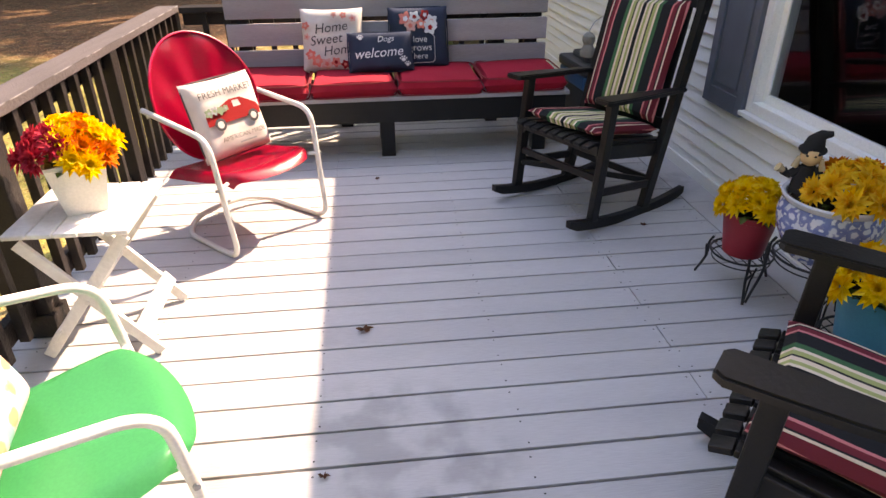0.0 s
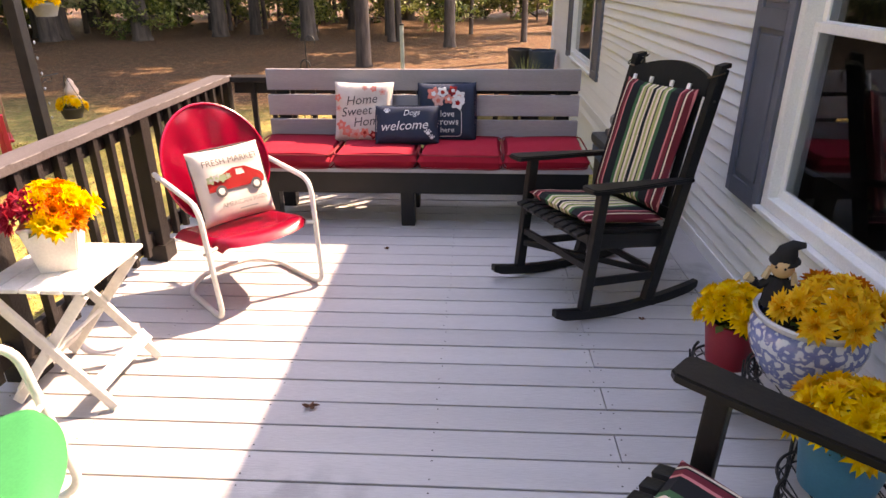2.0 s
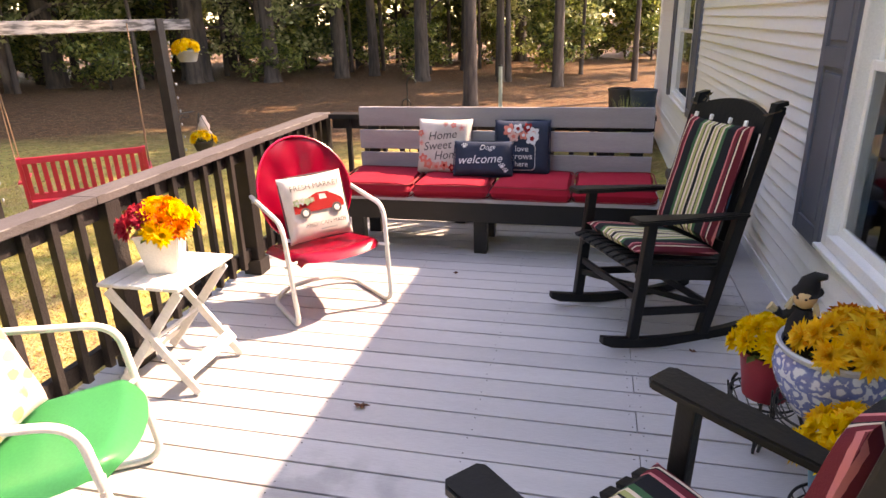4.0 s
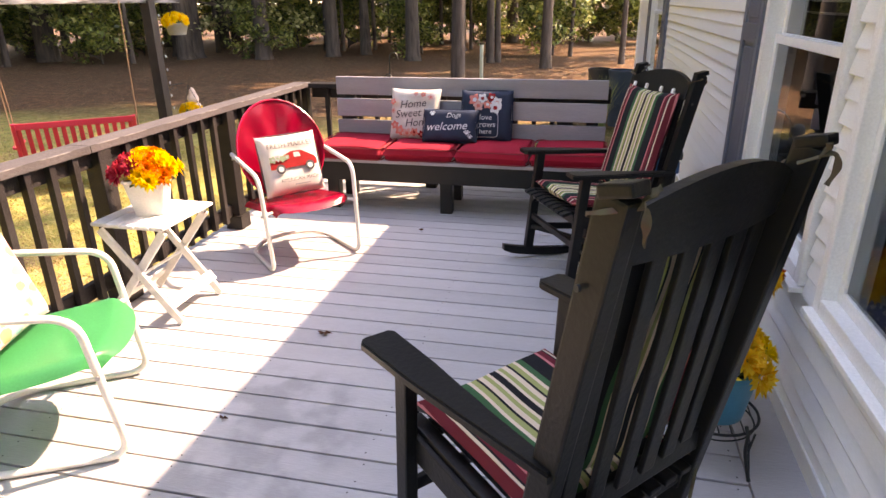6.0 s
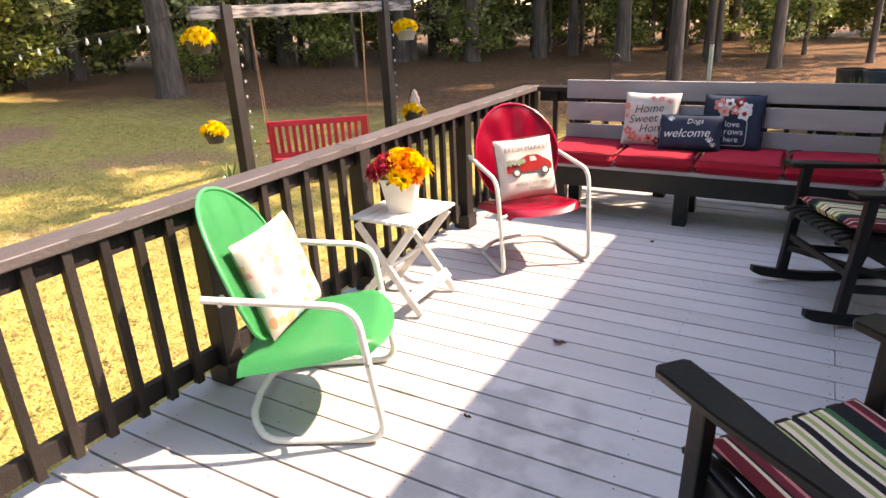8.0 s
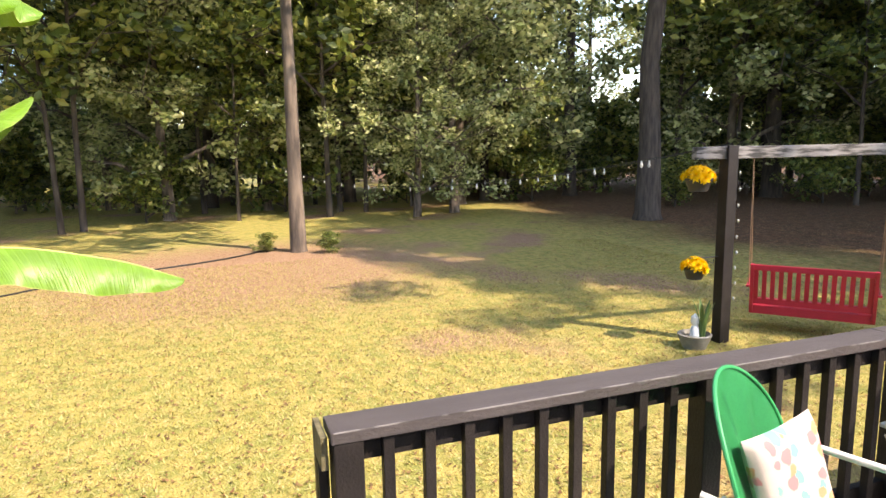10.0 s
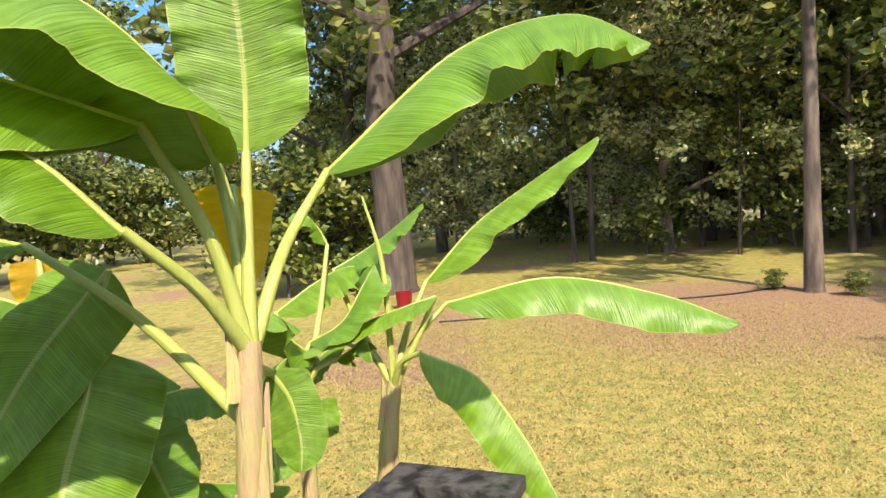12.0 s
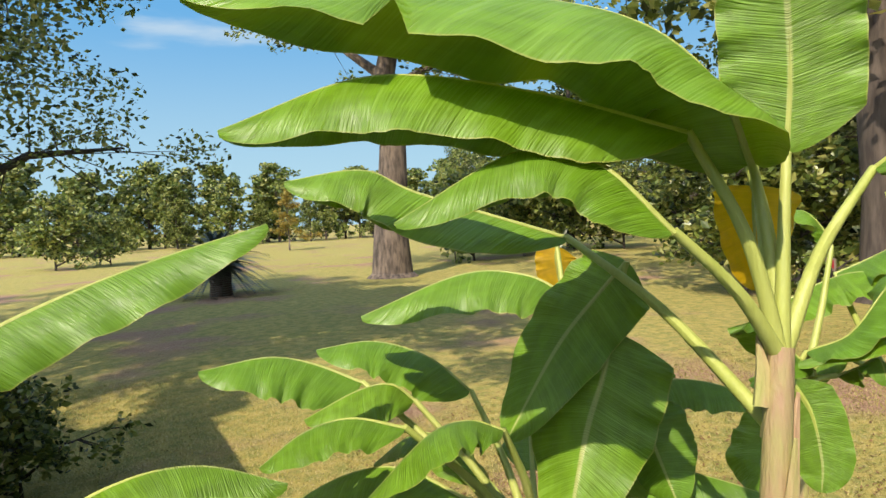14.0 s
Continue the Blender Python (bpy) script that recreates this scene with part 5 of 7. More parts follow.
KINDS = {
    "yard": tree_kind(11, 0.165, (0.01, 0.0), PALEBARK, OAKLEAF, 21, low=0.45, twigs=200, per=100, size=0.19, spread=0.8, crown_r=4.5, limbs=14),
    "high": tree_kind(19, 0.36, (0.01, 0.02), BARK, OAKLEAF, 41, low=0.52, twigs=130, per=60, size=0.23, spread=0.75, crown_r=4.2, limbs=12),
    "shade": tree_kind(20, 0.17, (0.01, 0.0), BARK, OAKLEAF, 33, low=0.46, twigs=200, per=105, size=0.24, spread=0.85, crown_r=6.4, limbs=15),
    "oak": tree_kind(13, 0.34, (0.01, 0.02), BARK, OAKLEAF, 22, low=0.34, twigs=190, per=60, size=0.23, spread=0.9, crown_r=5.8, limbs=14),
    "oak_pale": tree_kind(12, 0.22, (0.03, 0.0), PALEBARK, PALELEAF, 23, low=0.10, twigs=160, per=72, size=0.19, spread=0.7, crown_r=3.8, limbs=14),
    "mixed": tree_kind(12, 0.2, (0.0, 0.03), BARK, OAKLEAF, 24, low=0.18, twigs=150, per=60, size=0.21, spread=0.75, crown_r=3.6, limbs=14),
    "pine": tree_kind(19, 0.27, (0.01, 0.0), BARK, PINELEAF, 25, low=0.5, twigs=130, per=42, size=0.32, spread=0.8, crown_r=3.0, limbs=13),
    "thin": tree_kind(10, 0.09, (0.03, 0.02), BARK, OAKLEAF, 26, low=0.35, twigs=70, per=44, size=0.25, spread=0.7, crown_r=2.3, limbs=10),
    "gold": tree_kind(5, 0.07, (0.0, 0.0), PALEBARK, GOLDLEAF, 27, low=0.15, twigs=80, per=34, size=0.16, spread=0.4, crown_r=1.2, limbs=9),
    "bush": tree_kind(2.0, 0.035, (0.05, 0.0), BARK, OAKLEAF, 28, low=0.08, twigs=80, per=46, size=0.13, spread=0.42, crown_r=1.3, limbs=9),
    "dense": tree_kind(12, 0.3, (0.0, 0.02), BARK, OAKLEAF, 31, low=0.16, twigs=230, per=130, size=0.11, spread=0.85, crown_r=4.6, limbs=16),
    "tall": tree_kind(20, 0.17, (0.01, 0.0), BARK, OAKLEAF, 33, low=0.46, twigs=190, per=60, size=0.22, spread=0.85, crown_r=5.0, limbs=14),
    "far": tree_kind(11, 0.2, (0.0, 0.03), BARK, OAKLEAF, 34, low=0.06, twigs=110, per=24, size=0.55, spread=0.9, crown_r=3.4, limbs=15),
    "old": tree_kind(16, 0.80, (0.02, 0.0), PALEBARK, OAKLEAF, 35, low=0.48, twigs=190, per=90, size=0.2, spread=0.9, crown_r=6.5, limbs=13),
    "conifer": tree_kind(7, 0.12, (0.0, 0.0), BARK, OAKLEAF, 29, low=0.04, twigs=130, per=60, size=0.2, spread=0.55, crown_r=1.9, limbs=16),
}
LABELS = {"high": "tall dark oak with a bare trunk and high crown", "shade": "tall straight tree with a broad high leafy crown", "old": "massive old oak with a thick pale trunk on the lawn", "tall": "tall straight tree with a high leafy crown behind the deck", "far": "distant leafy tree in the woods across the lawn", "dense": "dark spreading oak with low hanging leafy branches", "yard": "slim tree with pale mottled bark standing in the lawn", "oak": "tall dark oak with spreading leafy crown", "oak_pale": "leafy tree with pale sunlit foliage at the wood's edge",
          "mixed": "leafy green tree at the edge of the woods", "pine": "tall dark pine with a bare straight trunk", "thin": "thin young tree among the woods", "gold": "small young tree with yellowing leaves",
          "bush": "low leafy green bush at the wood's edge", "conifer": "dense green evergreen tree far across the lawn"}


def plant(kind, x, y, s=1.0, turn=0.0, wide=None):
    t = thing("bush" if kind == "bush" else "tree", Matrix.LocRotScale((x, y, GROUND_Z - 0.02), Euler((0, 0, turn)), (wide or s, wide or s, s)), LABELS[kind], "bush" if kind == "bush" else "tree", "bushes" if kind == "bush" else "trees")
    part("trunk", KINDS[kind][0], None, t)
    tagged(part("crown", KINDS[kind][1], None, t), kind="stuff")
    return t


for row in (("yard", -14.75, -0.7, 1.4, 0.3, 1.05), ("high", -16.2, 10.2, 1.0, 1.0), ("oak", -20.8, 20.2, 1.15, 2.0), ("pine", -15.4, 22.0, 1.1, 0.5, 1.5), ("oak", -15.3, -10.4, 1.4, 3.0, 1.45),
            ("shade", -2.75, 14.6, 1.0, 0.2), ("pine", -22.2, 21.5, 1.1, 4.0, 1.5), ("shade", -0.8, 19.6, 1.1, 1.2, 1.0), ("tall", -2.9, 21.3, 1.05, 2.2, 0.75), ("pine", -11.1, 26.3, 1.0, 0.1), ("pine", -16.8, 23.2, 1.0, 5.0),
            ("oak_pale", -24.5, 7.2, 1.15, 2.5), ("oak_pale", -26.5, 10.0, 1.2, 0.5), ("oak_pale", -30.0, -6.5, 0.9, 4.0), ("mixed", -29, -1.5, 1.0, 0.4), ("mixed", -33, 4, 1.0, 1.9), ("oak_pale", -24.5, -12.0, 0.85, 1.0), ("oak", -24.0, -16.5, 1.0, 5.5),
            ("oak_pale", -21.2, 5.7, 0.8, 3.3), ("oak_pale", -20.6, 4.1, 0.6, 0.9), ("oak_pale", -24.1, -3.9, 0.9, 5.1), ("oak_pale", -26.0, -0.4, 0.9, 1.4)):
    plant(*row)
plant("old", -11.0, -27.5, 1.0, 2.6)
# tree added out of view, beyond the house, to shade the lawn
plant("shade", 3.4, -11.0, 0.8, 1.1)
# tall pines north of the house; unseen trees behind it added for lawn shade
for row in (("shade", 3.6, 17.6, 1.2, 0.4, 1.0), ("pine", -12.0, 21.6, 1.05, 2.1, 1.1), ("pine", -9.8, 23.4, 1.0, 4.4, 1.0), ("pine", -6.0, 22.0, 1.1, 5.2, 0.95), ("pine", -5.2, 27.0, 1.1, 0.9, 1.1),
            ("shade", 9.0, -9.5, 1.0, 0.8), ("shade", 10.5, -18.0, 1.05, 2.8)):
    plant(*row)

rng = random.Random(77)
for i in range(28):
    a = 8 + i * 4.2
    ang = radians(a + rng.uniform(-1.2, 1.2))
    r = rng.uniform(27, 40)
    x, y = -r * math.sin(ang) * 1.15 + 4.0, r * math.cos(ang)
    plant(("oak_pale", "pine", "oak_pale", "mixed", "oak_pale", "thin")[i % 6], x, y, rng.uniform(0.85, 1.25), rng.uniform(0, 6.28))
for i in range(22):
    ang = radians(rng.uniform(-6, 112))
    r = rng.uniform(21, 30)
    plant("thin", -r * math.sin(ang) * 1.15 + 2.0, r * math.cos(ang), rng.uniform(0.7, 1.3), rng.uniform(0, 6.28))
for i in range(30):
    ang = radians(-4 + 3.9 * i)
    r = rng.uniform(29, 35) if i % 3 else rng.uniform(23, 27)
    plant("bush", -r * math.sin(ang) * 1.15 + 3.0, r * math.cos(ang), rng.uniform(0.8, 1.5), rng.uniform(0, 6.28))
for i in range(11):
    ang = radians(-8 + 15 * i)
    r = rng.uniform(40, 56)
    plant(("far", "conifer", "mixed", "oak_pale")[i % 4], -r * math.sin(ang) * 1.1 + 3.0, r * math.cos(ang), rng.uniform(0.9, 1.3), rng.uniform(0, 6.28))
for i in range(42):
    ang = radians(-6 + 3.8 * i)
    r = rng.uniform(32, 44)
    plant("bush", -r * math.sin(ang) * 1.12 + 3.0, r * math.cos(ang), rng.uniform(1.6, 2.6), rng.uniform(0, 6.28))
for i in range(26):
    plant(("pine", "thin", "thin")[i % 3], rng.uniform(-24, 6), rng.uniform(21, 33), rng.uniform(0.8, 1.2), rng.uniform(0, 6.28))
# far side: across the open lawn
for x, y, k, s in ((-9.5, -92, "conifer", 1.15), (-3.0, -88, "conifer", 0.75), (-16, -62, "gold", 1.1), (2.5, -55, "bush", 2.2), (-1.0, -58, "bush", 1.6)):
    plant(k, x, y, s, x)
for i in range(64):
    x = 42 - i * 2.1 + rng.uniform(-2, 2)
    plant(("far", "conifer", "far", "far")[i % 4], x, -108 + 0.25 * (30 - x) + rng.uniform(-6, 6), rng.uniform(0.75, 1.1), rng.uniform(0, 6.28))
for i in range(10):
    plant(("mixed", "oak", "oak_pale")[i % 3], -38 - 3 * (i % 3), -18 - 5.5 * i, rng.uniform(0.9, 1.15), rng.uniform(0, 6.28))
# the dark overhanging tree beyond the end of the house
plant("dense", 3.1, -18.2, 1.1, 0.7)
plant("bush", 0.75, -9.6, 0.5, 0.3)
plant("bush", 1.6, -9.9, 0.5, 1.3)
plant("bush", -14.6, -13.4, 1.5, 1.9)
plant("bush", -16.4, -13.0, 1.7, 0.6)
plant("bush", -14.2, -0.1, 0.22, 0.3)
plant("bush", -15.0, -1.4, 0.2, 2.3)

# blue sky low over the horizon, far beyond the woods
SKYBACK = bpy.data.materials.new("sky_backdrop")
SKYBACK.use_nodes = True
kt = SKYBACK.node_tree
kt.nodes.remove(kt.nodes["Principled BSDF"])
kem, kco, ksep = kt.nodes.new("ShaderNodeEmission"), kt.nodes.new("ShaderNodeTexCoord"), kt.nodes.new("ShaderNodeSeparateXYZ")
kt.links.new(kco.outputs["Object"], ksep.inputs[0])
kmap = kt.nodes.new("ShaderNodeMapping")
kmap.inputs["Scale"].default_value = (0.004, 0.004, 0.02)
kt.links.new(kco.outputs["Object"], kmap.inputs[0])
kno = node(kt, "ShaderNodeTexNoise", Scale=1.0, Detail=7.0)
kt.links.new(kmap.outputs[0], kno.inputs[0])
blue = blend(kt, span(kt, ksep.outputs[2], 0.0, 260.0), (0.165, 0.275, 0.36), (0.045, 0.165, 0.335))
blue = blend(kt, arith(kt, "MULTIPLY", span(kt, kno.outputs[0], 0.58, 0.75), 0.5), blue, (0.30, 0.34, 0.37))
kt.links.new(blue, kem.inputs[0])
kem.inputs[1].default_value = 1.0
kt.links.new(kem.outputs[0], kt.nodes["Material Output"].inputs[0])
bm = bmesh.new()
arc = [radians(a) for a in range(190, 300, 5)]
low_ring = [bm.verts.new((700 * math.cos(a), 700 * math.sin(a), -6)) for a in arc]
high_ring = [bm.verts.new((700 * math.cos(a), 700 * math.sin(a), 330)) for a in arc]
for k in range(len(arc) - 1):
    bm.faces.new((low_ring[k], low_ring[k + 1], high_ring[k + 1], high_ring[k]))
solo("backdrop", bm, SKYBACK, "clear blue sky with thin cloud above the horizon", "sky", kind="structure", smooth=True)

# ---- swing frame in the yard ----
WEATHER = material("weathered_beam", (0.045, 0.042, 0.04), (0.26, 0.24, 0.23), rough=0.8, scale=9, amount=1.6, bump=0.7, fine=40, stretch=(1, 0.4, 3))
SWINGRED = material("red_paint", (0.50, 0.02, 0.05), (0.42, 0.015, 0.04), rough=0.45, scale=5, bump=0.1)
ROPE = material("rope", (0.30, 0.17, 0.10), rough=0.9, scale=60, bump=0.5)
LEFT_POST, RIGHT_POST = Vector((-5.56, 2.96, GROUND_Z)), Vector((-5.25, 5.68, GROUND_Z))
along = (RIGHT_POST - LEFT_POST).normalized()
swing = thing("swing_frame", pose(0, 0, 0), "black timber swing frame wound with string lights in the yard", "swing frame")
for p in (LEFT_POST, RIGHT_POST):
    part("post", bar(p, p + Vector((0, 0, 2.28)), 0.14, 0.14, 0.008, (1, 0, 0)), DARK, swing)
part("beam", bar(LEFT_POST - along * 0.45 + Vector((0, 0, 2.20)), RIGHT_POST + along * 0.60 + Vector((0, 0, 2.20)), 0.09, 0.14, 0.01), WEATHER, swing, "weathered grey top beam")
mid_pt = (LEFT_POST + RIGHT_POST) / 2
yaw = math.degrees(math.atan2(along.y, along.x))
seat = thing("porch_swing", pose(mid_pt.x - 0.02, mid_pt.y - 0.12, 0.26 + GROUND_Z, 0, 0, yaw + 136), "red slatted wooden porch swing hanging on ropes", "swing")
for k in range(5):
    part("seat_slat", box((1.28, 0.075, 0.02), (0, -0.2 + 0.09 * k, 0.06), 0.004), SWINGRED, seat)
part("front_rail", box((1.3, 0.03, 0.10), (0, -0.25, 0.02), 0.004), SWINGRED, seat)
part("rear_rail", box((1.3, 0.03, 0.10), (0, 0.22, 0.02), 0.004), SWINGRED, seat)
part("back_top", box((1.3, 0.03, 0.07), (0, 0.33, 0.56), 0.004), SWINGRED, seat)
part("back_bottom", box((1.3, 0.03, 0.07), (0, 0.235, 0.13), 0.004), SWINGRED, seat)
for k in range(14):
    x = -0.585 + 0.09 * k
    part("back_slat", bar((x, 0.24, 0.14), (x, 0.33, 0.55), 0.05, 0.015, 0.003, (0, 1, 0)), SWINGRED, seat)
for s in (-1, 1):
    part("back_post", bar((s * 0.63, 0.23, 0.0), (s * 0.63, 0.335, 0.60), 0.04, 0.05, 0.004, (0, 1, 0)), SWINGRED, seat)
    part("arm_post", box((0.04, 0.05, 0.26), (s * 0.65, -0.2, 0.17), 0.004), SWINGRED, seat)
    part("armrest", box((0.09, 0.52, 0.025), (s * 0.65, 0.02, 0.31), 0.006), SWINGRED, seat)
    part("rope", tube([(s * 0.67, -0.15, 0.30), (s * 0.70, 0.1, 1.96)], 0.006, 6), ROPE, seat)
    part("rope", tube([(s * 0.67, 0.22, 0.32), (s * 0.70, 0.11, 1.96)], 0.006, 6), ROPE, seat)

BULB = material("clear_bulb", (0.5, 0.5, 0.47), rough=0.1, scale=5)
CABLE = material("black_cable", (0.012, 0.012, 0.012), rough=0.6)
lights = thing("string_lights", pose(0, 0, 0), "black string lights with clear bulbs strung to the trees", "string lights")


def sagging(a, b, sag, n=30):
    a, b = Vector(a), Vector(b)
    return [a.lerp(b, k / n) - Vector((0, 0, sag * 4 * (k / n) * (1 - k / n))) for k in range(n + 1)]


bulb_mesh = mesh("bulb", lathe([(0.001, 0.0), (0.012, 0.0), (0.012, -0.03), (0.021, -0.05), (0.022, -0.07), (0.013, -0.09), (0.001, -0.095)], 10), BULB, True)
LEFT_TOP = LEFT_POST + Vector((0, 0, 2.3))
for far, sag, n in (((-30.0, -2.0, 2.7), 1.3, 26), ((-27.0, 3.5, 2.0), 0.9, 18)):
    line = sagging(LEFT_TOP, far, sag, 60)
    part("cable", tube(line, 0.005, 5), CABLE, lights)
    for k in range(n):
        b = part("bulb", bulb_mesh, BULB, lights)
        b.location = line[int(1 + k * 58 / n)]
wound = mesh("small_bulb", lathe([(0.001, 0.0), (0.008, 0.0), (0.014, -0.02), (0.001, -0.045)], 8), BULB, True)
for p in (LEFT_POST, RIGHT_POST):
    for k in range(9):
        b = part("bulb", wound, BULB, lights)
        a = 0.4 if k % 2 else -0.9
        b.location = p + Vector((0.09 if k % 2 else 0.085, 0.085 if k % 2 == 0 else 0.09, 0.55 + 0.18 * k))

GREYPOT = material("grey_hanging_pot", (0.34, 0.34, 0.34), rough=0.6, scale=8, bump=0.1)
DARKPOT = material("dark_hanging_pot", (0.05, 0.045, 0.045), rough=0.6, scale=8, bump=0.1)


def hanging_pot(p, top, mat, label, seed, n=13, k=1.35):
    pot = thing("hanging_basket", Matrix.Translation(p), label, "hanging basket", "hanging baskets")
    part("bowl", lathe([(r * k, z * k) for r, z in ((0.001, 0), (0.085, 0), (0.118, 0.095), (0.126, 0.10), (0.128, 0.12), (0.12, 0.12), (0.11, 0.09))], 26), mat, pot, smooth=True)
    for j in range(3):
        a = j * 2.09 + 0.4
        part("hanger", tube([(0.125 * k * math.cos(a), 0.125 * k * math.sin(a), 0.12 * k), (0, 0, top)], 0.004, 5), CABLE, pot)
    bouquet_in(Matrix.Translation(Vector(p) + Vector((0, 0, 0.11 * k))), "mum_flowers", "yellow silk flowers in the hanging basket", dome(n, 0.135 * k, 0.08 * k, lambda x, y, r: YELLOW, seed), 0.085, 0.12, seed)


out_r, out_l = RIGHT_POST + along * 0.50, LEFT_POST - along * 0.38
hanging_pot(out_r + Vector((0, 0, 1.70)), 0.43, GREYPOT, "grey hanging basket under the end of the beam", 31, 16)
hanging_pot(out_l + Vector((0, 0, 1.78)), 0.35, DARKPOT, "dark hanging basket under the end of the beam", 32, 15, 1.2)
hanging_pot(out_r + Vector((0.05, -0.02, 0.45)), 0.55, DARKPOT, "dark hanging basket on a scrolled bracket", 33, 9, 1.25)
hanging_pot(out_l + Vector((0, 0, 0.78)), 0.26, DARKPOT, "small dark hanging basket on a bracket", 34, 10, 1.0)
for p, s in ((RIGHT_POST, 1), (LEFT_POST, -1)):
    br = thing("plant_bracket", Matrix.Translation(p + Vector((0, 0, 1.02))), "black scrolled iron bracket on the swing post", "bracket", "plant brackets")
    part("arm", tube([along * s * 0.07, along * s * 0.45], 0.008, 6), CABLE, br)
    part("scroll", tube([along * s * (0.1 + 0.006 * k * math.cos(k * 0.5)) + along * s * 0.012 * k + Vector((0, 0, -0.05 + 0.025 * math.sin(k * 0.7))) for k in range(20)], 0.005, 5), CABLE, br)
STRAWDOLL = cloth("straw_cloth", (0.72, 0.55, 0.45))
solo("gnome_figure", lathe([(0.001, 0), (0.085, 0), (0.105, 0.05), (0.10, 0.10), (0.07, 0.14), (0.085, 0.18), (0.08, 0.22), (0.05, 0.27), (0.045, 0.31), (0.02, 0.35), (0.001, 0.36)], 18), STRAWDOLL, "pale cloth gnome sitting in the hanging basket", "figure", Matrix.Translation(out_r + Vector((0.05, 0.06, 0.59))), smooth=True)

# stone pot with a snake plant at the foot of the swing post
stone = thing("stone_planter", Matrix.Translation(LEFT_POST + Vector((0.05, -0.42, 0))), "small pale stone planter with figure by the swing post", "planter")
part("bowl", lathe([(0.001, 0), (0.13, 0), (0.16, 0.08), (0.19, 0.16), (0.17, 0.17), (0.15, 0.12)], 20), STONE, stone, smooth=True)
part("statuette", lathe([(0.001, 0.10), (0.055, 0.10), (0.05, 0.22), (0.03, 0.26), (0.05, 0.30), (0.045, 0.36), (0.001, 0.40)], 14), TRIM, stone, smooth=True)
SNAKE = leaf_material("snake_plant_leaf", [(0.08, 0.16, 0.05), (0.16, 0.22, 0.06)], 0.4, 0.1)
snake = thing("snake_plant", Matrix.Translation(LEFT_POST + Vector((0.1, -0.36, 0.12))), "upright striped snake plant in the stone planter", "plant")
for k in range(7):
    a = k * 0.9
    d = Vector((math.cos(a), math.sin(a), 0))
    bm = bmesh.new()
    pts = [(d * (0.02 + 0.10 * t * t) + Vector((0, 0, 0.42 * t)), 0.028 * (1 - t) ** 0.4 + 0.004) for t in (0, 0.3, 0.6, 0.85, 1)]
    s_ = Vector((-d.y, d.x, 0))
    rows = [[bm.verts.new(p - s_ * w), bm.verts.new(p + d * w * 0.3), bm.verts.new(p + s_ * w)] for p, w in pts]
    for u, v in zip(rows, rows[1:]):
        bm.faces.new((u[0], u[1], v[1], v[0])), bm.faces.new((u[1], u[2], v[2], v[1]))
    part("leaf", bm, SNAKE, snake, smooth=True)

# shepherd's hooks, a pole and dark pots behind the deck
GREENPOST = material("pale_post", (0.4, 0.45, 0.42), rough=0.6)
hook = thing("shepherd_hook", pose(-1.95, 6.0, GROUND_Z), "thin double shepherd's hook standing in the yard", "garden hook")
for s, h in ((0.0, 1.5), (-0.08, 1.22)):
    part("rod", tube([(s, 0, -0.1), (s, 0, h - 0.1)] + [(s + 0.06 - 0.06 * math.cos(a), 0, h - 0.1 + 0.09 * math.sin(a)) for a in (math.pi * k / 10 for k in range(1, 11))], 0.008, 6), CABLE, hook)
pole = thing("marker_pole", pose(-0.95, 7.5, GROUND_Z), "pale upright pole standing in the yard", "pole")
part("shaft", tube([(0, 0, -0.1), (0, 0, 1.5)], 0.028, 10), GREENPOST, pole)
part("cap", tube([(0, 0, 1.5), (0, 0, 1.52)], 0.034, 10), CABLE, pole)
BLUEPOT = material("blue_grey_pot", (0.045, 0.075, 0.11), (0.03, 0.05, 0.075), rough=0.5, scale=6, bump=0.1)
for x, y, r in ((0.85, 9.6, 0.20), (1.22, 9.4, 0.22)):
    b = thing("yard_barrel", pose(x, y, GROUND_Z), "dark blue-black barrel pot by the house wall", "barrel", "yard barrels")
    part("tub", lathe([(0.001, 0), (r * 0.8, 0), (r, 0.9), (r * 1.05, 0.92), (r * 1.05, 0.97), (r * 0.92, 0.97), (r * 0.9, 0.8)], 22), BLUEPOT if x > 1 else DARKPOT, b, smooth=True)

# grassy plant by the barrels
BLADE = leaf_material("ornamental_grass", [(0.16, 0.24, 0.06), (0.30, 0.36, 0.12), (0.46, 0.48, 0.24)], 0.5, 0.3)
reed = thing("ornamental_grass", pose(0.92, 8.75, GROUND_Z), "clump of pale green ornamental grass by the dark barrels", "plant")
bm = bmesh.new()
grow = random.Random(12)
for k in range(130):
    a, tall, out = grow.uniform(0, 6.28), grow.uniform(0.6, 1.08), grow.uniform(0.08, 0.34)
    d = Vector((math.cos(a), math.sin(a), 0))
    side = Vector((-d.y, d.x, 0))
    root = d * grow.uniform(0, 0.07)
    rows = []
    for j in range(6):
        f = j / 5
        p = root + d * out * f ** 2 + Vector((0, 0, tall * (f - 0.12 * f ** 3)))
        w = side * 0.009 * (1 - f) ** 0.5 + side * 0.001
        rows.append((bm.verts.new(p - w), bm.verts.new(p + w)))
    for u, v in zip(rows, rows[1:]):
        bm.faces.new((u[0], u[1], v[1], v[0]))
tagged(part("blades", bm, BLADE, reed, smooth=True), kind="stuff")

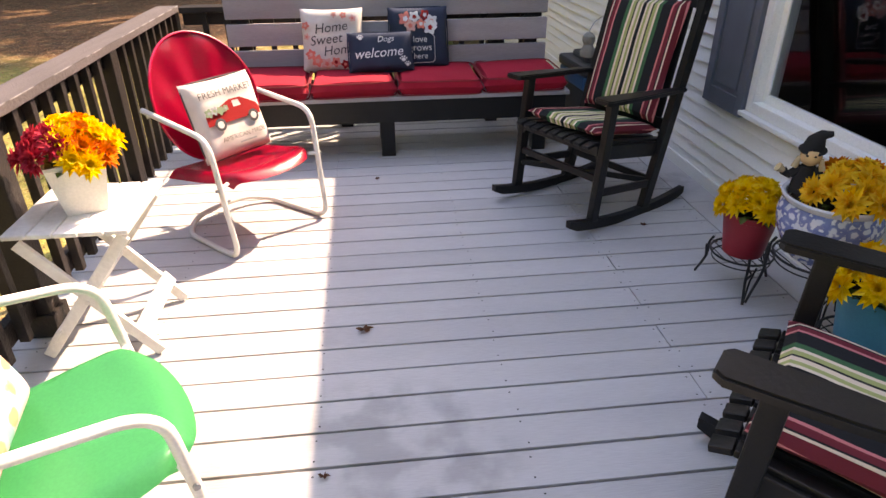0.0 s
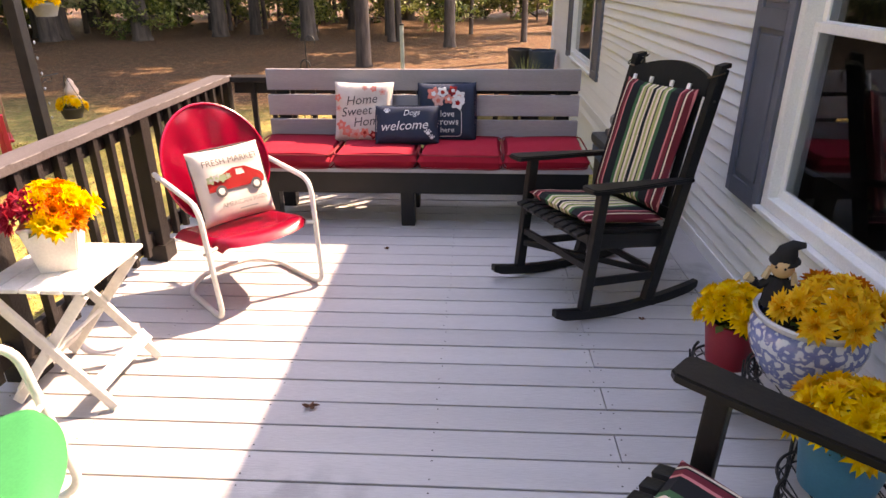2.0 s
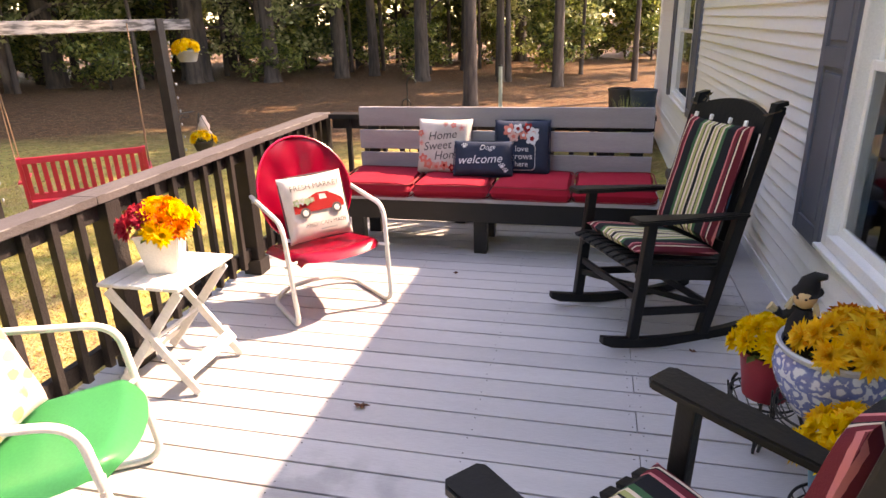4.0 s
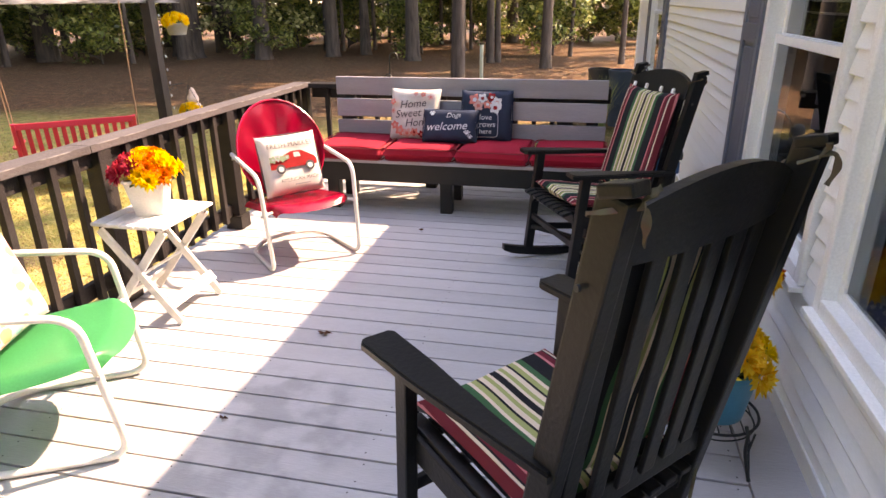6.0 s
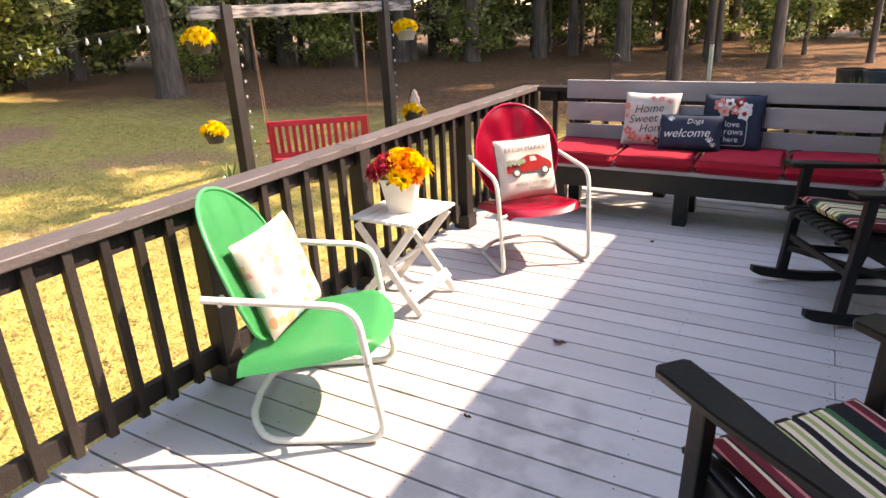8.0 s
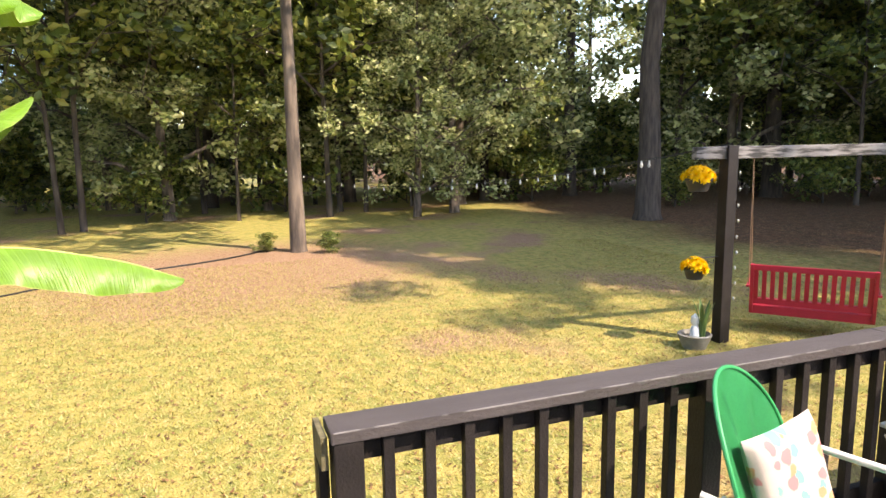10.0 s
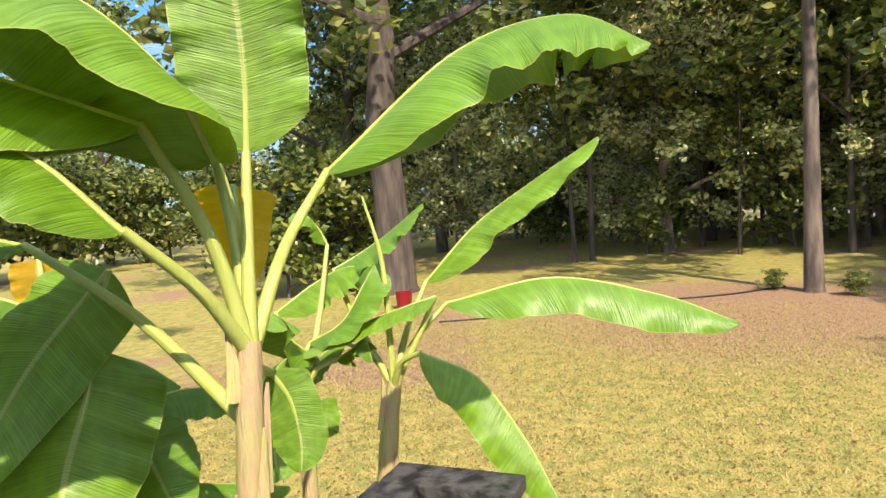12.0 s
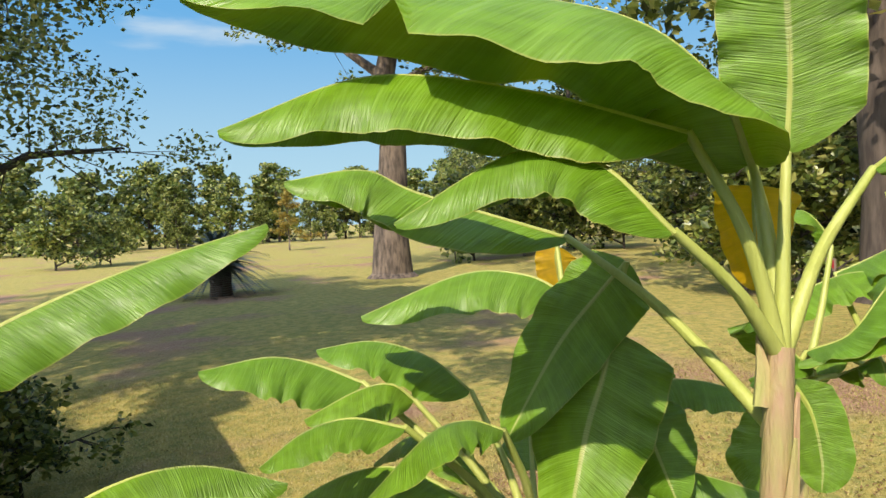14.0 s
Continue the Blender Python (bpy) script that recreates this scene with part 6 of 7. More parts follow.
# red and green things far out in the yard
solo("red_bucket", lathe([(0.001, 0), (0.15, 0), (0.19, 0.38), (0.20, 0.40), (0.18, 0.40), (0.16, 0.1)], 20), REDPOT, "red plastic bucket standing under the oak", "bucket", pose(-12.6, -8.9, GROUND_Z), smooth=True)
mail = thing("yard_sign", pose(-14.4, -11.1, GROUND_Z), "small weathered sign with a red panel on a post", "sign")
part("board", box((0.04, 0.22, 0.3), (0, 0, 0.85), 0.01), PALEBARK, mail)
part("panel", box((0.01, 0.12, 0.18), (0.026, 0.02, 0.86), 0.002), REDPOT, mail)
part("post", box((0.06, 0.06, 0.8), (0, 0, 0.38), 0.005), DARK, mail)
hose = thing("garden_hose", pose(0, 0, 0), "black garden hose lying across the lawn", "hose")
part("run", tube([(-11.2 - 0.35 * k, -7.5 + 0.55 * k + 0.25 * math.sin(k * 0.9), GROUND_Z + 0.02) for k in range(13)], 0.018, 6), CABLE, hose)

# sago palm on the lawn
SAGO = leaf_material("sago_fronds", [(0.012, 0.03, 0.012), (0.025, 0.05, 0.018)], 0.45, 0.1)
sago = thing("sago_palm", pose(-3.75, -26.0, GROUND_Z), "dark sago palm with stiff arching fronds on the lawn", "palm")
part("trunk", lathe([(0.42, -0.05), (0.36, 0.4), (0.40, 0.8), (0.28, 1.1), (0.001, 1.15)], 14), BARK, sago, smooth=True)
for k in range(110):
    a, up = k * 2.4, radians(-38 + 124 * ((k * 27) % 110) / 110)
    d = Vector((math.cos(a), math.sin(a), 0))
    bm = bmesh.new()
    for j in range(24):
        t = 0.12 + 0.88 * j / 23
        p = d * (1.9 * t * math.cos(up)) + Vector((0, 0, 1.1 + 1.9 * t * math.sin(up) - 0.75 * t * t))
        for s in (-1, 1):
            q = p + Vector((-d.y, d.x, 0)) * s * 0.34 * (1.12 - t) + d * 0.16 + Vector((0, 0, 0.05))
            bm.faces.new([bm.verts.new(v) for v in (p, p + d * 0.12 + Vector((0, 0, 0.03)), q)])
    part("frond", bm, SAGO, sago)

# ---- banana plants ----


def banana_material(name, top, under_glow, vein, thin=0.22):
    """A waxy leaf with fine cross veins, through which the sun shines."""
    m = bpy.data.materials.new(name)
    m.use_nodes = True
    t = m.node_tree
    n, l = t.nodes, t.links
    b, out = n["Principled BSDF"], n["Material Output"]
    b.inputs["Roughness"].default_value, b.inputs["Coat Weight"].default_value, b.inputs["Coat Roughness"].default_value = 0.38, 0.08, 0.30
    uv = n.new("ShaderNodeUVMap")
    sep = n.new("ShaderNodeSeparateXYZ")
    l.new(uv.outputs[0], sep.inputs[0])
    wave = node(t, "ShaderNodeTexNoise", Scale=1.0, Detail=3.0)
    comb = n.new("ShaderNodeCombineXYZ")
    lean = arith(t, "MULTIPLY", arith(t, "ABSOLUTE", arith(t, "SUBTRACT", sep.outputs[1], 0.5), 0.0), 0.16)
    along_leaf = arith(t, "SUBTRACT", sep.outputs[0], lean)
    l.new(arith(t, "MULTIPLY", along_leaf, 150.0), comb.inputs[0])
    l.new(arith(t, "MULTIPLY", sep.outputs[1], 1.5), comb.inputs[1])
    l.new(comb.outputs[0], wave.inputs[0])
    soft = node(t, "ShaderNodeTexNoise", Scale=7.0, Detail=3.0)
    l.new(uv.outputs[0], soft.inputs[0])
    col = blend(t, span(t, soft.outputs[0], 0.35, 0.65), top, tuple(c * 0.72 for c in top))
    panel, pc = node(t, "ShaderNodeTexNoise", Scale=1.0, Detail=2.0), n.new("ShaderNodeCombineXYZ")
    l.new(arith(t, "MULTIPLY", along_leaf, 22.0), pc.inputs[0]), l.new(sep.outputs[1], pc.inputs[1])
    l.new(pc.outputs[0], panel.inputs[0])
    col = blend(t, arith(t, "MULTIPLY", span(t, panel.outputs[0], 0.52, 0.62), 0.45), col, tuple(c * 1.25 + 0.03 for c in top))
    info = n.new("ShaderNodeObjectInfo")
    col = blend(t, arith(t, "MULTIPLY", info.outputs["Random"], 0.45), col, (top[0] * 0.55, top[1] * 0.72, top[2] * 1.6))
    col = blend(t, arith(t, "MULTIPLY", span(t, wave.outputs[0], 0.45, 0.68), 0.4), col, vein)
    rib = span(t, arith(t, "ABSOLUTE", arith(t, "SUBTRACT", sep.outputs[1], 0.5), 0.0), 0.03, 0.012)
    col = blend(t, rib, col, (0.36, 0.42, 0.12))
    edge = span(t, arith(t, "ABSOLUTE", arith(t, "SUBTRACT", sep.outputs[1], 0.5), 0.0), 0.485, 0.497)
    col = blend(t, arith(t, "MULTIPLY", edge, 0.6), col, (0.40, 0.38, 0.10))
    l.new(col, b.inputs["Base Color"])
    bp = node(t, "ShaderNodeBump", Strength=0.8, Distance=0.006)
    l.new(wave.outputs[0], bp.inputs["Height"]), l.new(bp.outputs[0], b.inputs["Normal"])
    tr, mx = n.new("ShaderNodeBsdfTranslucent"), n.new("ShaderNodeMixShader")
    glow = blend(t, arith(t, "MULTIPLY", span(t, wave.outputs[0], 0.4, 0.7), 0.25), under_glow, tuple(c * 0.6 for c in under_glow))
    l.new(glow, tr.inputs[0])
    mx.inputs[0].default_value = thin
    l.new(b.outputs[0], mx.inputs[1]), l.new(tr.outputs[0], mx.inputs[2]), l.new(mx.outputs[0], out.inputs[0])
    return m


BANANA = banana_material("banana_leaf", (0.145, 0.295, 0.012), (0.44, 0.60, 0.015), (0.22, 0.38, 0.06), 0.13)
YELLOWLEAF = banana_material("yellow_banana_leaf", (0.85, 0.50, 0.012), (0.92, 0.60, 0.012), (0.62, 0.33, 0.01), 0.5)
STALK = material("banana_stalk", (0.34, 0.39, 0.08), (0.46, 0.49, 0.14), rough=0.45, scale=5, amount=0.6, bump=0.2, fine=50, stretch=(3, 3, 0.5), vary=0.05)
STEM = material("banana_stem", (0.46, 0.30, 0.18), (0.40, 0.40, 0.13), rough=0.6, scale=6, amount=1.0, bump=0.5, fine=40, stretch=(4, 4, 0.5))


def banana_leaf(plant_ob, ctrl, width, fold=35, roll=0.0, seed=0, stalk_from=None, mat=None, tears=0, up=(0, 0, 1), blunt=0.35):
    """One leaf on its stalk. ctrl: the midrib from the blade's foot to its tip; fold: degrees by which the halves hang; roll: the blade's lean."""
    rng = random.Random(seed)
    n, half_n = 64, 7
    mid_line = curve_points(ctrl, n)
    bm = bmesh.new()
    uv = bm.loops.layers.uv.new("UVMap")
    torn = {(rng.choice((-1, 1)), rng.randrange(12, n - 4)): rng.uniform(0.3, 0.8) for _ in range(tears)}
    rows, uvs = {}, {}
    for i, p in enumerate(mid_line):
        d = (mid_line[min(i + 1, n)] - mid_line[max(i - 1, 0)]).normalized()
        side = d.cross(Vector(up)).normalized()
        top = side.cross(d)
        t = i / n
        wd = width * 0.5 * min(1.0, (t / 0.20 + 0.05) ** 0.62) * min(1.0, ((1 - t) / blunt + 0.02) ** 0.5)
        wave = 0.4 * math.sin(i * 0.47 + seed) + 0.55 * noise.noise(Vector((i * 0.14, seed * 1.7, 0))) + 0.3 * noise.noise(Vector((i * 0.45, seed * 2.3, 4.0)))
        for s in (-1, 1):
            notch = max([depth * (1 - 0.5 * abs(i - k)) for (sd, k), depth in torn.items() if sd == s and abs(i - k) < 2] or [0])
            for j in range(half_n + 1):
                q = j / half_n
                a = radians(roll * s + fold * (0.55 + 0.6 * q) + 27 * wave * q * q * (1 if s > 0 else -0.8))
                if j == 0:
                    rows[i, 0, s] = p
                else:
                    a0 = a
                    rows[i, j, s] = rows[i, j - 1, s] + (side * s * math.cos(a0) - top * math.sin(a0)) * wd * (1 - notch) / half_n
    vs = {}
    for s in (-1, 1):
        for i in range(n + 1):
            for j in range(half_n + 1):
                key = (i, j, s) if j else (i, 0, 0)
                if key not in vs:
                    vs[key] = bm.verts.new(rows[i, j, s])
        for i in range(n):
            for j in range(half_n):
                ka, kb, kc, kd = ((i, j, s) if j else (i, 0, 0)), (i + 1, j, s) if j else (i + 1, 0, 0), (i + 1, j + 1, s), (i, j + 1, s)
                vv = [vs[ka], vs[kb], vs[kc], vs[kd]]
                f = bm.faces.new(vv if s > 0 else vv[::-1])
                co = {vv[0]: (i, j), vv[1]: (i + 1, j), vv[2]: (i + 1, j + 1), vv[3]: (i, j + 1)}
                for lp in f.loops:
                    a_, b_ = co[lp.vert]
                    lp[uv].uv = (a_ / n, 0.5 + s * 0.5 * b_ / half_n)
    blade = part("leaf", bm, mat or BANANA, plant_ob, smooth=True)
    rib = [p - Vector(up) * 0.004 for p in mid_line]
    part("midrib", tube(rib, 0, 8, taper=[0.007 * (1 - 0.85 * k / n) for k in range(n + 1)]), STALK, blade, smooth=True)
    if stalk_from is not None:
        foot = Vector(ctrl[0])
        d0 = (Vector(ctrl[1]) - foot).normalized()
        base = Vector(stalk_from)
        line = curve_points([base, base.lerp(foot, 0.5) + (Vector((0, 0, 1)) - d0) * 0.02, foot], 10)
        part("leaf_stalk", tube(line, 0, 9, taper=[0.0145 - 0.0065 * k / 10 for k in range(11)]), STALK, plant_ob, smooth=True)
    return blade


def banana_stem(plant_ob, pts, r0, r1):
    line = curve_points(pts, 12)
    part("stem", tube(line, 0, 14, taper=[r0 + (r1 - r0) * k / 12 for k in range(13)]), STEM, plant_ob, smooth=True)
    for k in range(5):
        a = k * 1.4
        p, q = line[6 + k], line[min(12, 8 + k)]
        o = Vector((math.cos(a), math.sin(a), 0)) * (r1 + 0.004)
        part("dry_sheath", tube([p + o, p.lerp(q, 0.6) + o * 1.08, q + o * 1.5 + Vector((0, 0, 0.02))], 0, 6, taper=[0.016, 0.012, 0.003]), STEM, plant_ob, smooth=True)


main = thing("banana_plant", pose(0, 0, 0), "large green banana plant with broad sunlit leaves by the deck", "banana plant", "banana plants")
banana_stem(main, [(-0.80, -3.50, GROUND_Z), (-0.86, -3.46, 0.5), (-0.905, -3.455, 1.25), (-0.945, -3.465, 1.50)], 0.032, 0.020)
FORK = (-0.945, -3.465, 1.48)
banana_leaf(main, [(-0.985, -3.536, 1.806), (-0.866, -3.518, 1.941), (-0.721, -3.594, 2.056), (-0.443, -3.798, 2.129), (-0.116, -3.948, 2.134)], 0.37, 44, 0, 1, FORK, tears=1)
banana_leaf(main, [(-0.84, -3.55, 1.86), (-0.62, -3.69, 1.945), (-0.39, -3.81, 1.98), (-0.16, -3.91, 1.90)], 0.27, 60, 0, 2, FORK)
banana_leaf(main, [(-0.762, -3.516, 1.70), (-0.683, -3.595, 1.815), (-0.579, -3.673, 1.84), (-0.405, -3.777, 1.735)], 0.21, 55, 0, 3, FORK)
banana_leaf(main, [(-1.01, -3.49, 1.82), (-1.01, -3.48, 1.95), (-0.99, -3.47, 2.08), (-0.94, -3.44, 2.26)], 0.22, -6, 0, 4, FORK, up=(0.80, 0.55, 0.2))
banana_leaf(main, [(-1.22, -3.46, 1.79), (-1.33, -3.21, 2.01), (-1.38, -2.99, 2.06), (-1.42, -2.84, 1.99)], 0.34, 44, 0, 5, (-0.96, -3.47, 1.49), tears=3)
banana_leaf(main, [(-1.04, -3.61, 1.90), (-0.98, -3.68, 1.97), (-0.86, -3.80, 1.93), (-0.74, -3.92, 1.82)], 0.32, 30, 0, 6, FORK)
banana_leaf(main, [(-1.17, -3.66, 1.77), (-1.19, -3.68, 1.71), (-1.18, -3.67, 1.62), (-1.16, -3.65, 1.56)], 0.20, 25, 0, 7, (-0.95, -3.48, 1.45), mat=YELLOWLEAF, up=(0.8, 0.55, 0.1), blunt=0.95)
banana_leaf(main, [(-0.95, -4.00, 1.68), (-0.65, -4.16, 1.80), (-0.53, -4.21, 1.86), (-0.36, -4.27, 1.84)], 0.26, 62, 0, 8, (-0.935, -3.47, 1.36))
banana_leaf(main, [(-1.10, -3.55, 1.40), (-1.115, -3.52, 1.34), (-1.11, -3.50, 1.26), (-1.09, -3.49, 1.21)], 0.11, 10, 0, 9, (-0.93, -3.46, 1.38), up=(0.8, 0.5, 0.2), tears=0)

second = thing("banana_plant", pose(0, 0, 0), "young banana plant with arching leaves beyond the railing", "banana plant", "banana plants")
banana_stem(second, [(-1.97, -3.86, GROUND_Z), (-1.99, -3.84, 0.1), (-1.98, -3.80, 0.75), (-2.04, -3.77, 1.10)], 0.045, 0.026)
FORK2 = (-2.03, -3.77, 1.08)
banana_leaf(second, [(-2.21, -3.62, 1.35), (-2.32, -3.26, 1.42), (-2.36, -2.90, 1.35), (-2.34, -2.66, 1.26)], 0.30, 60, 0, 11, FORK2)
banana_leaf(second, [(-2.28, -3.73, 1.42), (-2.37, -3.55, 1.62), (-2.42, -3.33, 1.77), (-2.47, -3.10, 1.91)], 0.27, 46, 0, 12, FORK2)
banana_leaf(second, [(-1.98, -3.63, 1.22), (-2.00, -3.45, 1.14), (-1.98, -3.29, 0.95), (-1.95, -3.18, 0.76)], 0.27, 52, 0, 13, FORK2)
banana_leaf(second, [(-2.10, -3.62, 1.39), (-2.05, -3.72, 1.36), (-1.97, -3.86, 1.31), (-1.85, -4.05, 1.22)], 0.16, 30, 0, 14, FORK2)
banana_leaf(second, [(-2.29, -4.14, 1.47), (-2.35, -4.06, 1.52), (-2.42, -3.95, 1.60), (-2.49, -3.82, 1.71)], 0.32, 22, 0, 15, FORK2, tears=1)
banana_leaf(second, [(-2.10, -4.00, 1.22), (-2.06, -4.06, 1.19), (-2.02, -4.11, 1.13), (-1.97, -4.15, 1.05)], 0.16, 35, 0, 16, FORK2)
part("leaf_stalk", tube(curve_points([FORK2, (-2.05, -3.79, 1.5), (-2.03, -3.84, 1.75)], 10), 0, 8, taper=[0.014 - 0.001 * k for k in range(11)]), STALK, second, smooth=True)

third = thing("banana_plant", pose(0, 0, 0), "clump of low banana shoots with overlapping dark leaves", "banana plant", "banana plants")
banana_stem(third, [(-0.90, -4.20, GROUND_Z), (-0.90, -4.18, 0.1), (-0.92, -4.15, 0.6), (-0.92, -4.13, 0.85)], 0.07, 0.028)
FORK3 = (-0.92, -4.13, 0.84)
banana_leaf(third, [(-0.62, -4.53, 1.28), (-0.50, -4.60, 1.34), (-0.38, -4.64, 1.37), (-0.20, -4.68, 1.35)], 0.31, 40, 0, 21, FORK3)
banana_leaf(third, [(-1.00, -4.56, 1.18), (-0.90, -4.65, 1.29), (-0.75, -4.74, 1.35), (-0.57, -4.79, 1.34)], 0.34, 35, 0, 22, FORK3)
banana_leaf(third, [(-0.72, -4.40, 1.24), (-0.66, -4.42, 1.29), (-0.57, -4.45, 1.28), (-0.43, -4.48, 1.22)], 0.26, 40, 0, 23, FORK3)
banana_leaf(third, [(-0.76, -4.02, 1.25), (-0.69, -4.06, 1.275), (-0.60, -4.09, 1.25), (-0.46, -4.12, 1.13)], 0.29, 30, 20, 24, FORK3)
banana_leaf(third, [(-0.56, -4.12, 1.27), (-0.45, -4.17, 1.30), (-0.35, -4.20, 1.28), (-0.25, -4.21, 1.22)], 0.20, 30, 0, 25, FORK3)
banana_leaf(third, [(-1.10, -3.96, 1.61), (-1.05, -4.00, 1.54), (-0.95, -4.05, 1.41), (-0.81, -4.08, 1.20)], 0.23, 14, 0, 26, (-1.0, -4.1, 0.9), up=(0.75, 0.5, 0.3))
banana_leaf(third, [(-1.06, -3.98, 1.44), (-1.02, -3.97, 1.34), (-0.96, -3.97, 1.21), (-0.86, -3.94, 0.98)], 0.31, 14, 0, 27, (-1.0, -4.1, 0.9), up=(0.75, 0.5, 0.3))
banana_leaf(third, [(-1.17, -4.28, 1.50), (-1.08, -4.35, 1.56), (-0.92, -4.45, 1.57), (-0.65, -4.59, 1.46)], 0.31, 50, 0, 28, (-1.05, -4.15, 0.9))
banana_leaf(third, [(-1.22, -4.20, 1.38), (-1.27, -4.16, 1.37), (-1.31, -4.11, 1.34), (-1.36, -4.05, 1.27)], 0.21, 35, 0, 29, (-1.05, -4.15, 0.9))
banana_leaf(third, [(-1.13, -3.97, 1.26), (-1.13, -3.94, 1.20), (-1.135, -3.91, 1.13), (-1.14, -3.86, 1.03)], 0.20, 25, 0, 30, (-1.05, -4.1, 0.9), up=(0.75, 0.5, 0.3))
banana_leaf(third, [(-1.22, -4.02, 1.28), (-1.28, -3.97, 1.29), (-1.34, -3.91, 1.28), (-1.42, -3.83, 1.24)], 0.20, 40, 0, 31, (-1.2, -3.98, 0.9))
banana_leaf(third, [(-1.35, -4.53, 1.62), (-1.34, -4.53, 1.58), (-1.345, -4.53, 1.53), (-1.35, -4.52, 1.47)], 0.14, 10, 0, 32, (-1.2, -4.3, 1.1), mat=YELLOWLEAF, up=(0.6, 0.8, 0.1), tears=0)

for k, (a, reach, tip_z, wd) in enumerate(((3.5, 0.55, 0.95, 0.2), (4.1, 0.6, 1.02, 0.22), (4.9, 0.5, 0.9, 0.2), (2.6, 0.42, 0.98, 0.2), (5.6, 0.5, 0.92, 0.2), (1.9, 0.4, 1.0, 0.18))):
    d = Vector((math.cos(a), math.sin(a), 0)) * reach
    foot = Vector(FORK3) + d * 0.35 + Vector((0, 0, 0.16))
    banana_leaf(third, [foot, foot + d * 0.35 + Vector((0, 0, 0.08)), foot + d * 0.7 + Vector((0, 0, 0.05)), Vector((FORK3[0], FORK3[1], tip_z)) + d * 1.5], wd, 42, 0, 50 + k, FORK3)

fourth = thing("banana_plant", pose(0, 0, 0), "banana plant by the house with long low leaves", "banana plant", "banana plants")
banana_stem(fourth, [(0.42, -4.05, GROUND_Z), (0.42, -4.05, 0.2), (0.42, -4.06, 0.8), (0.42, -4.06, 1.15)], 0.055, 0.03)
FORK4 = (0.42, -4.06, 1.13)
banana_leaf(fourth, [(0.30, -4.07, 1.53), (0.15, -4.11, 1.61), (-0.04, -4.12, 1.68), (-0.27, -4.08, 1.745)], 0.22, 60, 0, 41, FORK4, tears=0)
banana_leaf(fourth, [(0.18, -3.98, 1.27), (0.03, -3.96, 1.34), (-0.10, -3.95, 1.345), (-0.24, -3.92, 1.29)], 0.20, 35, 0, 42, FORK4)

# a slim shoot between the two plants, its leaves folded over one another in the shade
fifth = thing("banana_plant", pose(0, 0, 0), "slim banana shoot with dark drooping leaves between larger plants", "banana plant", "banana plants")
banana_stem(fifth, [(-1.905, -4.09, GROUND_Z), (-1.761, -3.958, 0.836), (-1.835, -3.996, 1.006), (-1.896, -4.027, 1.135)], 0.03, 0.016)
FORK5 = (-1.895, -4.027, 1.128)
banana_leaf(fifth, [(-1.930, -4.027, 1.259), (-1.960, -3.915, 1.324), (-2.019, -3.854, 1.445), (-2.091, -3.842, 1.509)], 0.22, 30, 0, 61, FORK5)
banana_leaf(fifth, [(-1.929, -4.008, 1.201), (-1.848, -4.064, 1.299), (-1.795, -4.071, 1.384), (-1.729, -4.063, 1.346)], 0.26, 40, 0, 62, FORK5)
banana_leaf(fifth, [(-2.136, -4.062, 1.580), (-2.123, -4.086, 1.643), (-2.099, -4.122, 1.697), (-2.115, -4.184, 1.706)], 0.16, 30, 0, 63, FORK5)
banana_leaf(fifth, [(-1.964, -3.954, 1.190), (-2.000, -3.911, 1.218), (-1.989, -3.847, 1.258), (-1.986, -3.820, 1.180)], 0.14, 45, 0, 64, FORK5)
banana_leaf(fifth, [(-1.900, -4.045, 1.191), (-1.842, -4.049, 1.227), (-1.775, -4.049, 1.219), (-1.705, -4.038, 1.179)], 0.2, 40, 0, 65, FORK5)
banana_leaf(fifth, [(-1.853, -3.972, 1.074), (-1.851, -3.955, 1.037), (-1.798, -3.926, 1.011), (-1.778, -3.933, 0.974)], 0.13, 25, 0, 66, FORK5, up=(0.8, 0.5, 0.2))
banana_leaf(fifth, [(-1.852, -4.041, 1.037), (-1.773, -4.045, 1.012), (-1.693, -4.030, 0.957), (-1.639, -3.978, 0.897)], 0.22, 30, 0, 67, FORK5, up=(0.8, 0.5, 0.2))
banana_leaf(fifth, [(-2.075, -4.276, 1.332), (-2.180, -4.156, 1.433), (-2.252, -4.057, 1.482), (-2.356, -3.978, 1.465)], 0.3, 35, 0, 68, FORK5)

# ---- deck boards, nails and the frame under them ----
deck = thing("floor", pose(0, 0, 0), "grey painted plank deck with worn stains and nail heads", "deck", kind="structure")
dt = DECK.node_tree
dco = dt.nodes.new("ShaderNodeTexCoord")
dsrc = dt.nodes["Principled BSDF"].inputs["Base Color"].links[0].from_socket
stain = None
for cx, cy, r in ((-0.45, -0.62, 0.42), (-0.92, -0.50, 0.16), (-0.40, -0.98, 0.30), (1.28, 1.40, 0.22)):
    dd = dt.nodes.new("ShaderNodeVectorMath")
    dd.operation = "DISTANCE"
    dt.links.new(dco.outputs["Object"], dd.inputs[0])
    dd.inputs[1].default_value = (cx, cy, 0)
    f = span(dt, arith(dt, "DIVIDE", dd.outputs["Value"], r), 1.15, 0.75)
    stain = f if stain is None else arith(dt, "MAXIMUM", stain, f)
dno = node(dt, "ShaderNodeTexNoise", Scale=5.5, Detail=4.0)
dt.links.new(dco.outputs["Object"], dno.inputs[0])
wet = arith(dt, "MULTIPLY", arith(dt, "MULTIPLY", stain, span(dt, dno.outputs[0], 0.40, 0.60)), 0.5)
dt.links.new(blend(dt, wet, dsrc, (0.20, 0.195, 0.20)), dt.nodes["Principled BSDF"].inputs["Base Color"])
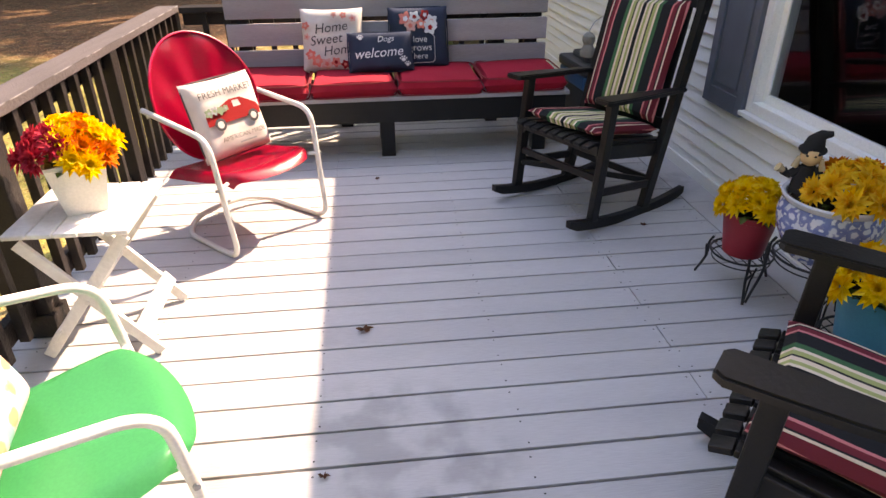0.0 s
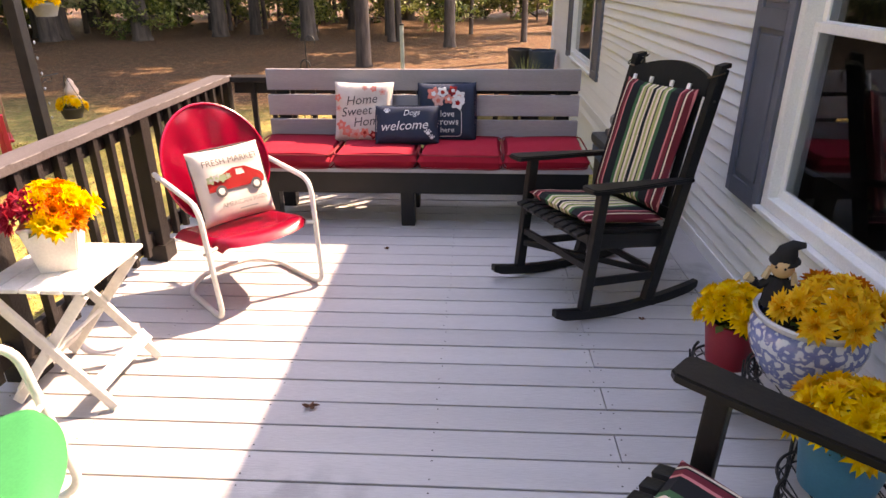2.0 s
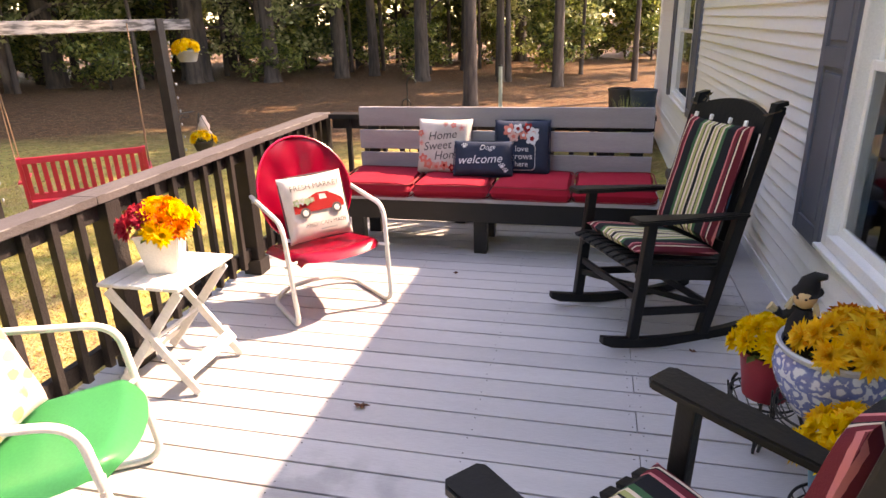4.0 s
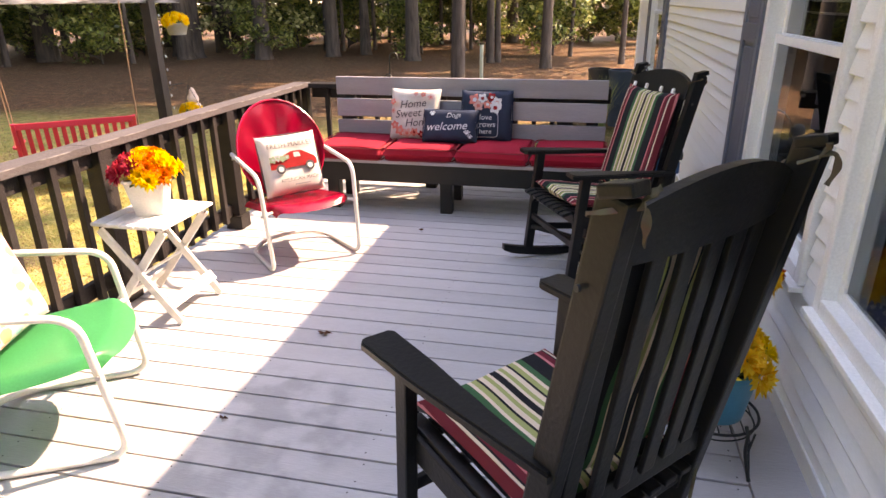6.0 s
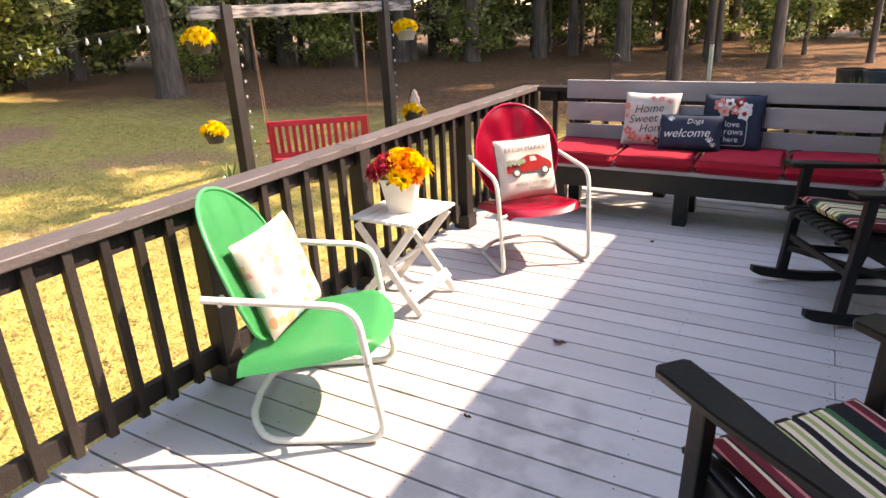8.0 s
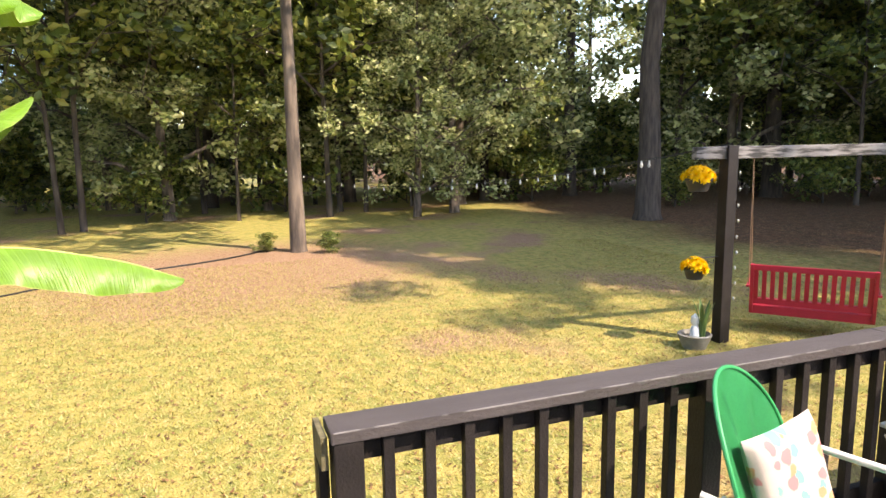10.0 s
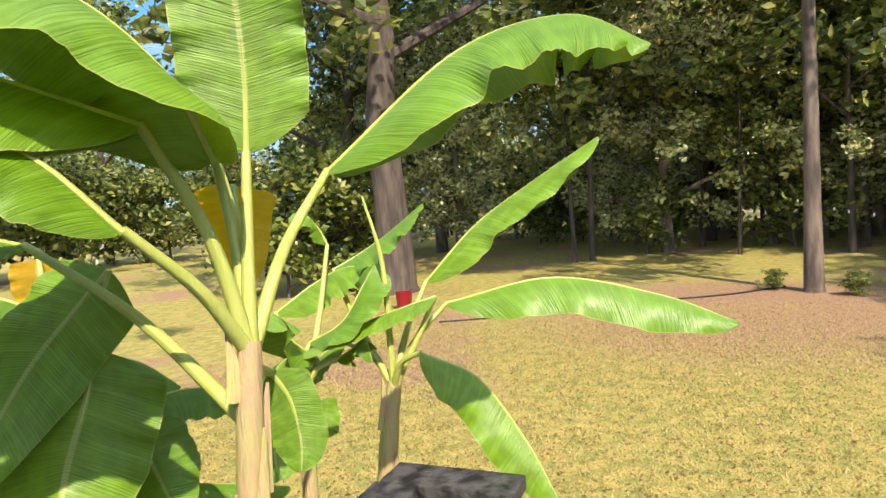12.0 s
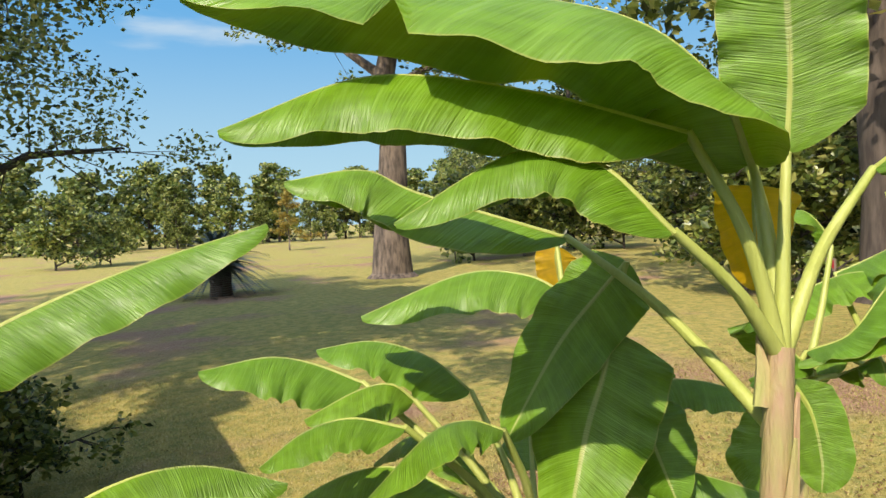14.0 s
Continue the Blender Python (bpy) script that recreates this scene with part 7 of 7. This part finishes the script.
k0, k1 = math.floor(DECK_NEAR / PITCH), math.ceil(DECK_FAR / PITCH)
rng = random.Random(5)
for k in range(k0, k1):
    y = (k + 0.5) * PITCH
    cut = seam_of(k)
    runs = [(DECK_L, DECK_R)] if cut is None else [(DECK_L, cut - 0.0015), (cut + 0.0015, DECK_R)]
    for a, b in runs:
        dz = rng.uniform(-0.0012, 0.0012)
        part("plank", box((b - a, PITCH - 0.0095, 0.026), ((a + b) / 2, y, -0.013 + dz), 0.003), DECK, deck)
for a, b in ((-3.19, -0.9), (-0.897, 1.1), (1.103, 2.9)):
    part("border_plank", box((0.185, b - a, 0.026), (1.408, (a + b) / 2, -0.012), 0.003), DECK, deck)
for k in range(2):
    part("landing_plank", box((0.56, PITCH - 0.006, 0.026), (-1.58, DECK_NEAR - 0.09 - PITCH * k, -0.013), 0.003), DECK, deck)
nail = bmesh.new()
for x in (-1.72, -1.30, -0.65, 0.0, 0.63, 0.68, 1.27):
    for k in range(k0, k1):
        for f in (0.2, 0.8):
            bmesh.ops.create_circle(nail, cap_ends=True, segments=8, radius=0.0036, matrix=Matrix.Translation((x + rng.uniform(-0.008, 0.008), (k + f) * PITCH + rng.uniform(-0.006, 0.006), 0.0022)))
tagged(part("nail_heads", nail, NAIL, deck), kind="stuff")
for a, b, at in ((DECK_R - DECK_L + 0.1, 0.04, (-0.22, DECK_NEAR + 0.06, -0.15)), (DECK_R - DECK_L + 0.1, 0.04, (-0.22, DECK_FAR - 0.02, -0.15)), (0.04, DECK_FAR - DECK_NEAR - 0.2, (DECK_L + 0.03, -0.145, -0.15))):
    part("rim_joist", box((a, b, 0.24), at, 0.003), UNDER, deck)
for x in (-1.30, -0.65, 0.0, 0.65, 1.28):
    part("joist", box((0.04, DECK_FAR - DECK_NEAR - 0.2, 0.2), (x, -0.145, -0.13), 0), UNDER, deck)
for x in (-1.78, -0.3, 1.2):
    for y in (-2.9, -0.9, 1.0, 2.75):
        part("pier", box((0.1, 0.1, 0.40), (x, y, -0.40), 0.004), UNDER, deck)
steps = thing("steps", pose(0, 0, 0), "grey painted wooden steps down to the lawn", "steps")
for i in range(2):
    part("tread", box((0.29, 0.98, 0.04), (-2.02 - 0.28 * i, -2.80, -0.20 - 0.19 * i), 0.005), DECK, steps)
for y in (-3.28, -2.32):
    part("stringer", bar((-1.9, y, -0.25), (-2.42, y, -0.58), 0.04, 0.2, 0.004, (0, 1, 0)), UNDER, steps)
